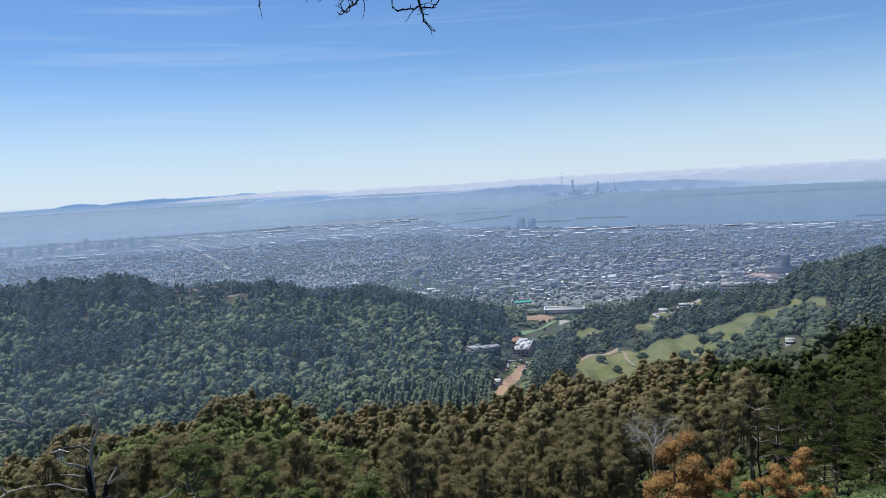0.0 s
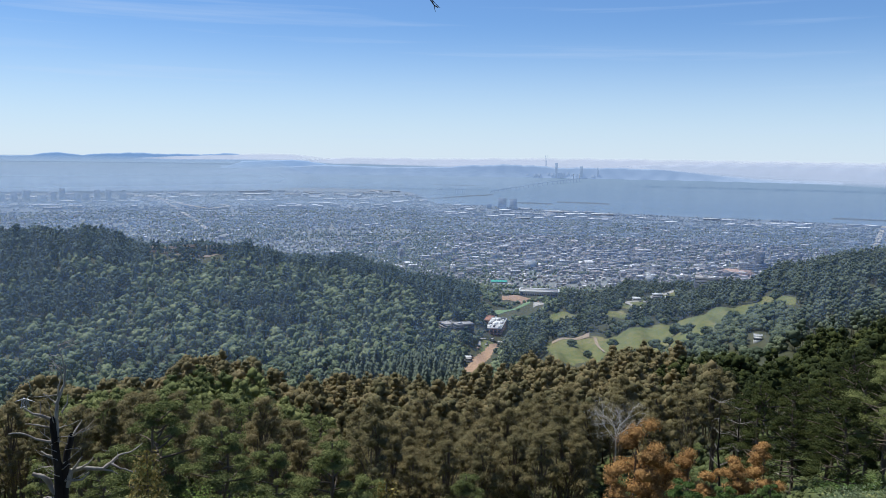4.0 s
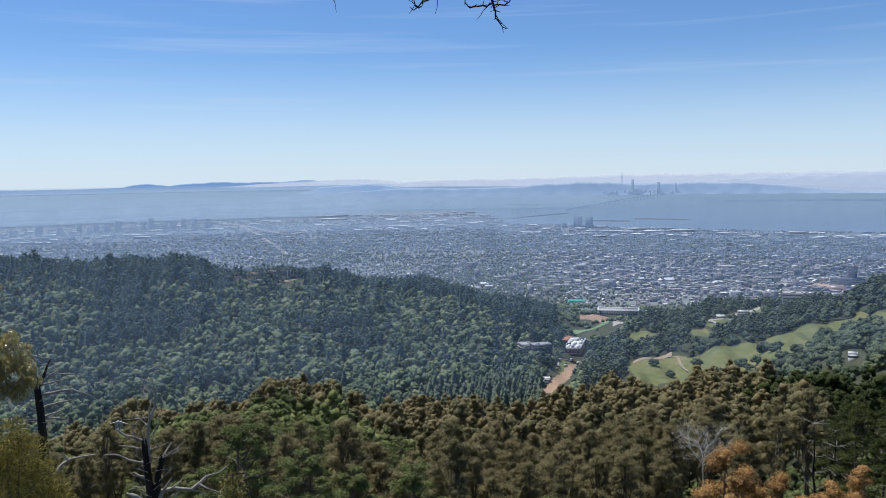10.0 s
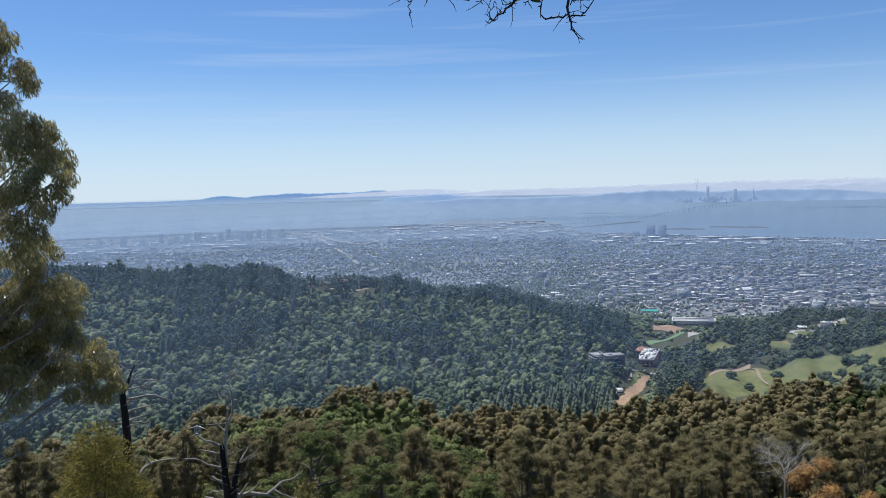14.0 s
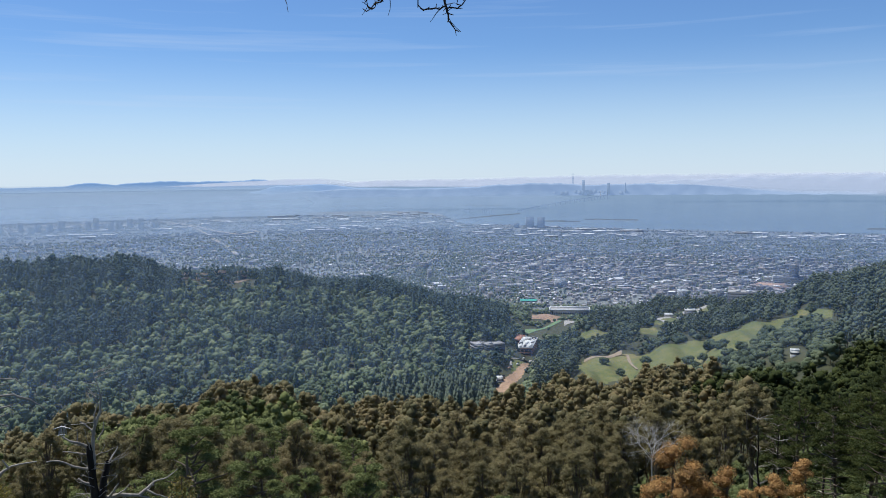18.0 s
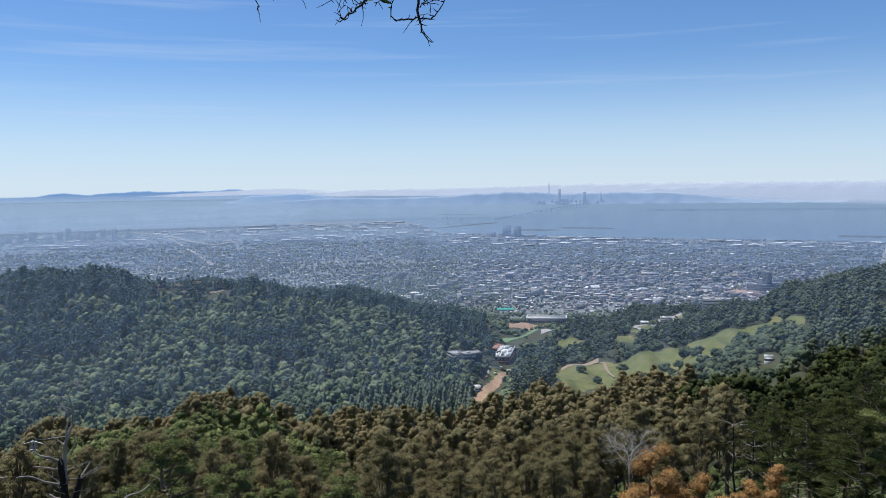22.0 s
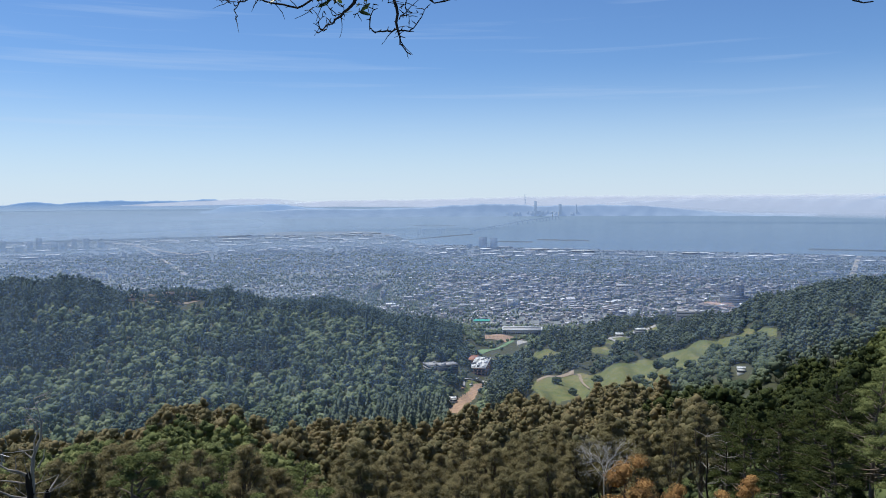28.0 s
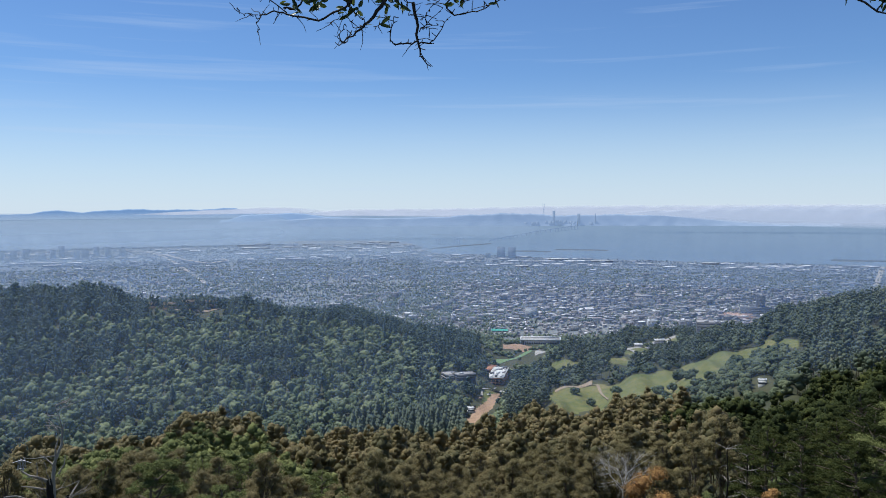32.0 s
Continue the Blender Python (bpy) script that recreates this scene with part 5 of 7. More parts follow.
limbs([([(0.05, 2.95), (1.37, 3.0), (2.05, 2.65), (2.65, 2.1)], 0.5, 0.15), ([(0.05, 2.3), (0.8, 2.5), (1.57, 2.57)], 0.5, 0.15), ([(0.05, 1.85), (1.13, 2.2)], 0.4, 0.12), ([(0.05, 1.8), (0.6, 1.75), (1.13, 1.55)], 0.4, 0.12),
            ([(-0.1, 3.45), (0.7, 3.85), (1.47, 3.75), (1.9, 3.2)], 0.4, 0.12), ([(0, 3.4), (1.2, 3.55)], 0.35, 0.12), ([(0.3, -1.0), (0.7, -0.6), (1.1, -0.35), (2.15, -0.3)], 0.7, 0.2), ([(1.0, -0.4), (0.75, 0.05)], 0.4, 0.2), ([(-0.05, 1.8), (-0.8, 1.9)], 0.3, 0.1)], 0.14, M_BLEACHED, snag, gn)

# the near eucalyptus: limbs out of the slope, foliage in hanging masses
tree = thing("eucalyptus_tree", "near eucalyptus with hanging lance-shaped leaves", "tree", pose(0, 0, 0))
LOBES = [(-40.1, 9.5, 0.62), (-39.2, 7.4, 0.55), (-39.8, 4.7, 0.72), (-38.5, 3.0, 0.75), (-37.3, 0.9, 0.55), (-36.9, 2.4, 0.42), (-38.9, -0.6, 0.62), (-40.4, 1.3, 0.7), (-39.4, -2.7, 0.62),
         (-38.2, -3.8, 0.5), (-40.4, -5.2, 0.72), (-38.1, -5.3, 0.55), (-37.2, -6.8, 0.6), (-39.5, -7.3, 0.72), (-36.6, -8.7, 0.55), (-38.0, -9.6, 0.68), (-35.1, -10.7, 0.48),
         (-34.7, -12.6, 0.45), (-36.2, -12.3, 0.5), (-37.7, 4.1, 0.38), (-41.0, -9.9, 0.8), (-42.6, 6.5, 0.9), (-43.0, 1.0, 0.9), (-43.4, -4.0, 0.9), (-43.0, -12.0, 0.9)][:21] + [(-39.9, -9.4, 0.6), (-41.2, -7.2, 0.7), (-40.7, -12.2, 0.6), (-38.9, -11.6, 0.5)]
TUFTS = [(-35.6, -16.2, 0.42), (-35.0, -17.6, 0.55), (-36.3, -17.9, 0.5), (-34.3, -18.9, 0.5), (-37.4, -20.2, 0.5), (-33.2, -20.2, 0.4), (-35.6, -19.4, 0.7), (-33.8, -21.8, 0.7), (-39.8, -20.6, 0.5), (-36.9, -22.4, 0.7)]
g, gt2 = Geo(), Geo()
foot = np.array([-13.4, 10.6, ground(-51.6, 17.0) - 0.5])
stem = bent(foot, foot + [0.8, 1.0, 17.5], 9, 0.1, gen=gn)
gt2.add(*tube(stem, np.linspace(0.34, 0.10, 9), 9))
for a, e, rad in LOBES:
    rr = (15.2 if e > -3 else 18.6) + gn.uniform(-0.5, 0.5)
    rad *= rr / 17.5
    c = np.array([math.sin(radians(a)) * rr, math.cos(radians(a)) * rr, math.tan(radians(e)) * rr])
    low = e < -3
    n = int((5200 if low else 6500) * rad * rad) + 500
    d = sphere_points(n, gn)
    pick = sphere_points(14, gn)[gn.integers(0, 14, n)] * rad * 0.66
    pts = c + pick + d * rad * 0.36 * gn.uniform(0.35, 1.0, (n, 1)) ** 0.5 * np.array([1, 1, 0.9])
    ax = unit(np.array([0, 0, -1.0]) + d * 0.5 + gn.normal(size=(n, 3)) * 0.45)
    k = 0.95 if low else 0.78
    g.add(*long_leaves(pts, ax, gn.uniform(0.08, 0.16, n) * k, gn.uniform(0.02, 0.034, n) * k, gn))
    j = int(np.argmin(np.abs(stem[:, 2] - (c[2] - 2.2))))
    line = bent(stem[j], c, 7, 0.12, sag=-0.06, gen=gn)
    gt2.add(*tube(line, np.linspace(0.038, 0.010, 7), 5))
    for _ in range(5):
        gt2.add(*tube(bent(line[gn.integers(3, 7)], c + sphere_points(1, gn)[0] * rad * 0.8, 4, 0.12, gen=gn), np.linspace(0.012, 0.004, 4), 4))
part("foliage", g, M_NEAREUC, tree, "grey-green and gold hanging leaves")
part("trunk", gt2, M_PALEBARK, tree, "smooth pale limbs", True)
shrub = thing("eucalyptus_sapling", "golden-tipped young eucalyptus below the tree", "tree", pose(0, 0, 0))
g, gt2 = Geo(), Geo()
for a, e, rad in TUFTS:
    rr = 19.5 + gn.uniform(-0.8, 0.8)
    rad *= 1.22
    c = np.array([math.sin(radians(a)) * rr, math.cos(radians(a)) * rr, math.tan(radians(e)) * rr])
    n = int(4200 * rad * rad) + 300
    d = sphere_points(n, gn)
    pts = c + d * rad * gn.uniform(0.35, 1.0, (n, 1)) ** 0.6
    g.add(*long_leaves(pts, unit(d + [0, 0, -0.1] + gn.normal(size=(n, 3)) * 0.5), gn.uniform(0.06, 0.12, n), gn.uniform(0.017, 0.028, n), gn))
    gt2.add(*tube(bent(np.array([c[0] * 1.02, c[1] * 1.02, ground(a, rr * 1.02) - 0.3]), c, 5, 0.1, gen=gn), np.linspace(0.05, 0.015, 5), 5))
part("foliage", g, M_GOLD, shrub)
part("stem", gt2, M_BARK, shrub)

# dead orange trees, the grey bare tree, young pines


def dry_tree(az, r, h):
    gg = np.random.default_rng(int(r * 7 + h * 3))
    rows = []
    for i in range(15):
        t = (i + gg.uniform(0, 1)) / 15
        a = gg.uniform(0, 6.28)
        off = h * 0.19 * (1.1 - 0.8 * t) * gg.uniform(0.3, 1.15)
        rows.append((off * math.cos(a), off * math.sin(a), h * (0.26 + 0.68 * t), h * (0.10 - 0.03 * t) * gg.uniform(0.7, 1.2), 0.75))
    g = Geo().add(*crown(rows, 420, 0.26, gg, aspect=0.4, stray=0.35)).add(*hearts(rows, 0.6, gg))
    tr = Geo().add(*tube(bent((0, 0, -1), (0, 0, h * 0.92), 7, 0.1, gen=gg), np.linspace(h * 0.014, h * 0.004, 7), 6))
    for x, y, z, _, _ in rows:
        tr.add(*tube(bent((0, 0, z - h * 0.12), (x, y, z), 4, 0.12, gen=gg), np.linspace(0.07, 0.02, 4), 4))
    return stand("dead_pine", "dead conifer with rusty orange needles", "tree", (g.mesh("crown", M_DRY), tr.mesh("trunk", M_BARK, True)), az, r, gg.uniform(0, 6), 1.0, "dead orange trees")


for az, r, h in [(14.8, 90, 17.5), (13.3, 87, 13), (15.6, 93, 15.5), (16.6, 95, 12.5), (11.9, 83, 8.5), (18.4, 105, 14.5), (20.0, 100, 11), (21.7, 104, 11.5), (23.3, 105, 12.5)]:
    dry_tree(az, r, h)

gb = np.random.default_rng(3)
bare = thing("bare_tree", "leafless pale grey tree with a fan of fine twigs", "tree", Matrix.Translation(Vector(spot(13.1, 176))))
g = Geo()
g.add(*tube(bent((0, 0, -1), (0, 0, 19), 6, 0.08, gen=gb), np.linspace(0.24, 0.15, 6), 7))
part("trunk", g, M_GREYTWIG, bare, smooth=True)
g = Geo()
for i in range(10):
    a = i * 2.4
    branching(g, (0, 0, 17.0 + i * 0.35), (math.cos(a), math.sin(a), 0.9), 3.7, 0.10, 5, gb, 0.6, 3, 0.10, 4)
tagged(part("twig_fan", g, M_GREYTWIG, bare), kind="stuff")

gb = np.random.default_rng(8)
for az, r, h in [(20.6, 150, 22), (21.6, 165, 20), (24.4, 140, 15), (-24.0, 120, 15)]:
    ob = thing("dead_snag", "thin standing dead trunk with short white stubs", "dead tree", Matrix.Translation(Vector(spot(az, r))), "standing dead trunks")
    g = Geo()
    st = bent((0, 0, -1), (gb.normal() * 0.8, gb.normal() * 0.8, h), 8, 0.08, gen=gb)
    g.add(*tube(st, np.linspace(0.28, 0.06, 8), 6))
    part("trunk", g, M_BURNT, ob, smooth=True)
    for i in range(16):
        g = Geo()
        a = gb.uniform(0, 6.28)
        branching(g, st[gb.integers(3, 8)], (math.cos(a), math.sin(a), 0.3), gb.uniform(0.8, 2.2), 0.07, 1, gb, 0.6, 2, 0.2, 4)
        part("limb", g, M_BLEACHED, ob)

YOUNG = [pine_meshes(h, gn, 380, 0.15, M_YOUNG) for h in (7.0, 8.0)]
for az, r, k in [(18.2, 38, 0.92), (17.2, 41, 0.62), (19.6, 36, 0.62), (20.9, 39, 0.7), (22.3, 37, 0.6), (23.8, 42, 0.7), (2.5, 92, 1.1), (9.5, 100, 0.9), (25.0, 46, 0.7), (-4.0, 96, 1.0), (28.5, 60, 0.7)]:
    stand("young_pine", "bright green young pine on the slope", "tree", YOUNG[int(r) % 2], az, r, gn.uniform(0, 6), k, "young pines")
BIGPINES = [pine_meshes(h, gn, 460, 0.30, M_PINE) for h in (17.0, 20.0)]
# spreading pines again, with sunlight put into the needle colour
SUNLITPINES = [pine_meshes(h, gn, 460, 0.30, M_PINELIGHT) for h in (17.0, 20.0)]
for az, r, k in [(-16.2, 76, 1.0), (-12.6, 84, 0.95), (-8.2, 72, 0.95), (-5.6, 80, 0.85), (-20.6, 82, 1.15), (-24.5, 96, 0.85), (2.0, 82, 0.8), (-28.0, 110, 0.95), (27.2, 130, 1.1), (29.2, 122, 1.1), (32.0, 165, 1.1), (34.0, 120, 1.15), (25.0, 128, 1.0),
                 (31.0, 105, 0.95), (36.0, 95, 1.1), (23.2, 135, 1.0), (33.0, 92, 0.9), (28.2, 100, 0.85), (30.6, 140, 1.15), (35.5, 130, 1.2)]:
    stand("pine_tree", "spreading dark green pine with bare lower limbs", "tree", (BIGPINES if 15 < az < 31 else SUNLITPINES)[int(r) % 2], az, r, gn.uniform(0, 6), k, "spreading pines")

# small bushy cypress-like shrubs standing out of the brush


def cone_shrub(h, w, gen, mat):
    n = 3600
    t = 1 - np.sqrt(gen.uniform(0.01, 1, n))
    a = gen.uniform(0, 6.28, n)
    rad = w / 2 * (1.0 - 0.75 * t) * gen.uniform(0.55, 1.05, n)
    c = np.stack([rad * np.cos(a), rad * np.sin(a), h * (0.03 + 0.97 * t)], 1)
    nn = unit(np.stack([np.cos(a), np.sin(a), 0 * a + 0.4], 1) + gen.normal(size=(n, 3)) * 0.4)
    g = Geo().add(*leaves(c, nn, 0.085 * gen.uniform(0.6, 1.4, n), 0.5, 0.1, gen))
    s = Geo().add(*tube([(0, 0, -0.4), (0, 0, h * 0.9)], [0.05, 0.01], 5))
    return g.mesh("crown", mat), s.mesh("trunk", M_BARK)


CONES = [cone_shrub(2.9, 1.45, gn, M_OLIVE), cone_shrub(2.5, 1.3, gn, M_OLIVE)]
for az, r, k in [(-4.1, 20, 1.25), (-21.4, 24, 1.35), (-9.7, 20, 0.9), (-3.2, 21, 1.1), (-14.2, 24, 0.7), (-22.6, 26, 1.0)]:
    stand("shrub", "upright bushy shrub with olive-gold leaves", "shrub", CONES[int(r) % 2], az, r, gn.uniform(0, 6), k, "upright shrubs")


# how high the brush reaches, as an angle below the level, along the azimuths
BROW_AZ = [-36, -28, -21, -12, -4, 4, 12, 18, 22, 25, 30, 44]
BROW_EL = [-23.0, -23.4, -24.0, -26.0, -28.4, -27.2, -26.6, -27.8, -26.3, -24.0, -21.4, -19.2]


def headroom(az, r):
    uneven = 1.1 * np.sin(az * 0.83 + 1.0) + 0.8 * np.sin(az * 1.97 + 0.4) + 0.5 * np.sin(az * 4.1)
    return r * np.tan(np.radians(np.interp(az, BROW_AZ, BROW_EL) + uneven * 0.8)) - ground(az, r)


def bush_meshes(w, h, gen, mat, n=1500, leaf=0.10, lobes=13, spikes=24):
    """A bush heaped up of leafy lobes round a dense heart, with dry stems standing out of it."""
    d = sphere_points(lobes, gen)
    d[:, 2] = np.abs(d[:, 2])
    c = d * gen.uniform(0.35, 0.72, (lobes, 1)) * [w / 2, w / 2, h] + [0, 0, h * 0.08]
    rad = gen.uniform(0.26, 0.46, (lobes, 1)) * np.array([[w / 2, w / 2, h * 0.8]])
    g = Geo().add(*blobs(c, rad * 0.42, gen, 0.35))
    pick = gen.integers(0, lobes, n)
    e = sphere_points(n, gen)
    e[:, 2] = np.where(e[:, 2] < -0.3, -e[:, 2], e[:, 2])
    q = c[pick] + e * rad[pick] * gen.uniform(0.65, 1.25, (n, 1))
    q[:, 2] = np.maximum(q[:, 2], 0.02)
    g.add(*leaves(q, unit(e + [0, 0, 0.4] + gen.normal(size=e.shape) * 0.35), leaf * gen.uniform(0.6, 1.4, n), 0.42, 0.1, gen))
    s = Geo()
    for _ in range(spikes):
        k = gen.integers(0, lobes)
        top = c[k] + rad[k] * sphere_points(1, gen)[0] * [0.8, 0.8, 0] + [0, 0, rad[k][2] * gen.uniform(0.9, 1.45)]
        s.add(*tube(bent((0, 0, -0.3), top, 4, 0.12, gen=gen), np.linspace(0.008, 0.0025, 4), 3))
    return g.mesh("crown", mat), s.mesh("stems", M_TWIGPALE)


GREENB = [bush_meshes(3.4, 2.6, gn, M_YOUNG, 4200, 0.10), bush_meshes(4.2, 2.4, gn, M_OAK, 4200, 0.11)]
for i in range(46):
    az, r = gn.uniform(-30, 34), gn.uniform(46, 110)
    ob = thing("bush", "green leafy bush between the brush and the forest", "shrub", Matrix.LocRotScale(Vector(spot(az, r)), Euler((0, 0, gn.uniform(0, 6))), Vector((1, 1, 1)) * gn.uniform(0.8, 1.5) * (1 + r / 160)), "slope bushes")
    part("crown", GREENB[i % 2][0], None, ob)
    tagged(part("stem", GREENB[i % 2][1], None, ob), kind="stuff")
PALEB = [bush_meshes(w, h, gn, M_BRUSH, 3000, 0.070) for w, h in ((2.4, 1.2), (2.0, 1.4), (2.9, 1.3))]
FINEB = [bush_meshes(w, h, gn, M_BRUSH, 4600, 0.040) for w, h in ((1.5, 0.75), (1.8, 0.8))]
for i in range(316):
    az = gn.uniform(-34, 40) if i < 270 else gn.uniform(23 if i < 295 else 32, 42)
    near_one = i < 95
    if near_one:
        az = gn.uniform(-6, 40)
        r = gn.uniform(6.6, 13)
    else:
        r = gn.uniform(12.5, np.interp(az, [-34, 10, 20, 40], [28, 25, 34, 44]))
    room = float(headroom(az, r)) * gn.uniform(0.75, 1.0)
    if (az > 33.8 and 9.5 < r < 16.5) or room < 0.15:
        continue
    ms = FINEB[i % 2] if near_one else PALEB[i % 3]
    ob = thing("coyote_bush", "pale yellow-green brush with dry tips", "shrub", Matrix.LocRotScale(Vector(spot(az, r)), Euler((0, 0, gn.uniform(0, 6))), Vector((1, 1, 1)) * min(room / 1.35, gn.uniform(0.6, 1.25) * (1 if near_one else 0.8 + r / 80))), "brush below the viewpoint")
    part("crown", ms[0], None, ob)
    tagged(part("stem", ms[1], None, ob), kind="stuff")

LIMEB = bush_meshes(3.2, 1.7, gn, M_LIME, 3200, 0.08)
for az, r, k in [(-17.2, 21, 0.95), (-14.6, 20, 0.8), (-12.2, 20.5, 0.62), (-19.4, 22, 0.8), (-10.9, 21, 0.5), (-25.5, 22, 0.8), (-7.4, 20, 0.45)]:
    ob = thing("fern_bush", "bright lime-green leafy mound on the slope", "shrub", Matrix.LocRotScale(Vector(spot(az, r)), Euler((0, 0, az)), Vector((k, k, k))), "lime-green bushes")
    part("crown", LIMEB[0], None, ob)
    tagged(part("stem", LIMEB[1], None, ob), kind="stuff")

# dry upright stems all through the brush
n = 7000
az = gn.uniform(-36, 42, n)
r = gn.uniform(8.5, np.interp(az, [-36, 10, 22, 42], [28, 26, 48, 52]))
p = spot(az, r)
h = np.clip(gn.uniform(0.3, 0.85, n) * (0.7 + r / 40), 0.02, np.maximum(headroom(az, r) * gn.uniform(0.7, 1.08, n), 0.02))
h = np.where((az > 33.5) & (r < 16.5), np.minimum(h, 0.12), h)
tip = p + np.stack([gn.normal(size=n) * 0.12, gn.normal(size=n) * 0.12, h], 1)
side = np.stack([np.cos(np.radians(az)), -np.sin(np.radians(az)), 0 * az], 1) * 0.0028
v = np.stack([p - side, p + side, tip + side * 0.3, tip - side * 0.3], 1)
g = Geo().add(v.reshape(-1, 3), np.arange(4 * n).reshape(n, 4))
t = gn.uniform(0.45, 1.0, (n, 5, 1))
c = (p[:, None] + (tip - p)[:, None] * t + gn.normal(size=(n, 5, 3)) * 0.05).reshape(-1, 3)
g.add(*leaves(c, unit(gn.normal(size=c.shape) + [0, 0, 0.6]), gn.uniform(0.02, 0.055, len(c)), 0.45, 0.1, gn), 1)
solid("tall_grass", g, [M_TWIGPALE, M_BRUSH], "dry stems and tufts growing through the brush", "grass", kind="stuff")

# low leafy cover over the soil
n = 64000
az, r = gn.uniform(-38, 44, n), np.sqrt(gn.uniform(5 ** 2, np.interp(np.arange(n), [0, n], [28, 56]) ** 2, n))
c = spot(az, r) + np.stack([0 * r, 0 * r, np.minimum(gn.uniform(0.02, 0.45, n), np.maximum(headroom(az, r), 0.03))], 1)
g = Geo().add(*leaves(c, unit(gn.normal(size=(n, 3)) + [0, 0, 0.7]), gn.uniform(0.03, 0.075, n) * (0.35 + r / 45), 0.35, 0.15, gn))
solid("ground_cover", g, M_COVER, "low yellow-green leafy cover on the slope", "grass", kind="stuff")

# white-flowered stalks close below the camera
for az, r in [(0.4, 9.0), (1.6, 8.8), (2.6, 9.2), (8.4, 9.4), (6.0, 9.2), (12.6, 9.4)]:
    gf = np.random.default_rng(int(az * 10 + 100))
    ob = thing("flowering_stalk", "tall pale stalk with small white flower heads", "plant", Matrix.Translation(Vector(spot(az, r))), "flowering stalks")
    s, fl, lf = Geo(), Geo(), Geo()
    for i in range(4):
        top = np.array([gf.normal() * 0.22, gf.normal() * 0.22, gf.uniform(0.7, 1.2)])
        line = bent((gf.normal() * 0.05, gf.normal() * 0.05, -0.1), top, 6, 0.08, gen=gf)
        s.add(*tube(line, np.linspace(0.006, 0.003, 6), 5))
        for j in range(7):
            at = line[gf.integers(3, 6)] + gf.normal(size=3) * 0.06
            s.add(*tube([line[3], at], [0.004, 0.003], 3))
            fl.add(*leaves(at + gf.normal(size=(7, 3)) * 0.022, sphere_points(7, gf), 0.035, 0.7, 0.2, gf))
        k2 = 60
        tt = gf.uniform(0.1, 0.9, k2)[:, None]
        lf.add(*leaves(line[0] + (line[-1] - line[0]) * tt + gf.normal(size=(k2, 3)) * 0.06, sphere_points(k2, gf), 0.09, 0.35, 0.1, gf))
    tagged(part("stem", s, M_COVER, ob), kind="stuff")
    tagged(part("flower_head", fl, M_FLOWER, ob), kind="stuff")
    tagged(part("leaf_spray", lf, M_BRUSH, ob), kind="stuff")

# burnt root plate and dry limbs at the edge of the slope
ob = thing("burnt_stump", "black burnt root plate with dry pale limbs", "stump", facing(35.6, 16, float(ground(35.6, 16)) + 0.1))
g = Geo()
FINE_V, FINE_F = ico(4)
lump = 1 + 0.18 * np.sin(FINE_V[:, :1] * 7) + 0.14 * np.sin(FINE_V[:, 1:2] * 9 + 1) + 0.12 * np.sin(FINE_V[:, 2:] * 13 + 2) + 0.08 * np.sin(FINE_V[:, :1] * 23 + FINE_V[:, 2:] * 17)
vv = FINE_V * lump * [0.46, 0.32, 0.56] + [0.1, 0, 0.3] + gn.normal(size=FINE_V.shape) * 0.018
part("root_plate", g.add(vv, FINE_F), M_CHAR, ob)
for i in range(11):
    g = Geo()
    branching(g, (gn.uniform(-0.9, 0.7), -0.45, gn.uniform(0.1, 1.3)), (gn.normal(), -0.4, gn.normal() * 0.5), 0.42, 0.009, 2, gn, 0.6, 2, 0.05, 4)
    part("limb", g, M_BLEACHED, ob)

# ---- the branch over the viewpoint ----
go = np.random.default_rng(14)
TIP = Vector((-0.052, 3.54, 0.635))
oak = thing("live_oak_tree", "live oak whose twiggy branch hangs over the viewpoint", "tree", pose(0, 0, 0))
U = 0.087
g = Geo()


def over(x, y, d=0.0):
    """From the sketch of the branch (one unit is 8.7 cm, tip at 10.1, 4.4, y down) to the world."""
    return np.array([TIP.x + (x - 10.1) * U * 0.98, TIP.y + d, TIP.z + (4.4 - y) * U])


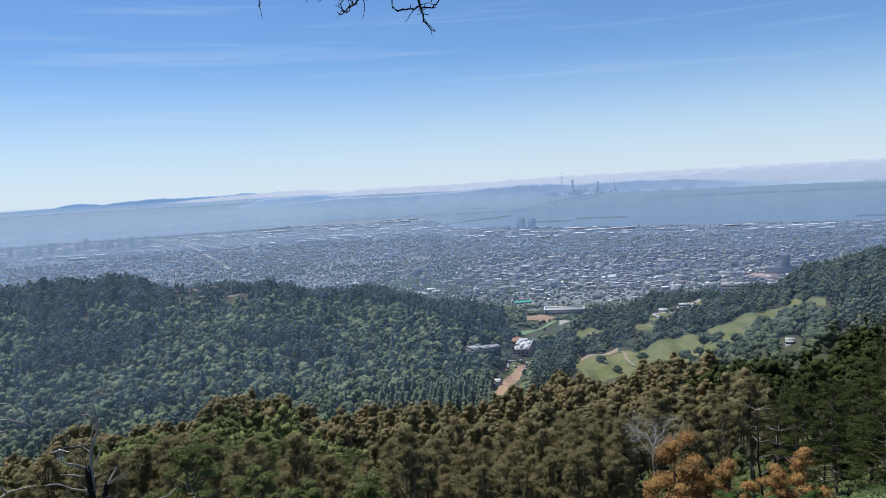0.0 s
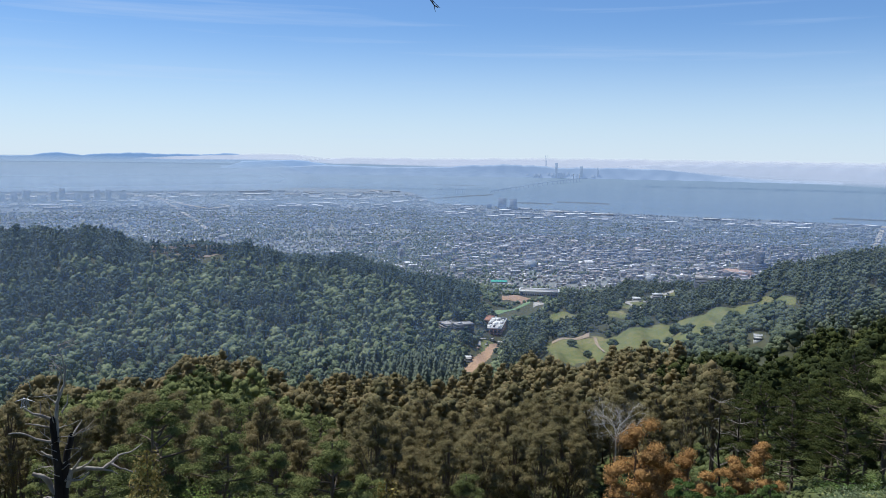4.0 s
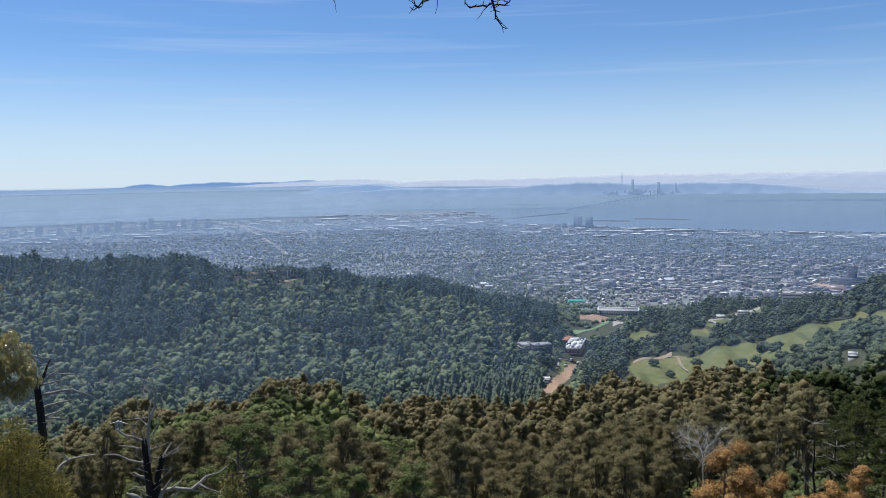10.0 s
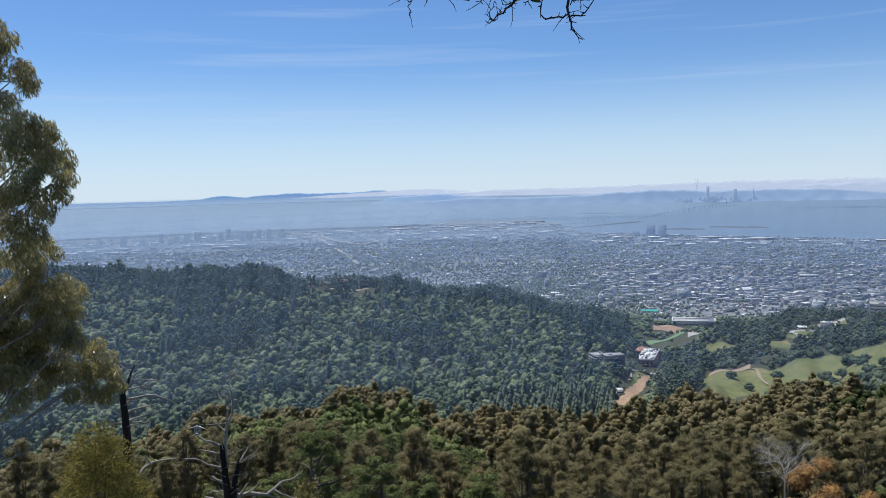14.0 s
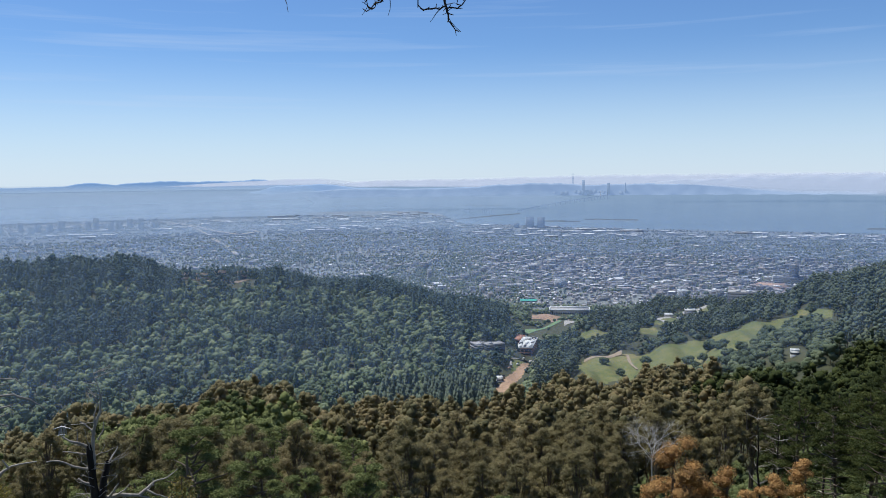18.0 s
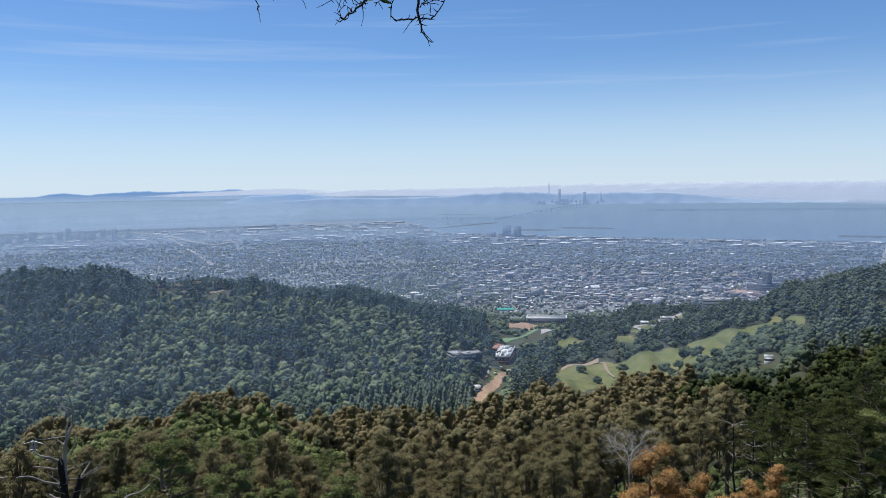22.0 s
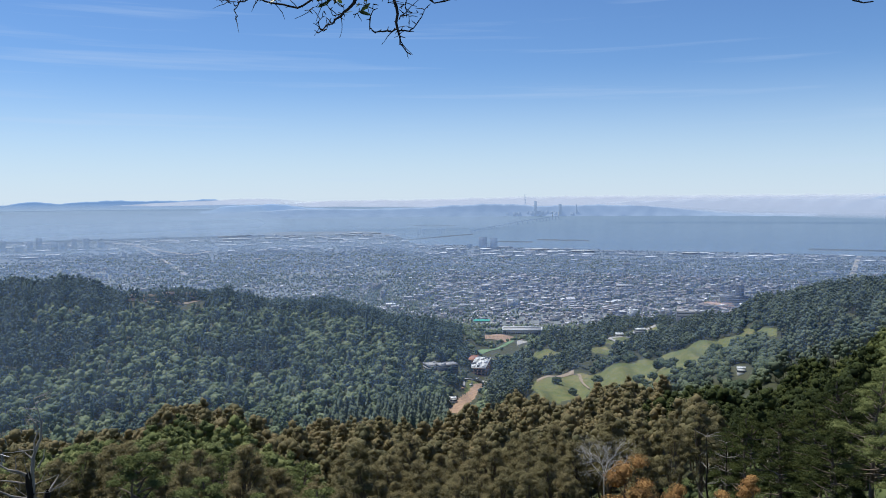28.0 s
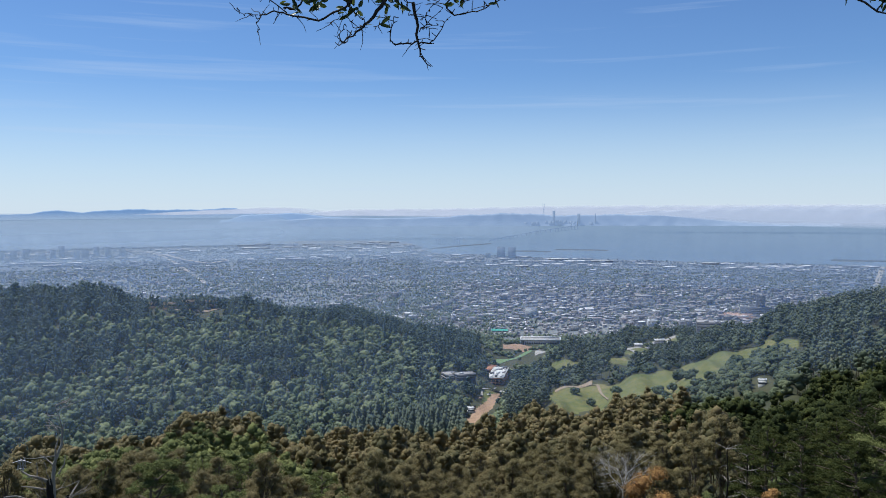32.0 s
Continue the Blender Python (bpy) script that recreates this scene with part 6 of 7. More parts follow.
TWIGS = [
    ([(9.2, 1.0), (9.25, 2.0), (9.4, 3.0), (9.5, 3.5), (9.6, 4.0), (10.1, 4.4)], 1.6, 0.35),
    ([(8.6, -0.9), (8.9, 0.2), (9.2, 1.0)], 3.4, 2.0),
    ([(9.4, 3.35), (8.9, 3.5), (8.3, 3.45), (7.95, 3.3), (8.05, 2.6), (8.2, 2.1)], 0.8, 0.3),
    ([(9.45, 3.3), (9.95, 3.35), (10.4, 3.0), (10.7, 2.4), (11.15, 1.95)], 0.7, 0.25),
    ([(9.45, 2.8), (9.9, 2.4), (10.75, 1.6)], 0.5, 0.2), ([(9.5, 2.1), (9.9, 1.7), (10.1, 1.4)], 0.4, 0.2),
    ([(9.6, 2.4), (10.5, 2.3)], 0.4, 0.2), ([(10.1, 3.1), (9.95, 2.5), (9.9, 2.0)], 0.35, 0.2),
    ([(8.2, 0.6), (7.7, 1.2), (7.2, 2.0), (6.7, 2.5), (6.1, 3.0), (5.35, 3.5)], 2.2, 0.4),
    ([(8.9, 0.3), (8.5, 0.5), (8.2, 0.6)], 2.4, 2.0),
    ([(6.6, 2.4), (6.1, 2.4), (5.8, 2.0), (5.5, 1.5)], 0.5, 0.2), ([(5.5, 3.3), (5.3, 3.0), (5.4, 2.7), (5.6, 2.3)], 0.5, 0.25),
    ([(5.5, 3.2), (5.75, 2.8), (5.9, 2.5)], 0.35, 0.2), ([(5.85, 2.7), (6.1, 2.8)], 0.25, 0.2), ([(6.7, 2.3), (6.5, 2.0), (6.2, 1.8)], 0.4, 0.2),
    ([(7.0, 2.35), (7.4, 2.2), (7.8, 1.9), (7.8, 1.6)], 0.4, 0.2),
    ([(5.8, 1.35), (5.0, 1.75), (4.2, 2.1), (3.2, 1.95), (2.6, 1.8), (1.9, 1.6), (1.3, 1.85), (1.05, 2.0), (1.0, 2.4), (1.05, 2.75)], 1.0, 0.35),
    ([(6.9, 0.4), (6.3, 1.0), (5.8, 1.35)], 1.3, 1.0), ([(1.1, 2.0), (0.7, 1.88), (0.3, 1.85), (0.1, 1.6)], 0.4, 0.2),
    ([(8.4, -0.6), (7.4, -0.1), (6.9, 0.4)], 2.0, 1.3),
    ([(2.7, 1.85), (1.9, 1.3), (1.1, 0.9), (0.75, 0.3)], 0.5, 0.25), ([(2.2, 1.3), (2.8, 1.4), (3.4, 0.9), (4.2, 0.5), (5.0, 0.1), (5.5, -0.2)], 0.9, 0.9),
    ([(3.6, 0.8), (3.0, 0.3), (2.4, -0.2)], 0.5, 0.3), ([(4.6, 2.2), (5.2, 1.95), (5.6, 1.85)], 0.3, 0.2), ([(1.6, 1.1), (1.45, 0.5), (1.3, 0.0)], 0.35, 0.2),
    ([(9.2, 0.9), (10.0, 0.75), (10.8, 0.6), (11.5, 0.4), (12.2, 0.1), (13.2, -0.2)], 1.8, 1.2),
    ([(11.1, 0.8), (10.9, 1.4), (11.4, 1.75), (12.0, 1.7), (12.8, 1.45), (13.5, 1.2), (14.2, 0.7), (14.8, 0.0)], 0.7, 0.3),
    ([(11.2, 0.6), (12.5, 0.45), (13.6, 0.45), (14.6, 0.15)], 0.6, 0.25), ([(12.9, 1.4), (13.0, 0.9), (13.3, 0.8)], 0.3, 0.2), ([(11.6, 1.6), (11.9, 1.2)], 0.3, 0.2),
    ([(11.3, 0.4), (10.4, 0.3), (9.6, 0.1)], 0.5, 0.3), ([(8.8, 1.0), (8.9, 1.6), (8.95, 2.0)], 0.5, 0.3), ([(7.9, -0.4), (7.9, 0.3), (8.0, 0.8)], 0.5, 0.3),
    ([(6.1, -0.5), (6.2, 0.6), (6.1, 1.3)], 0.5, 0.3), ([(4.0, -0.4), (4.0, 0.4)], 0.4, 0.25), ([(5.5, -0.2), (7.0, -0.7), (8.5, -0.9)], 0.9, 1.4),
    ([(13.2, -0.2), (12.0, -0.8), (10.0, -1.2), (8.6, -0.9)], 1.2, 2.6), ([(2.4, -0.2), (4.0, -0.8), (5.5, -0.9), (7.0, -0.7)], 0.6, 0.9),
]
ends = []
for pts, w0, w1 in TWIGS:
    d0 = go.uniform(-0.06, 0.06)
    line = []
    for (xa, ya), (xb, yb) in zip(pts[:-1], pts[1:]):
        for t in (0, 0.34, 0.67):
            line.append(over(xa + (xb - xa) * t, ya + (yb - ya) * t, d0) + go.normal(size=3) * 0.0035)
    line.append(over(*pts[-1], d0))
    line = np.array(line)
    g = Geo()
    g.add(*tube(line, np.linspace(w0, w1, len(line)) * 0.0053, 6))
    # buds and spurs
    for q in line[1::2]:
        dd = sphere_points(1, go)[0] * [1, 0.6, 1]
        g.add(*tube([q, q + dd * go.uniform(0.008, 0.03)], [0.0028, 0.0012], 4))
    for q in line[2::4]:
        dd = unit(go.normal(size=3) * [1, 0.5, 1])
        g.add(*tube(bent(q, q + dd * go.uniform(0.03, 0.10), 4, 0.2, gen=go), [0.0022, 0.0018, 0.0014, 0.001], 4))
    part("twig", g, M_TWIG, oak, "dark knobbly twig", True)


def rosette(geo, c, n, size, gen):
    """A spray of pointed oval leaves, each a folded six-corner blade."""
    for _ in range(n):
        ax = unit(gen.normal(size=3) * [1, 0.7, 0.8])
        s = unit(np.cross(ax, gen.normal(size=3)))
        up = np.cross(ax, s)
        l, w = size * gen.uniform(0.7, 1.25), size * gen.uniform(0.30, 0.42)
        at = c + gen.normal(size=3) * size * 0.25
        p = [at, at + ax * l * 0.3 + s * w / 2 + up * w * 0.15, at + ax * l * 0.7 + s * w * 0.42 + up * w * 0.15, at + ax * l, at + ax * l * 0.7 - s * w * 0.42 + up * w * 0.15, at + ax * l * 0.3 - s * w / 2 + up * w * 0.15, at + ax * l * 0.5]
        geo.add(np.array(p), np.array([[0, 1, 6], [1, 2, 6], [2, 3, 6], [3, 4, 6], [4, 5, 6], [5, 0, 6]]))


g = Geo()
for x, y, n in [(0.9, 0.25, 4), (1.4, 0.35, 4), (2.0, 0.45, 2), (2.5, 0.1, 6), (2.8, 0.9, 4), (3.2, 0.7, 6), (3.8, 0.5, 7), (4.0, 1.0, 7), (4.2, 1.2, 6), (3.0, 1.4, 3), (3.2, 0.0, 5), (5.1, 0.5, 6), (5.6, 0.8, 4), (5.8, 1.8, 5), (6.2, 1.6, 4), (6.0, 0.9, 5), (6.6, 0.2, 6),
                (6.9, 0.8, 5), (7.5, 0.3, 6), (7.0, -0.2, 7), (7.9, 1.45, 4), (7.4, 2.35, 2), (8.5, 1.2, 4), (8.8, 0.6, 5), (9.3, 0.1, 5), (9.6, 0.5, 3), (10.8, 0.0, 8), (10.6, 0.4, 5), (10.4, 1.1, 4), (11.1, -0.1, 6), (11.5, 0.9, 4), (13.0, 0.6, 3), (13.5, 0.8, 4), (7.9, 1.9, 1), (2.0, -0.4, 7), (5.0, -0.5, 8), (9.0, -0.6, 9), (12.0, -0.5, 9), (6.3, -0.7, 8)]:
    rosette(g, over(x, y, go.uniform(-0.05, 0.05)), int(n * 1.8), 0.052, go)
tagged(part("leaf_spray", g, M_LIVELEAF, oak, "small green and dark oval leaves"), kind="stuff")
# limb and trunk that carry the branch, above and behind the viewpoint
g = Geo()
root = np.array([-1.6, -2.6, float(ground(-148, 3.0)) - 0.3])
crotch = root + [0.3, 0.3, 3.4]
g.add(*tube(bent(root, crotch, 6, 0.06, gen=go), np.linspace(0.24, 0.17, 6), 10))
top = over(8.6, -0.9)
g.add(*tube(np.array([crotch, crotch + [0.4, 1.4, 1.0], [-0.5, 1.3, 2.6], [-0.3, 2.6, 1.9], top]), [0.15, 0.12, 0.085, 0.05, 0.024], 9))
part("trunk", g, M_TWIG, oak, "dark rough trunk and limb", True)

# a second twig end at the edge of the view
g = Geo()
T2 = Vector((1.621, 3.10, 0.847))


def over2(x, y):
    x = 4.4 - (4.65 - x) * 0.62
    return np.array([T2.x + (x - 2.7) * U * 0.87, T2.y - (x - 2.7) * U * 0.4, T2.z + (0.0 - y) * U])


line = np.array([over2(*q) for q in [(-0.4, -1.6), (0.2, -0.6), (0.7, 0.3), (1.6, 0.4), (2.5, 0.7), (3.3, 1.15), (4.0, 1.3), (4.65, 1.28)]])
g.add(*tube(line, np.linspace(1.6, 0.5, 8) * 0.0042, 6))
for a, b in [((2.8, 0.6), (3.5, 0.1)), ((3.3, 1.1), (3.7, 0.8)), ((3.7, 0.8), (4.1, 0.4)), ((1.5, 0.3), (2.0, 0.0)), ((3.5, 0.1), (4.2, -0.6))]:
    g.add(*tube(bent(over2(*a), over2(*b), 4, 0.1, gen=go), np.linspace(0.004, 0.002, 4), 5))
g.add(*tube(np.array([over2(-0.4, -1.6), [0.9, 2.4, 2.0], [-0.4, 1.6, 2.5]]), [0.011, 0.03, 0.05], 7))
part("twig", g, M_TWIG, oak, smooth=True)
g = Geo()
for x, y, n in [(2.65, 0.45, 8), (3.5, 0.2, 7), (3.6, 0.45, 6), (4.1, 0.3, 9), (3.95, 0.75, 6), (4.3, 0.5, 5), (0.8, 0.1, 5), (1.2, 0.3, 3), (4.3, -0.3, 8), (3.6, -0.5, 8)]:
    rosette(g, over2(x, y), int(n * 1.5), 0.036, go)
tagged(part("leaf_spray", g, M_LIVELEAF, oak), kind="stuff")

# ---- buildings that stand out ----
gm = np.random.default_rng(77)


def building(kind, label, category, az, r, w, d, h, turn=0.0, wall=None, roof=None, floors=3, group="", z=None, glass=None, plant=True):
    """A block of storeys: walls, a window band for each floor, a parapet roof and rooftop plant."""
    k = float(shrink(r))
    p = spot(az, r, z)
    ob = thing(kind, label, category, Matrix.LocRotScale(Vector(p), Euler((0, 0, radians(turn) - radians(az))), (k, k, k)), group)
    part("wall", Geo().add(*box(0, 0, -6 if z is None else -60, w, d, h + (6 if z is None else 60))), wall or M_CONCRETE, ob)
    fh = h / floors
    for i in range(floors):
        part("window_band", Geo().add(*box(0, 0, i * fh + fh * 0.35, w + 0.24, d + 0.24, fh * 0.38)), glass or M_GLASS, ob)
    rf = Geo().add(*box(0, 0, h, w + 0.5, d + 0.5, 0.5))
    for sx, sy, ww, dd in ((0, d / 2, w, 0.4), (0, -d / 2, w, 0.4), (w / 2, 0, 0.4, d), (-w / 2, 0, 0.4, d)):
        rf.add(*box(sx, sy, h + 0.5, ww, dd, 0.8))
    deck = part("roof", rf, roof or M_WHITE, ob)
    if plant:
        for _ in range(2 if w < 40 else 4):
            part("roof_plant", Geo().add(*box(gm.uniform(-0.3, 0.3) * w, gm.uniform(-0.3, 0.3) * d, h + 0.4, w * gm.uniform(0.1, 0.22), d * gm.uniform(0.1, 0.25), gm.uniform(1.5, 3.0))), M_METAL, deck)
    return ob


def pad(kind, label, az0, az1, r0, r1, mat, up=0.6, kind_tag="structure"):
    """A flat patch of ground laid over the slope."""
    av, rv = np.linspace(az0, az1, 12), np.linspace(r0, r1, 12)
    v, q, _, _ = sheet(av, rv, lambda a, r: ground(a, r) + up)
    return solid(kind, Geo().add(v, q), mat, label, kind, kind=kind_tag)


def track(label, pts, width, mat, up=0.5, name="road"):
    """A road along azimuth and range points."""
    pts = np.array(pts, float)
    t = np.linspace(0, len(pts) - 1, 40)
    az, r = np.interp(t, range(len(pts)), pts[:, 0]), np.interp(t, range(len(pts)), pts[:, 1])
    p = spot(az, r, up=up)
    d = unit(np.gradient(p, axis=0))
    s = unit(np.cross(d, [0, 0, 1.0])) * width / 2
    s = s * shrink(r)[:, None]
    v = np.stack([p - s, p + s], 1).reshape(-1, 3)
    i = np.arange(len(t) - 1)
    q = np.stack([2 * i, 2 * i + 1, 2 * i + 3, 2 * i + 2], 1)
    return solid(name, Geo().add(v, q), mat, label, "road", kind="structure", smooth=True)


# the canyon laboratories
lab = building("laboratory", "long canyon laboratory with crowded white plant on its roof", "building", 4.06, 1300, 26, 84, 13, -7, M_RUSTWALL, M_WHITE, 3, z=-293, plant=False)
for i in range(4):
    for j in range(2):
        part("panel", Geo().add(*box(-9.4 + i * 6.3, -42.2, 1.8 + j * 5.6, 4.6, 0.5, 3.2)), M_GLASS, lab)
for i in range(7):
    for j in range(3):
        if (i * 5 + j * 3) % 7 != 2:
            part("duct", Geo().add(*box(-8 + j * 8 + gm.uniform(-1, 1), -34 + i * 11 + gm.uniform(-2, 2), 13.4, gm.uniform(3, 7), gm.uniform(4, 9), gm.uniform(1.2, 3))), [M_WHITE, M_WHITE, M_DARKWALL, M_METAL][(i + j * 2) % 4], lab)
building("laboratory", "rust-coloured annex with a flat orange roof", "building", 3.36, 1392, 22, 44, 9, -7, M_RUSTWALL, M_BRICK, 2, z=-300, plant=False)
tank = thing("storage_tank", "low white domed tank behind the laboratory", "tank", Matrix.Translation(Vector(spot(3.72, 1430, up=-6.0))))
g = Geo()
vv = ICO_V * [10, 10, 5]
vv[:, 2] = np.maximum(vv[:, 2], -6) + 12
part("dome", g.add(vv, ICO_F), M_WHITE, tank, smooth=True)
part("drum", Geo().add(*tube([(0, 0, -4), (0, 0, 12)], [9.7, 9.7], 20)), M_CONCRETE, tank)
building("laboratory", "low pale research building among redwoods", "building", 0.45, 1205, 20, 24, 8, 22, M_CONCRETE, M_CONCRETE, 2)
building("laboratory", "dark-walled wing with a pale flat roof", "building", 1.55, 1195, 30, 20, 9, 24, M_DARKWALL, M_CONCRETE, 3)
building("shed", "small white shed beside the cut", "shed", 2.0, 1052, 8, 10, 5, 10, M_WHITE, M_WHITE, 1, plant=False)
building("shed", "small pale hut at the canyon road", "shed", 0.9, 985, 9, 8, 5, 10, M_WHITE, M_WHITE, 1, plant=False)
track("pale canyon road past the laboratories", [(1.4, 1160), (2.4, 1172), (3.6, 1190), (4.4, 1225)], 9, M_ROAD)
pad("pavement", "pale car park by the laboratory", 1.7, 2.9, 1140, 1165, M_ROAD, 0.7)
track("pale road in the wooded valley", [(-10.6, 955), (-9.6, 930), (-9.2, 905), (-8.4, 880)], 7, M_ROAD)


def vehicle(kind, label, az, r, length, width, h, mat, turn):
    ob = thing(kind, label, "vehicle", Matrix.LocRotScale(Vector(spot(az, r, up=0.8)), Euler((0, 0, radians(turn))), (1, 1, 1)))
    part("body", Geo().add(*box(0, 0, 0.6, length, width, h * 0.45)), mat, ob)
    part("cab", Geo().add(*box(length * 0.25, 0, 0.6 + h * 0.45, length * 0.4, width * 0.92, h * 0.5)), M_GLASS, ob)
    for sx in (-0.32, 0.32):
        for sy in (-0.5, 0.5):
            c = np.array([sx * length, sy * width, 0.5])
            part("wheel", Geo().add(*tube([c - [0, 0.15, 0], c + [0, 0.15, 0]], [0.5, 0.5], 10)), M_BURNT, ob)
    return ob


vehicle("excavator", "orange earthmover on the bare cut", 2.75, 1120, 8, 3, 4, M_DIRT, 60)
vehicle("truck", "white truck on the bare cut", 3.35, 1150, 7, 2.5, 3, M_WHITE, 60)
vehicle("truck", "white truck on the bare cut", 3.8, 1215, 7, 2.5, 3, M_WHITE, 70)
vehicle("excavator", "orange earthmover on the bare cut", 2.2, 1060, 7, 3, 3.5, M_DIRT, 40)
for i in range(22):
    vehicle("car", "small parked car on the spur's car park", 14.7 + 0.07 * i + (0.02 if i % 3 else 0.05), 1414 + 20 * (i % 2), 4.6, 1.9, 1.7, [M_WHITE, M_GLASS, M_METAL, M_DARKWALL][i % 4], 75)

# fields, stadium and campus
pad("pavement", "green sports turf in the canyon mouth", 3.9, 6.5, 1492, 1535, M_TURF, 0.9)
pad("pavement", "pale paved yard beside the turf", 6.75, 7.5, 1440, 1490, M_ROAD, 0.9)
pad("ground", "bare brown earth terrace below the stadium", 4.4, 7.5, 1660, 1840, M_DIRT, 0.9)
pad("pavement", "teal painted sports court in the town", 3.55, 4.75, 2275, 2312, M_TEAL, 4.0)
st = thing("stadium", "long dark stadium stand with a white rim", "stadium", Matrix.LocRotScale(Vector(spot(7.15, 1900, -341)), Euler((0, 0, -radians(8))), (1, 1, 1)))
part("wall", Geo().add(*box(0, 0, -16, 92, 40, 32)), M_DARKWALL, st)
rim = Geo()
for sx, sy, ww, dd in ((0, -21, 98, 4), (0, 21, 98, 4), (-47.5, 0, 3, 38), (47.5, 0, 3, 38)):
    rim.add(*box(sx, sy, 16.1, ww, dd, 3.0))
part("rim", rim, M_WHITE, st, "white concrete rim")
part("seating_bowl", Geo().add(*box(0, 0, 16.05, 90, 36, 0.6)), M_CONCRETE, st)
for i in range(17):
    part("pier", Geo().add(*box(-44 + i * 5.5, -20.2, -8, 1.2, 0.8, 24)), M_CONCRETE, st)
for i in range(2):
    part("window_band", Geo().add(*box(0, 0, 1 + i * 7, 92.4, 40.4, 2.6)), M_GLASS, st)
building("campus_building", "broad dark campus building with a pale roof", "building", 19.2, 1570, 60, 34, 22, 4, M_DARKWALL, M_CONCRETE, 4, z=-246, glass=M_CONCRETEDARK)
building("campus_tower", "dark square tower above the campus roofs", "tower", 22.25, 2900, 26, 26, 66, 10, M_DARKWALL, M_DARKWALL, 12, z=-383, glass=M_DARKWALL)
building("campus_building", "dark block at the foot of the tower", "building", 22.1, 2890, 115, 36, 26, 4, M_DARKWALL, M_DARKWALL, 4, z=-383, glass=M_GLASS)
building("campus_building", "wide building with a pale terracotta roof", "building", 20.9, 2790, 90, 130, 9, 8, M_BRICK, M_TERRACOTTA, 2, z=-380, plant=False)
building("campus_building", "pale campus hall with a flat roof", "building", 18.8, 2860, 80, 40, 14, 8, M_CONCRETE, M_WHITE, 3, z=-382)
track("pale winding road on the spur", [(14.7, 1245), (14.35, 1290), (13.9, 1350), (13.55, 1418), (13.6, 1450), (13.9, 1468), (14.4, 1474), (14.9, 1455), (15.25, 1480), (15.86, 1516), (16.8, 1545)], 12, M_ROAD, 0.8)
pad("pavement", "pale car park on the spur", 14.6, 16.3, 1405, 1446, M_ROAD, 0.7)
for az, r, w in [(15.6, 1462, 18), (16.5, 1425, 16), (14.15, 1490, 14)]:
    building("hillside_house", "low pale building on the spur road", "building", az, r, w, 14, 7, gm.uniform(-20, 20), M_CONCRETE, M_WHITE, 2, "buildings on the spur", plant=False)
building("hut", "small white hut among the trees", "hut", 22.45, 752, 7, 6, 5, 5, M_WHITE, M_WHITE, 1, plant=False)
track("dirt track across the grass slope", [(9.0, 1062), (10.6, 1060), (11.3, 1050), (11.5, 1015), (11.9, 975), (12.1, 950)], 4, M_PATH, 0.5)
pad("ground", "bare trodden patch on the grass slope", 8.2, 10.9, 1058, 1078, M_PATH, 0.5)
building("house", "pinkish house roof in the near valley", "house", -24.9, 610, 22, 12, 6, 10, M_WHITE, M_BRICK, 2, plant=False)
building("house", "white house in the near valley", "house", -23.6, 615, 7, 7, 7, 10, M_WHITE, M_WHITE, 2, plant=False)
pad("ground", "bare pinkish terrace on the ridge top", -21.2, -16.0, 1398, 1432, M_PATH, 1.0)
for az in (-20.6, -19.4, -18.2, -16.6):
    building("hillside_house", "tan house on the ridge top", "house", az, 1440, 20, 12, 15, gm.uniform(-15, 15), M_PATH, M_PATH, 2, "houses on the ridge", plant=False)

# round bushes on the grass slope
for az, r, w in [(9.66, 996, 15), (12.61, 980, 17), (10.79, 960, 14), (16.94, 940, 22), (16.6, 900, 16), (17.6, 905, 16), (17.9, 925, 13), (15.57, 940, 17), (16.1, 905, 12), (19.03, 870, 15), (18.4, 850, 14), (23.4, 1103, 18), (20.9, 1000, 14), (20.4, 960, 11), (14.2, 900, 12)]:
    gq = np.random.default_rng(int(az * 10))
    ob = thing("oak_tree", "round blue-green oak on the open grass slope", "tree", Matrix.Translation(Vector(spot(az, r))), "oaks on the grass slope")
    d = sphere_points(26, gq)
    d[:, 2] = np.abs(d[:, 2])
    c = d * gq.uniform(0.4, 0.8, (26, 1)) * [w / 2, w / 2, w * 0.5] + [0, 0, w * 0.12]
    rad = w * gq.uniform(0.11, 0.2, 26)
    lo = np.column_stack([c, rad, np.full(26, 0.85)])
    part("crown", Geo().add(*crown(lo, 60, 0.95, gq, stray=0.3)).add(*hearts(lo, 0.85, gq)), M_SCRUB, ob)
    part("trunk", Geo().add(*tube([(0, 0, -1), (0, 0, w * 0.3)], [0.5, 0.4], 6)), M_BARK, ob)


def pylon(az, r, h):
    ob = thing("pylon", "grey steel lattice power pylon", "pylon", Matrix.Translation(Vector(spot(az, r))))
    g = Geo()
    lv = np.linspace(0, 1, 7)
    wd = lambda t: h * 0.10 * (1 - 0.85 * t) + 0.3
    for a, b in zip(lv[:-1], lv[1:]):
        for i in range(4):
            c = lambda t, i: np.array([(1 if i in (0, 3) else -1) * wd(t), (1 if i < 2 else -1) * wd(t), t * h])
            g.add(*tube([c(a, i), c(b, i)], [0.16, 0.16], 4))
            g.add(*tube([c(a, i), c(b, (i + 1) % 4)], [0.09, 0.09], 3))
            g.add(*tube([c(b, i), c(a, (i + 1) % 4)], [0.09, 0.09], 3))
    part("lattice_tower", g, M_METAL, ob)
    for t, w in ((0.7, 0.20), (0.82, 0.17), (0.94, 0.14)):
        part("crossarm", Geo().add(*tube([(-w * h, 0, t * h), (0, 0, t * h + 1), (w * h, 0, t * h)], [0.1, 0.2, 0.1], 4)), M_METAL, ob)
    return ob


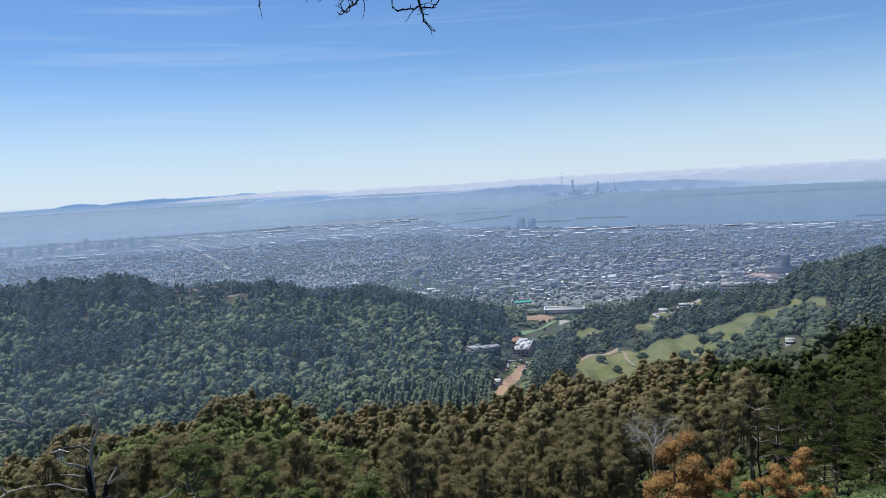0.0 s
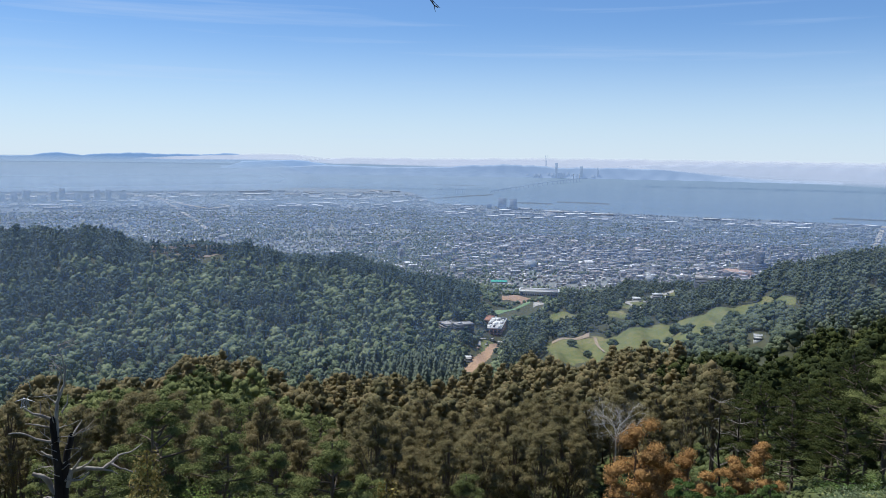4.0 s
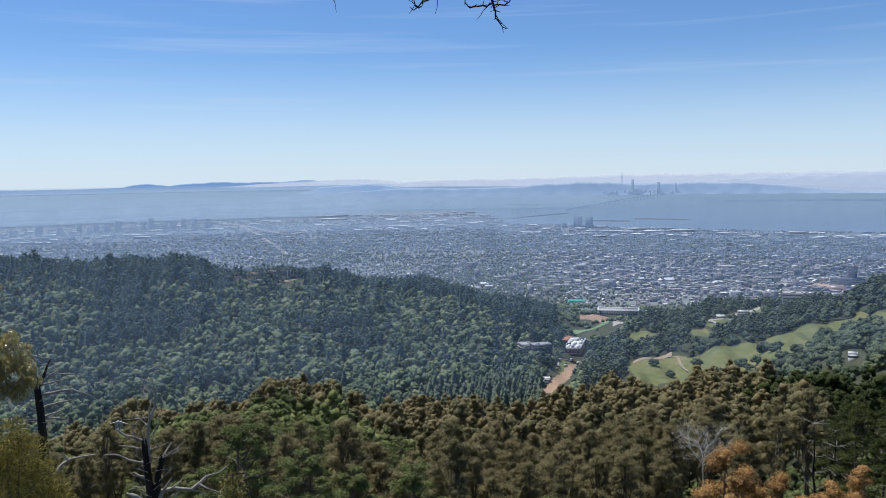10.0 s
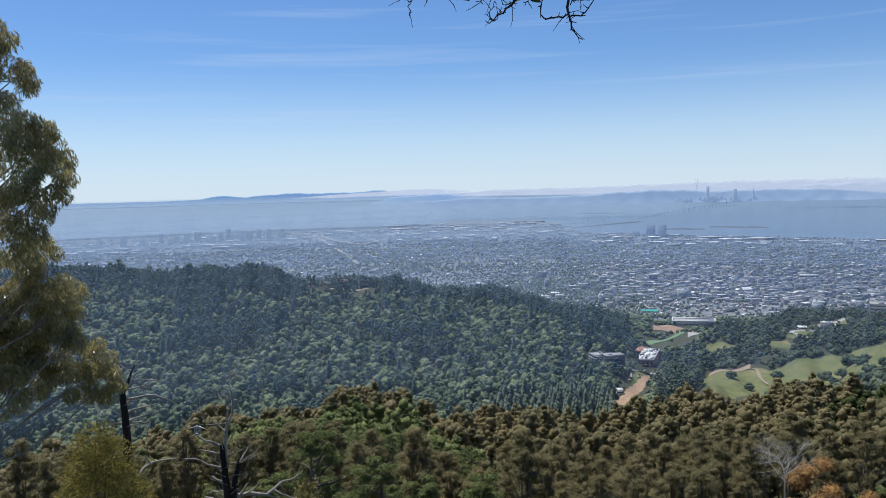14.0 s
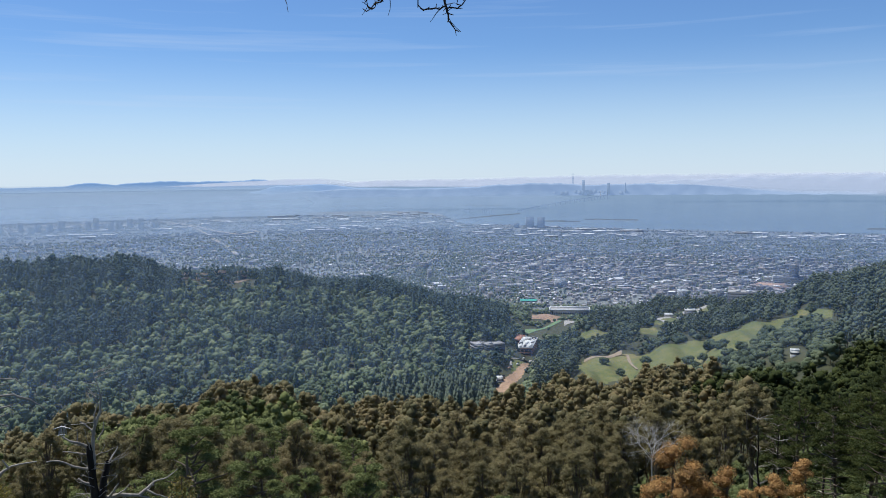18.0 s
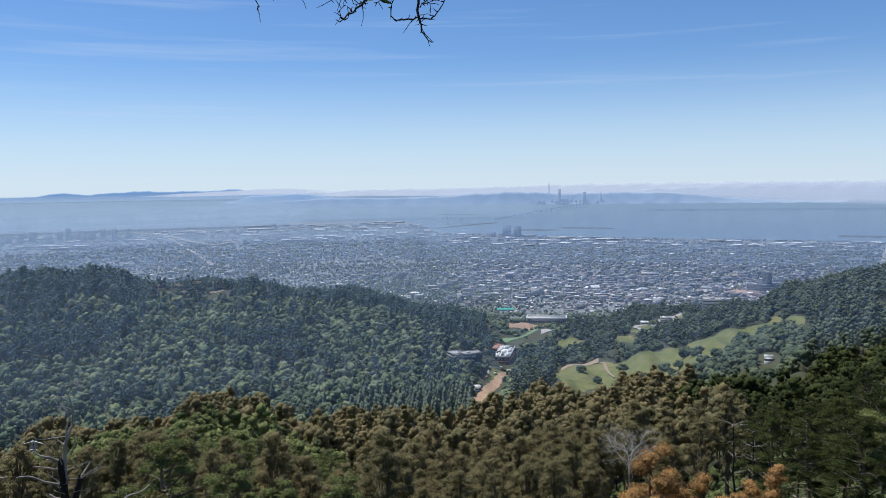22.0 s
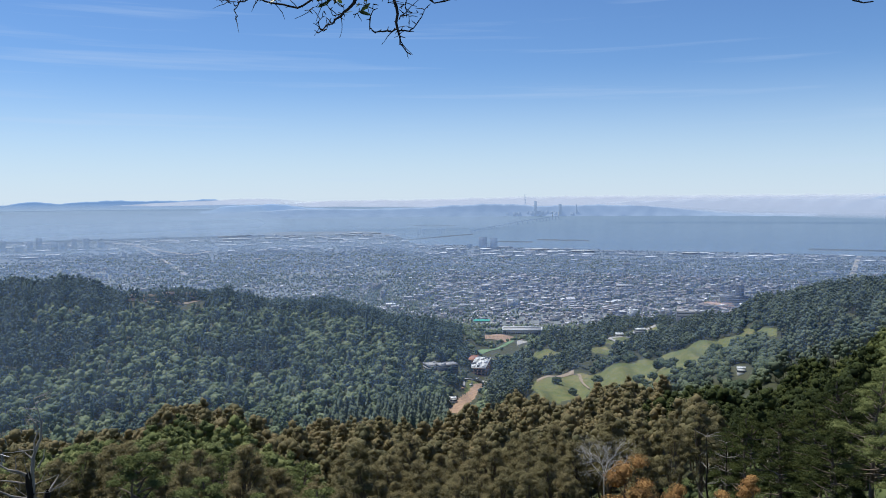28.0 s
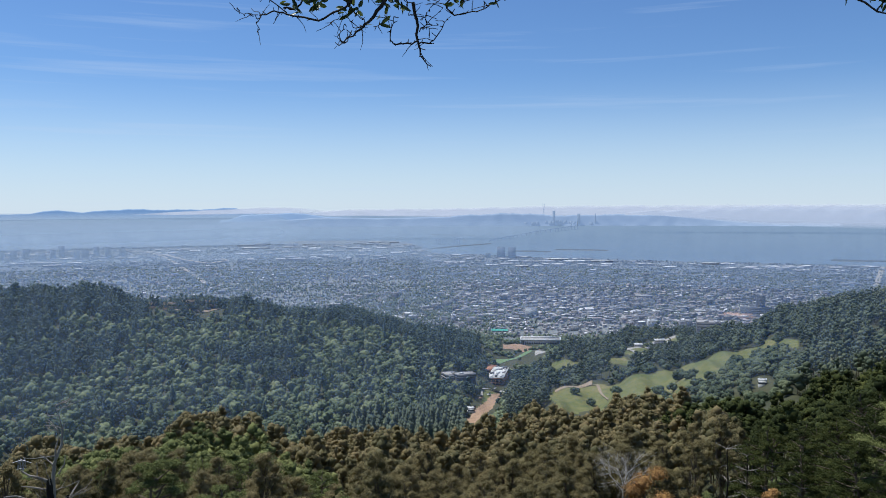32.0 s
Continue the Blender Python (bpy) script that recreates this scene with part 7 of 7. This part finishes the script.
pylon(-13.8, 640, 52)
pylon(-28.85, 300, 24)

# larger blocks at the foot of the hills
WALLS = [M_CONCRETE, M_WALLS, M_DARKWALL, M_WHITE, M_CONCRETE]
for i in range(64):
    az = gm.uniform(-1.5, 26) if i < 48 else gm.uniform(-8, 12)
    r = gm.uniform(2320, 3300)
    fl = int(gm.integers(3, 9))
    building("town_building", "flat-roofed town block with window bands", "building", az, r, gm.uniform(16, 40), gm.uniform(12, 26), fl * 3.2, gm.choice([8, 98]) + gm.normal() * 2, WALLS[i % 5], [M_WHITE, M_CONCRETE, M_ROOFS][i % 3], fl, "blocks at the town's edge")

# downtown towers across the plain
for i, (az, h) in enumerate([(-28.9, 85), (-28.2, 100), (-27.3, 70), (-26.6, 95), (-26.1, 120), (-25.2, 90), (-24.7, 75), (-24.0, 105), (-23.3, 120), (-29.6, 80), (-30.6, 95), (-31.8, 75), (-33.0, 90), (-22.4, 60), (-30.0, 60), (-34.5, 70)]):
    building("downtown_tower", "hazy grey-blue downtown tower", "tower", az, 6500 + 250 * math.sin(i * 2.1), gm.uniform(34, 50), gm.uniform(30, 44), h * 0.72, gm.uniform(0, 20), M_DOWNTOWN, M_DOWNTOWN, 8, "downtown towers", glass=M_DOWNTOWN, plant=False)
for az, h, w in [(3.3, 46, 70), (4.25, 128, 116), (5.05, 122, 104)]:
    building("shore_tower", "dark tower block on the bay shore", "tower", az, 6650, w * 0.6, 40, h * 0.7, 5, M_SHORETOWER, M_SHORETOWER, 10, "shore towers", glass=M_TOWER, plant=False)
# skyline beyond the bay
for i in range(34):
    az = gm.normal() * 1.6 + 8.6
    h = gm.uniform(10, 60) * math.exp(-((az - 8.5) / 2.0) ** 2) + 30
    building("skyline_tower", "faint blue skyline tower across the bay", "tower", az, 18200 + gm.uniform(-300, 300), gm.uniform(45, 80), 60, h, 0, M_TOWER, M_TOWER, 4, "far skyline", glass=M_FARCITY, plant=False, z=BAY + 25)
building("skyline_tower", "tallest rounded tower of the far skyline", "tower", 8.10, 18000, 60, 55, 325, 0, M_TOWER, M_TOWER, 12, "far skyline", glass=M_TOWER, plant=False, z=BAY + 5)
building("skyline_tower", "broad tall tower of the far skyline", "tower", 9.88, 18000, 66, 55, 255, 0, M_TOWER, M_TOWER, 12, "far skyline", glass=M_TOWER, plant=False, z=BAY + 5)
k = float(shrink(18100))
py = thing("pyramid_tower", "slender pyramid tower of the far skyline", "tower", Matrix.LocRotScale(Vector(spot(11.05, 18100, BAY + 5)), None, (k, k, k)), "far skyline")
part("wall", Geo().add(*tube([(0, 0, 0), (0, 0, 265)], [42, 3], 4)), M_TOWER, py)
k = float(shrink(19800))
mast = thing("radio_mast", "three-legged red and white mast on the far hills", "mast", Matrix.LocRotScale(Vector(spot(7.36, 19800, BAY + 170)), None, (k, k, k)))
for dx in (-22, 22):
    part("leg", Geo().add(*tube([(dx, 0, -60), (dx * 0.35, 0, 150), (dx, 0, 330)], [5, 4, 3], 5)), M_TOWER, mast)
part("crossbar", Geo().add(*box(0, 0, 180, 40, 10, 10)), M_TOWER, mast)

# the long bridge
BR = [(3.4, 9700), (5.6, 11200), (8.2, 13600), (9.9, 15200)]
t = np.linspace(0, 3, 46)
ba, brr = np.interp(t, range(4), [p[0] for p in BR]), np.interp(t, range(4), [p[1] for p in BR])
bh = BAY + 20 + 45 * np.clip(t / 3, 0, 1)
bridge = thing("bridge", "long low grey bridge on many piers over the bay", "bridge", pose(0, 0, 0))
lo, hi = spot(ba, brr, bh - 7), spot(ba, brr, bh + 7)
v = np.stack([lo, hi], 1).reshape(-1, 3)
v2 = v + unit(np.array([[0.0, 1.0, 0.0]])) * 4
g = Geo()
i = np.arange(45)
g.add(np.concatenate([v, v2]), np.concatenate([np.stack([2 * i, 2 * i + 2, 2 * i + 3, 2 * i + 1], 1), np.stack([2 * i + 1, 2 * i + 3, 2 * i + 95, 2 * i + 93], 1)]))
part("deck", g, M_TOWER, bridge)
for j in range(0, 46, 2):
    b0, b1 = spot(ba[j], brr[j], BAY - 5), spot(ba[j], brr[j], bh[j])
    part("pier", Geo().add(*tube([b0, b1], [2.6, 2.6], 4)), M_TOWER, bridge)
for j in (40, 44):
    b0, b1 = spot(ba[j], brr[j], BAY - 5), spot(ba[j], brr[j], BAY + 150)
    part("bridge_tower", Geo().add(*tube([b0, b1], [2.4, 1.6], 4)), M_WHITE, bridge)

# big pale roofs and cranes by the port
for az, r, w in [(-13.8, 8600, 300), (-13.0, 8900, 160), (-5.0, 9250, 150), (-5.5, 8400, 130), (-4.2, 8520, 110), (-3.6, 9300, 120), (-13.5, 7650, 260), (-11.0, 7800, 150), (-9.4, 8050, 130), (-7.6, 7900, 120), (-2.6, 8500, 90), (11.5, 6150, 170), (8.4, 6350, 160), (-9.8, 8500, 130), (19.0, 6050, 120), (5.8, 5300, 90), (-6.5, 7200, 150), (-18.2, 7600, 120), (6.6, 3650, 60), (14.5, 3350, 70)]:
    building("warehouse", "long white-roofed warehouse on the flat shore", "warehouse", az, r, w, w * 0.35, 12, 3, M_WALLS, M_WHITE, 1, "pale warehouses", plant=False)
for j, az in enumerate((0.9, 1.15, 1.4, -0.4, -0.1)):
    k = float(shrink(9300))
    cr = thing("port_crane", "tall pale gantry crane at the port", "crane", Matrix.LocRotScale(Vector(spot(az, 9300, BAY)), None, (k, k, k)), "port cranes")
    for dx in (-12, 12):
        part("leg", Geo().add(*tube([(dx, 0, 0), (dx * 0.8, 0, 55)], [3, 3], 4)), M_TOWER, cr)
    part("boom", Geo().add(*tube([(-30, 0, 52), (55, 0, 72)], [3, 2.5], 4)), M_TOWER, cr)
track("curving pale freeway through the town", [(-16.0, 5700), (-15.4, 5500), (-16.8, 5250), (-18.5, 5700), (-20.5, 6900), (-22.2, 7600)], 34, M_ROAD, 9, "road")
track("straight pale avenue running to the shore", [(29.5, 6200), (29.2, 4600), (28.9, 3600)], 26, M_ROAD, 6, "road")
track("straight pale avenue running to the shore", [(-17.0, 3900), (-18.6, 5000), (-20.2, 6600)], 24, M_ROAD, 6, "road")
